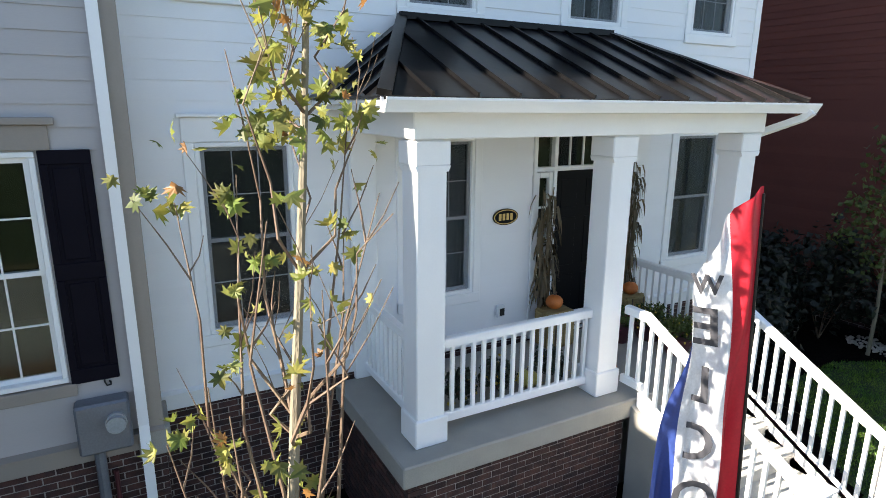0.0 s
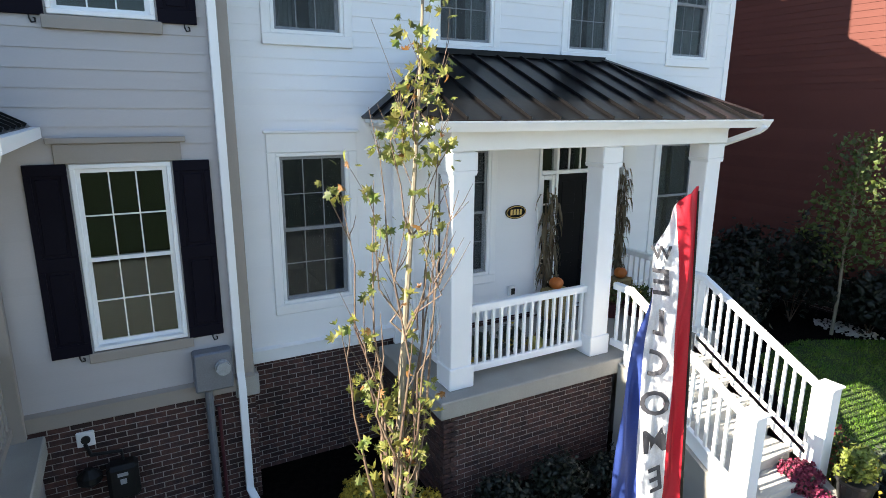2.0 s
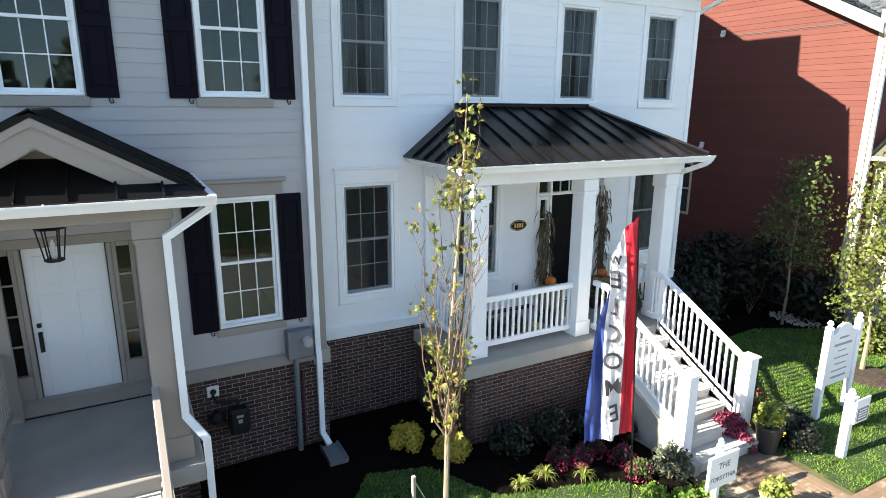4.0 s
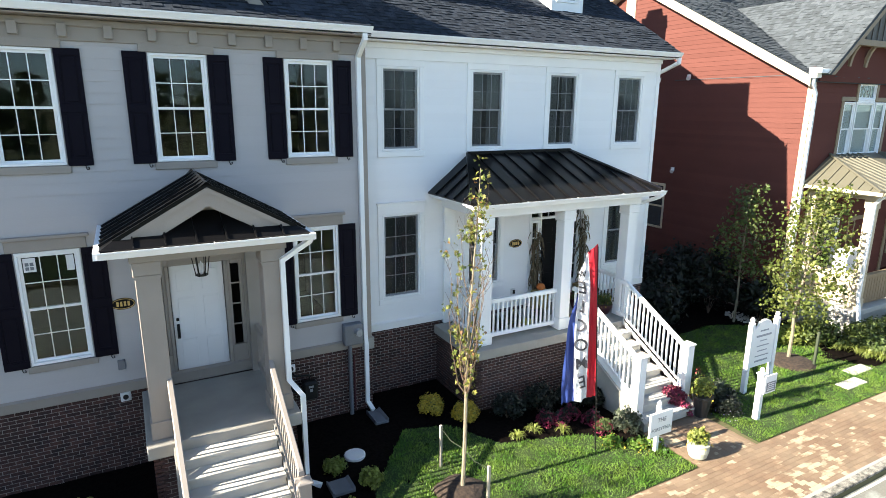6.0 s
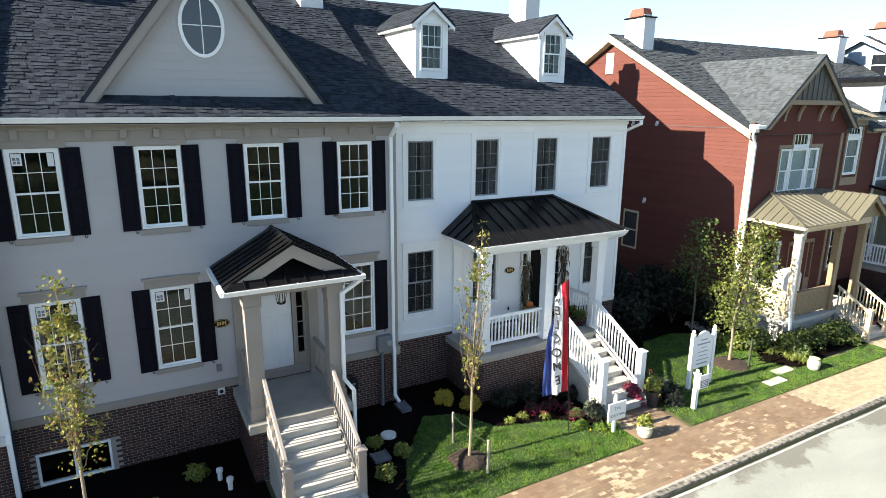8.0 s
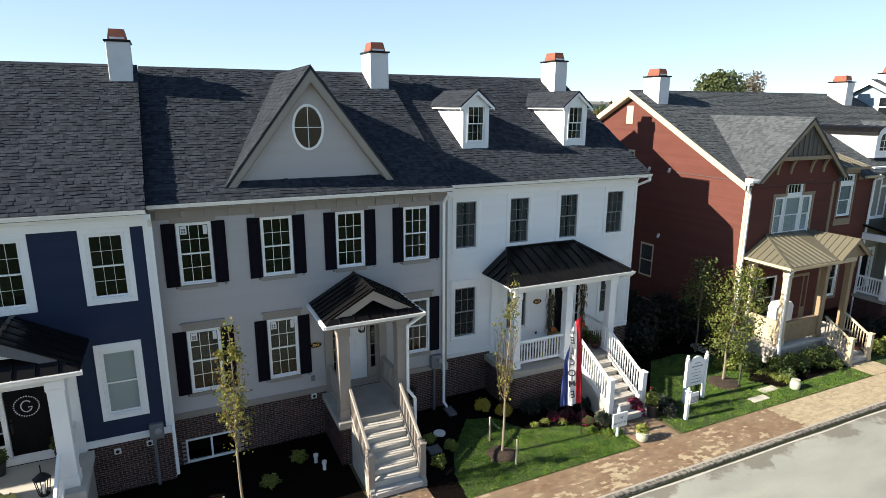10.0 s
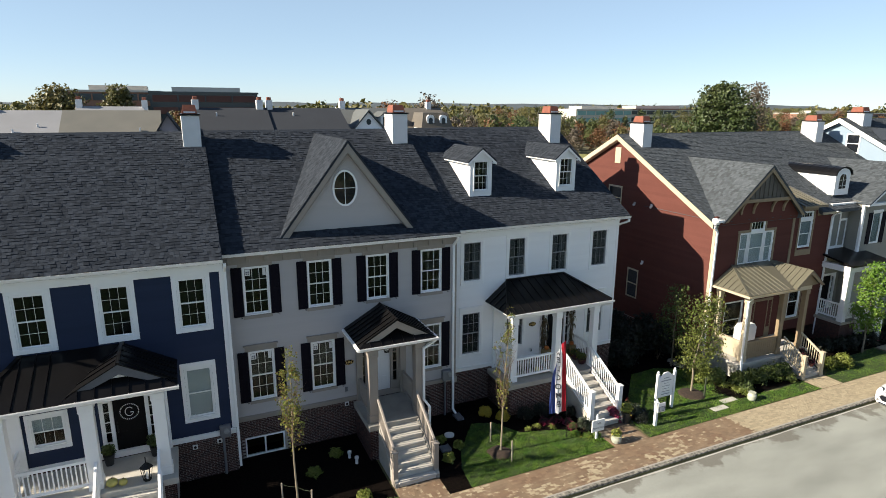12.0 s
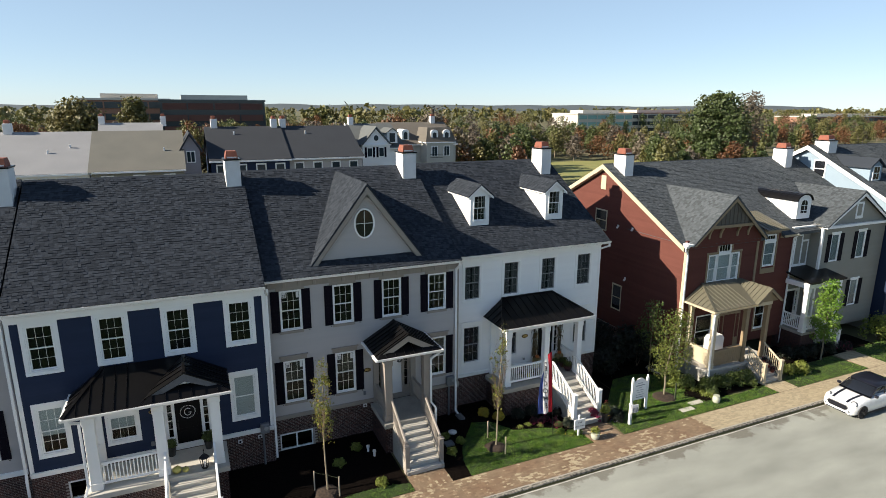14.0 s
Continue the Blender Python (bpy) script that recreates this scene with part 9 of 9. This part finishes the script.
            rim.bar([(CX + x + 0.05 * math.cos(a), cy + s * 0.125, CZ + 0.3 + 0.05 * math.sin(a)), (CX + x + 0.22 * math.cos(a), cy + s * 0.125, CZ + 0.3 + 0.22 * math.sin(a))], 0.02, 0.03)
        part("rim", rim, M["rubber_grey"], wheel)
        arch_ = [(CX + x + 0.37 * math.cos(a), CZ + 0.3 + 0.37 * math.sin(a)) for a in np.linspace(0, math.pi, 12)] + [(CX + x + 0.31 * math.cos(a), CZ + 0.3 + 0.31 * math.sin(a)) for a in np.linspace(math.pi, 0, 12)]
        part("wheel_arch", Mesh().prism(arch_, cy + s * 0.06, cy + s * 0.115, "y"), M["rubber"], car)
hexa = lambda k, up: [(CYC + y * k, CZ + 0.50 + (z - 0.50) * up) for y, z in ((-0.50, 0.52), (-0.38, 0.40), (0.38, 0.40), (0.50, 0.52), (0.42, 0.615), (-0.42, 0.615))]
part("grille_frame", Mesh().prism(hexa(1.06, 1.22), CX - 0.035, CX + 0.12, "x"), M["alloy"], car, "bright grille frame")
part("grille", Mesh().prism(hexa(1.0, 1.0), CX - 0.045, CX + 0.1, "x"), M["car_black"], car, "black grille")
for i in range(3):
    part("grille_bar", Mesh().box(CX - 0.053, CX - 0.046, CYC - 0.40, CYC + 0.40, CZ + 0.437 + i * 0.055, CZ + 0.449 + i * 0.055), M["rubber_grey"], car, "grille bar")
part("bumper", Mesh().cbox(CX - 0.045, CX + 0.1, CYC - 0.62, CYC + 0.62, CZ + 0.205, CZ + 0.36, 0.04), M["car_white"], car)
part("air_intake", Mesh().cbox(CX - 0.053, CX, CYC - 0.52, CYC + 0.52, CZ + 0.235, CZ + 0.295, 0.02), M["car_black"], car)
part("sill", Mesh().cbox(CX + 1.0, CX + 2.8, CYC - 0.865, CYC + 0.865, CZ + 0.16, CZ + 0.26, 0.02), M["rubber"], car)

# ---------------------------------------------------------------- distance
rng = np.random.default_rng(41)
M["far_glass"] = material("far_glass", (0.03, 0.045, 0.055), 0.15, bump=0)
M["far_brick"] = material("far_brick", (0.30, 0.16, 0.11), 0.9, scale=0.2, bump=0)
M["far_maroon"] = material("far_maroon", (0.12, 0.055, 0.045), 0.9, scale=0.2, bump=0)
M["far_cream"] = material("far_cream", (0.55, 0.52, 0.46), 0.9, scale=0.2, bump=0)
M["far_teal"] = material("far_teal", (0.18, 0.36, 0.34), 0.3, scale=0.2, bump=0)


def back_house(x0, x1, y, ze, zr, wall, roof_mat, label, windows=3, depth=7.0, stacks=(), vents=()):
    """A house of the row behind, seen over the near roofs."""
    h = thing("house", label, "house", "houses behind")
    part("wall", Mesh().prism([(y, 0), (y + 2 * depth, 0), (y + 2 * depth, ze), (y + depth, zr - 0.3), (y, ze)], x0, x1, "x"), wall, h)
    part("roof", Mesh().prism([(y - 0.4, ze - 0.1), (y + depth, zr), (y + 2 * depth + 0.4, ze - 0.1), (y + 2 * depth + 0.4, ze - 0.3), (y + depth, zr - 0.25), (y - 0.4, ze - 0.3)], x0 - 0.2, x1 + 0.2, "x"), roof_mat, h)
    part("gutter", Mesh().box(x0 - 0.2, x1 + 0.2, y - 0.5, y - 0.38, ze - 0.32, ze - 0.15), M["white_trim"], h)
    for i in range(windows):
        x = x0 + (x1 - x0) * (i + 0.5) / windows
        f = part("window", Mesh().box(x - 0.55, x + 0.55, y - 0.06, y + 0.02, ze - 2.4, ze - 0.55), M["white_trim"], h)
        part("pane", Mesh().box(x - 0.42, x + 0.42, y - 0.075, y - 0.06, ze - 2.25, ze - 0.7).box(x - 0.42, x + 0.42, y - 0.08, y - 0.076, ze - 1.5, ze - 1.44), M["far_glass"], f)
    for x, f in vents:
        part("roof_vent", Mesh().cbox(x - 0.07, x + 0.07, y + depth * f, y + depth * f + 0.16, ze + (zr - ze) * f - 0.1, ze + (zr - ze) * f + 0.42), M["plastic_white"], h)
    for x in stacks:
        part("chimney", Mesh().cbox(x - 0.35, x + 0.35, y + depth - 0.4, y + depth + 0.4, zr - 0.5, zr + 0.85), M["stucco"], h)
        part("chimney_pot", Mesh().cbox(x - 0.24, x + 0.24, y + depth - 0.25, y + depth + 0.25, zr + 0.85, zr + 1.2, 0.05), M["terracotta"], h)
    return h


M["lilac_siding"] = material("lilac_siding", (0.30, 0.28, 0.32), 0.8, scale=0.8, bump=0)
M["roof_pale"] = material("pale_shingle", (0.26, 0.265, 0.275), 0.9, other=(0.22, 0.225, 0.235), scale=0.4, bump=0.2)
M["roof_olive"] = material("olive_shingle", (0.15, 0.145, 0.125), 0.9, other=(0.12, 0.12, 0.105), scale=0.4, bump=0.2)
M["roof_slate"] = material("slate_shingle", (0.10, 0.11, 0.11), 0.9, other=(0.085, 0.092, 0.092), scale=0.4, bump=0.2)
M["roof_tan"] = material("tan_shingle", (0.13, 0.115, 0.095), 0.9, other=(0.105, 0.093, 0.078), scale=0.4, bump=0.2)
M["roof_dark"] = material("dark_shingle", (0.024, 0.029, 0.037), 0.9, other=(0.020, 0.024, 0.031), scale=0.4, bump=0.2)
back_house(-27.8, -19.8, 46.5, 8.75, 12.25, M["white_siding"], M["roof_pale"], "house behind with a pale grey shingle roof", 3, 6.5, (-27.1,), ((-23.4, 0.42), (-21.6, 0.55)))
back_house(-19.7, -11.5, 46.5, 8.8, 12.27, M["sage_siding"], M["roof_olive"], "house behind with an olive grey shingle roof", 3, 6.5, (), ((-13.2, 0.42),))
back_house(-8.8, -0.6, 49.0, 9.3, 12.55, M["blue_siding"], M["roof_dark"], "house behind with a dark shingle roof and blue wall", 4, 6.5, (-7.9, -1.2), ((-5.9, 0.72),))
back_house(-0.5, 7.9, 49.4, 9.3, 12.55, M["grey_siding"], M["roof_dark"], "house behind with a dark shingle roof and grey wall", 4, 6.5, (-0.1,), ((2.3, 0.72),))
back_house(-21.4, -13.9, 68.5, 9.0, 12.6, M["pale_siding"], M["roof_pale"], "far house with a pale roof behind the row", 3, 6.5, (-21.2, -13.6))
# white gabled house with shutters and a dormer
gbk = back_house(9.3, 15.5, 56.2, 9.75, 12.6, M["white_siding"], M["roof_slate"], "white house behind with a front gable and dark shutters", 0, 5.6, (9.9,))
part("front_bay", Mesh().box(9.6, 13.25, 55.0, 56.3, 0, 10.1), M["white_siding"], gbk)
part("gable_wall", Mesh().prism([(9.6, 10.1), (13.25, 10.1), (11.42, 12.1)], 55.0, 55.2, "y"), M["white_siding"], gbk)
part("gable_roof", Mesh().prism([(9.35, 10.05), (11.42, 12.42), (13.5, 10.05), (13.4, 9.95), (11.42, 12.2), (9.45, 9.95)], 54.7, 60.5, "y"), M["roof_slate"], gbk)
part("eave_return", Mesh().box(9.4, 13.45, 54.7, 55.0, 10.0, 10.14), M["white_trim"], gbk)
part("rake_board", Mesh().prism([(55.7, 9.55), (61.8, 12.68), (61.8, 12.4), (55.7, 9.27)], 9.04, 9.12, "x"), M["white_trim"], gbk)
part("oval_window", Mesh().prism([(11.42 + 0.3 * math.cos(k * math.tau / 12), 10.95 + 0.36 * math.sin(k * math.tau / 12)) for k in range(12)], 54.95, 55.0, "y"), M["far_glass"], gbk)
for x in (10.55, 12.1):
    f = part("window", Mesh().box(x - 0.38, x + 0.38, 54.94, 55.0, 8.55, 9.75), M["white_trim"], gbk)
    part("pane", Mesh().box(x - 0.29, x + 0.29, 54.92, 54.938, 8.63, 9.67), M["far_glass"], f)
    for q in (-0.54, 0.54):
        part("shutter", Mesh().box(x + q - 0.13, x + q + 0.13, 54.94, 54.99, 8.5, 9.8), M["shutter_black"], gbk)
d = thing("dormer", "white gabled dormer on a slate grey roof", "dormer", "dormers")
part("front", Mesh().prism([(13.25, 10.2), (14.65, 10.2), (14.65, 11.6), (13.95, 12.05), (13.25, 11.6)], 56.0, 59.0, "y"), M["white_trim"], d)
part("dormer_roof", Mesh().prism([(13.05, 11.55), (13.95, 12.18), (14.85, 11.55), (14.85, 11.45), (13.95, 12.06), (13.05, 11.45)], 55.85, 59.5, "y"), M["roof_slate"], d)
part("window", Mesh().box(13.58, 14.32, 55.96, 55.99, 10.35, 11.5), M["far_glass"], d)
# tan house with a mansard bay
mn = back_house(15.7, 26.4, 63.0, 9.7, 12.6, M["far_cream"], M["roof_tan"], "tan house behind with a mansard bay and dormers", 0, 5.0, (24.6,))
part("front_bay", Mesh().box(20.7, 24.9, 60.5, 63.1, 0, 9.95), M["far_cream"], mn)
lo, hi = [(20.45, 60.25), (25.15, 60.25), (25.15, 64.5), (20.45, 64.5)], [(21.0, 61.0), (24.6, 61.0), (24.6, 64.5), (21.0, 64.5)]
part("mansard_roof", Mesh().add([(x, y, 9.9) for x, y in lo] + [(x, y, 12.0) for x, y in hi], [(3, 2, 1, 0), (4, 5, 6, 7)] + [(k, (k + 1) % 4, 4 + (k + 1) % 4, 4 + k) for k in range(4)]), M["roof_tan"], mn)
part("cornice", Mesh().box(20.4, 25.2, 60.2, 63.0, 9.8, 9.95), M["white_trim"], mn)
for x in (21.9, 23.8):
    f = part("window", Mesh().box(x - 0.5, x + 0.5, 60.44, 60.5, 7.9, 9.4), M["white_trim"], mn)
    part("pane", Mesh().box(x - 0.38, x - 0.03, 60.42, 60.438, 7.98, 9.3).box(x + 0.03, x + 0.38, 60.42, 60.438, 7.98, 9.3), M["far_glass"], f)
part("balcony_rail", Mesh().box(21.0, 23.0, 60.0, 60.05, 8.2, 8.25).box(21.0, 23.0, 60.0, 60.05, 7.75, 7.8), M["iron"], mn)
for x, y in ((18.6, 63.6), (21.9, 60.5), (23.8, 60.5)):
    d = thing("dormer", "white dormer on a tan mansard roof", "dormer", "dormers")
    part("front", Mesh().prism([(x - 0.55, 10.05), (x + 0.55, 10.05), (x + 0.55, 11.3)] + [(x + 0.55 * math.cos(a), 11.3 + 0.4 * math.sin(a)) for a in np.linspace(0.3, math.pi - 0.3, 6)] + [(x - 0.55, 11.3)], y, y + 2.4, "y"), M["white_trim"], d)
    part("window", Mesh().prism([(x - 0.28, 10.25), (x + 0.28, 10.25), (x + 0.28, 11.15), (x, 11.35), (x - 0.28, 11.15)], y - 0.04, y - 0.002, "y"), M["far_glass"], d)
nb = thing("house", "narrow lilac grey house behind with a steep front gable", "house", "houses behind")
part("wall", Mesh().prism([(-11.6, 0), (-9.8, 0), (-9.8, 10.5), (-10.7, 11.75), (-11.6, 10.5)], 49.5, 60, "y"), M["lilac_siding"], nb)
part("roof", Mesh().prism([(-11.9, 10.15), (-10.7, 12.1), (-9.5, 10.15), (-9.65, 10.1), (-10.7, 11.8), (-11.75, 10.1)], 49.2, 60, "y"), M["roof_dark"], nb)
part("window", Mesh().box(-11.15, -10.25, 49.44, 49.5, 9.0, 10.25), M["white_trim"], nb)
part("pane", Mesh().box(-11.05, -10.74, 49.42, 49.44, 9.1, 10.15).box(-10.66, -10.35, 49.42, 49.44, 9.1, 10.15), M["far_glass"], nb)


def office(x0, x1, y, z0, floors, storey, mats, label, bays=6.0, columns=False):
    o = thing("office_building", label, "office building", "offices far off")
    part("wall", Mesh().box(x0, x1, y, y + 25, 0, z0 + floors * storey), mats[0], o)
    for i in range(floors):
        z = z0 + i * storey
        n = max(3, int((x1 - x0) / bays))
        ground = columns and i == 0
        band = part("window_band", Mesh().box(x0 + 0.8, x1 - 0.8, y - 0.3, y, z + storey * 0.3, z + storey * 0.85), M["far_glass"] if ground else mats[1], o)
        for k in range(1, n):
            x = x0 + (x1 - x0) * k / n
            part("column" if ground else "mullion", Mesh().box(x - 0.2, x + 0.2, y - 0.5, y - 0.3, z if ground else z + storey * 0.3, z + storey * 0.85), M["far_cream"] if ground else mats[0], band)
    part("parapet", Mesh().box(x0 - 0.3, x1 + 0.3, y - 0.4, y + 25.3, z0 + floors * storey, z0 + floors * storey + 0.6), mats[2], o)
    part("roof_plant", Mesh().box(x0 + (x1 - x0) * 0.2, x1 - (x1 - x0) * 0.15, y + 6, y + 18, z0 + floors * storey, z0 + floors * storey + 2.2), M["far_cream"], o)
    return o


office(-40, -14, 204, 2.0, 4, 3.7, (M["far_brick"], M["far_glass"], M["far_cream"]), "brick office building with glass bands behind trees")
office(-17, 16, 198, 1.5, 4, 3.75, (M["far_glass"], M["far_maroon"], M["far_glass"]), "dark glass and brick office building far off", 8.0, True)
office(192, 231, 258, 0.0, 3, 3.8, (M["far_cream"], M["far_teal"], M["far_cream"]), "cream office building with green glass far off")
office(232, 285, 262, 0.0, 3, 3.9, (M["far_cream"], M["far_glass"], M["far_brick"]), "tan office building with dark window bands far off")
office(388, 480, 262, 0.0, 2, 4.6, (M["far_brick"], M["far_glass"], M["far_cream"]), "low brick office building far off")


def woods(name, label, places, mat, seed, per=260, size=0.9):
    """Many far trees of one colour: uneven crowns of leafy clumps on thin trunks."""
    rr = np.random.default_rng(seed)
    clumps, m = [], Mesh()
    for x, y, r, h in places:
        for i in range(13):
            f = (i + 0.5) / 13
            a, d = i * 2.4 + rr.uniform(-0.5, 0.5), r * rr.uniform(0.25, 0.75) * math.sin(math.pi * min(1.0, 0.25 + 0.75 * f))
            q = r * rr.uniform(0.24, 0.46)
            clumps.append((x + d * math.cos(a), y + d * math.sin(a), h * (0.22 + 0.66 * f), q, q * rr.uniform(0.7, 1.1)))
        m.tube([(x, y, -0.2), (x, y, h * 0.7)], [0.03 * h * 0.5, 0.05], 5, cap=False)
    w = thing(name, label, "trees", kind="stuff")
    tagged(part("crowns", clump_leaves("crowns", clumps, per // 13, size, mat, seed), None, w), kind="stuff")
    tagged(part("trunks", m, M["bark"], w), kind="stuff")


M["wood_green"] = leaf_material("wood_green", (0.045, 0.068, 0.018), (0.08, 0.095, 0.026), 0.3, 0.2, 0.05)
M["wood_olive"] = leaf_material("wood_olive", (0.085, 0.092, 0.026), (0.135, 0.118, 0.038), 0.3, 0.2, 0.05)
M["wood_rust"] = leaf_material("wood_rust", (0.115, 0.05, 0.022), (0.16, 0.08, 0.032), 0.3, 0.2, 0.05)
M["wood_bare"] = leaf_material("wood_bare", (0.082, 0.065, 0.047), (0.115, 0.094, 0.068), 0.3, 0.1, 0.05)
kinds = {k: [] for k in ("wood_green", "wood_olive", "wood_rust", "wood_bare")}


def plant(x, y, r, h):
    if 70 < y < 118 and -4 < x - (60 + 0.67 * (y - 87)) < 27:
        return
    kinds[rng.choice(list(kinds), p=[0.32, 0.36, 0.15, 0.17])].append((x, y, r, h))


for _ in range(150):
    y = rng.uniform(72, 118)
    x = rng.uniform(14, 60) + (y - 70) * 0.9 + rng.uniform(-5, 55)
    plant(x, y, rng.uniform(2.2, 3.6), rng.uniform(5, 10.5))
for _ in range(230):
    y = rng.uniform(95, 190)
    plant(rng.uniform(-105, 95) * (y / 150), y, rng.uniform(2.8, 4.5), rng.uniform(7.5, 12.5))
for _ in range(170):
    y = rng.uniform(190, 330)
    plant(rng.uniform(-0.5, 2.6) * y, y, rng.uniform(4, 7), rng.uniform(9, 13.5))
for _ in range(90):
    y = rng.uniform(120, 180)
    plant(rng.uniform(0.2, 2.6) * y, y, rng.uniform(3, 5), rng.uniform(6, 11))
for _ in range(110):
    y = rng.uniform(125, 230)
    plant(-11.4 + (y + 18.4) * rng.uniform(0.62, 1.8), y, rng.uniform(2.6, 4.4), rng.uniform(6.5, 9.5))
for k, (name, label) in {"wood_green": ("woods", "green trees in the distance"), "wood_olive": ("woods", "olive autumn trees in the distance"), "wood_rust": ("woods", "rust red autumn trees in the distance"), "wood_bare": ("woods", "half bare grey-brown trees in the distance")}.items():
    woods(name, label, kinds[k], M[k], 200 + len(k), 780, 0.48)
far = [(rng.uniform(-0.8, 3.0) * y, y, rng.uniform(8, 16), rng.uniform(11, 16)) for y in rng.uniform(340, 1300, 420)]
woods("far_woods", "hazy woods along the horizon", far, M["wood_olive"], 301, 70, 3.2)
leafy_tree("large green oak behind the houses", 108, 88, 3.0, 17.0, 9.0, 61, M["wood_green"], 12000, 0.5, 0.5)
leafy_tree("tall thin half-bare tree beside the oak", 124, 92, 6.0, 18.2, 5.5, 62, M["wood_bare"], 2600, 0.4, 0.3)
leafy_tree("broad olive autumn tree by the office", -30, 118, 3.0, 14.6, 7.0, 63, M["wood_olive"], 9000, 0.5, 0.4)
leafy_tree("yellowing tree by the office", -20, 122, 4.0, 15.8, 4.5, 64, M["wood_olive"], 4500, 0.45, 0.35)
leafy_tree("dark evergreen tree at the row's end", -46, 98, 2.0, 16.0, 6.5, 65, M["wood_green"], 8000, 0.5, 0.4)
leafy_tree("brown autumn tree behind the chimneys", 24, 84, 3.0, 12.5, 4.6, 66, M["wood_rust"], 5000, 0.4, 0.3)
leafy_tree("half-bare tree behind the chimneys", 32, 86, 3.5, 13.2, 5.0, 67, M["wood_bare"], 4200, 0.4, 0.3)
plain("meadow", Mesh().box(40, 125, 84, 121, -0.1, 0.02), material("meadow", (0.24, 0.22, 0.075), 0.95, other=(0.17, 0.19, 0.05), scale=0.2, fine=3, bump=0.3, bump_scale=4), "dry yellow-green meadow behind the houses", "meadow", kind="structure")
# low hills at the horizon, distance haze painted in as a grey-blue colour
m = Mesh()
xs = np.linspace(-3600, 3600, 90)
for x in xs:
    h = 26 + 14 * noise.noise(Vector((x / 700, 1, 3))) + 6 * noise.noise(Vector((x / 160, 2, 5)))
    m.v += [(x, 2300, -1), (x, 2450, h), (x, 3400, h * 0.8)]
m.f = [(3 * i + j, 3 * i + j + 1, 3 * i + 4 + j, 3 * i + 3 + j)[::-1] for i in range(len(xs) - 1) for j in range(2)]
plain("hills", m, material("hill", (0.085, 0.105, 0.115), 0.95, other=(0.06, 0.078, 0.088), scale=0.01, bump=0), "low wooded hills on the horizon, haze put into their colour", "hills", kind="structure")
# across the road, behind the camera
back = [(x + rng.uniform(-3, 3), rng.uniform(-62, -46), rng.uniform(3, 5), rng.uniform(8, 13)) for x in range(-70, 90, 5)]
woods("woods", "green trees across the road", back, M["wood_green"], 401, 240, 0.8)
plain("far_lawn", Mesh().box(-80, 120, -44, -9.2, -0.1, 0.004), M["lawn_soil"], "green field across the road", "lawn", kind="structure")
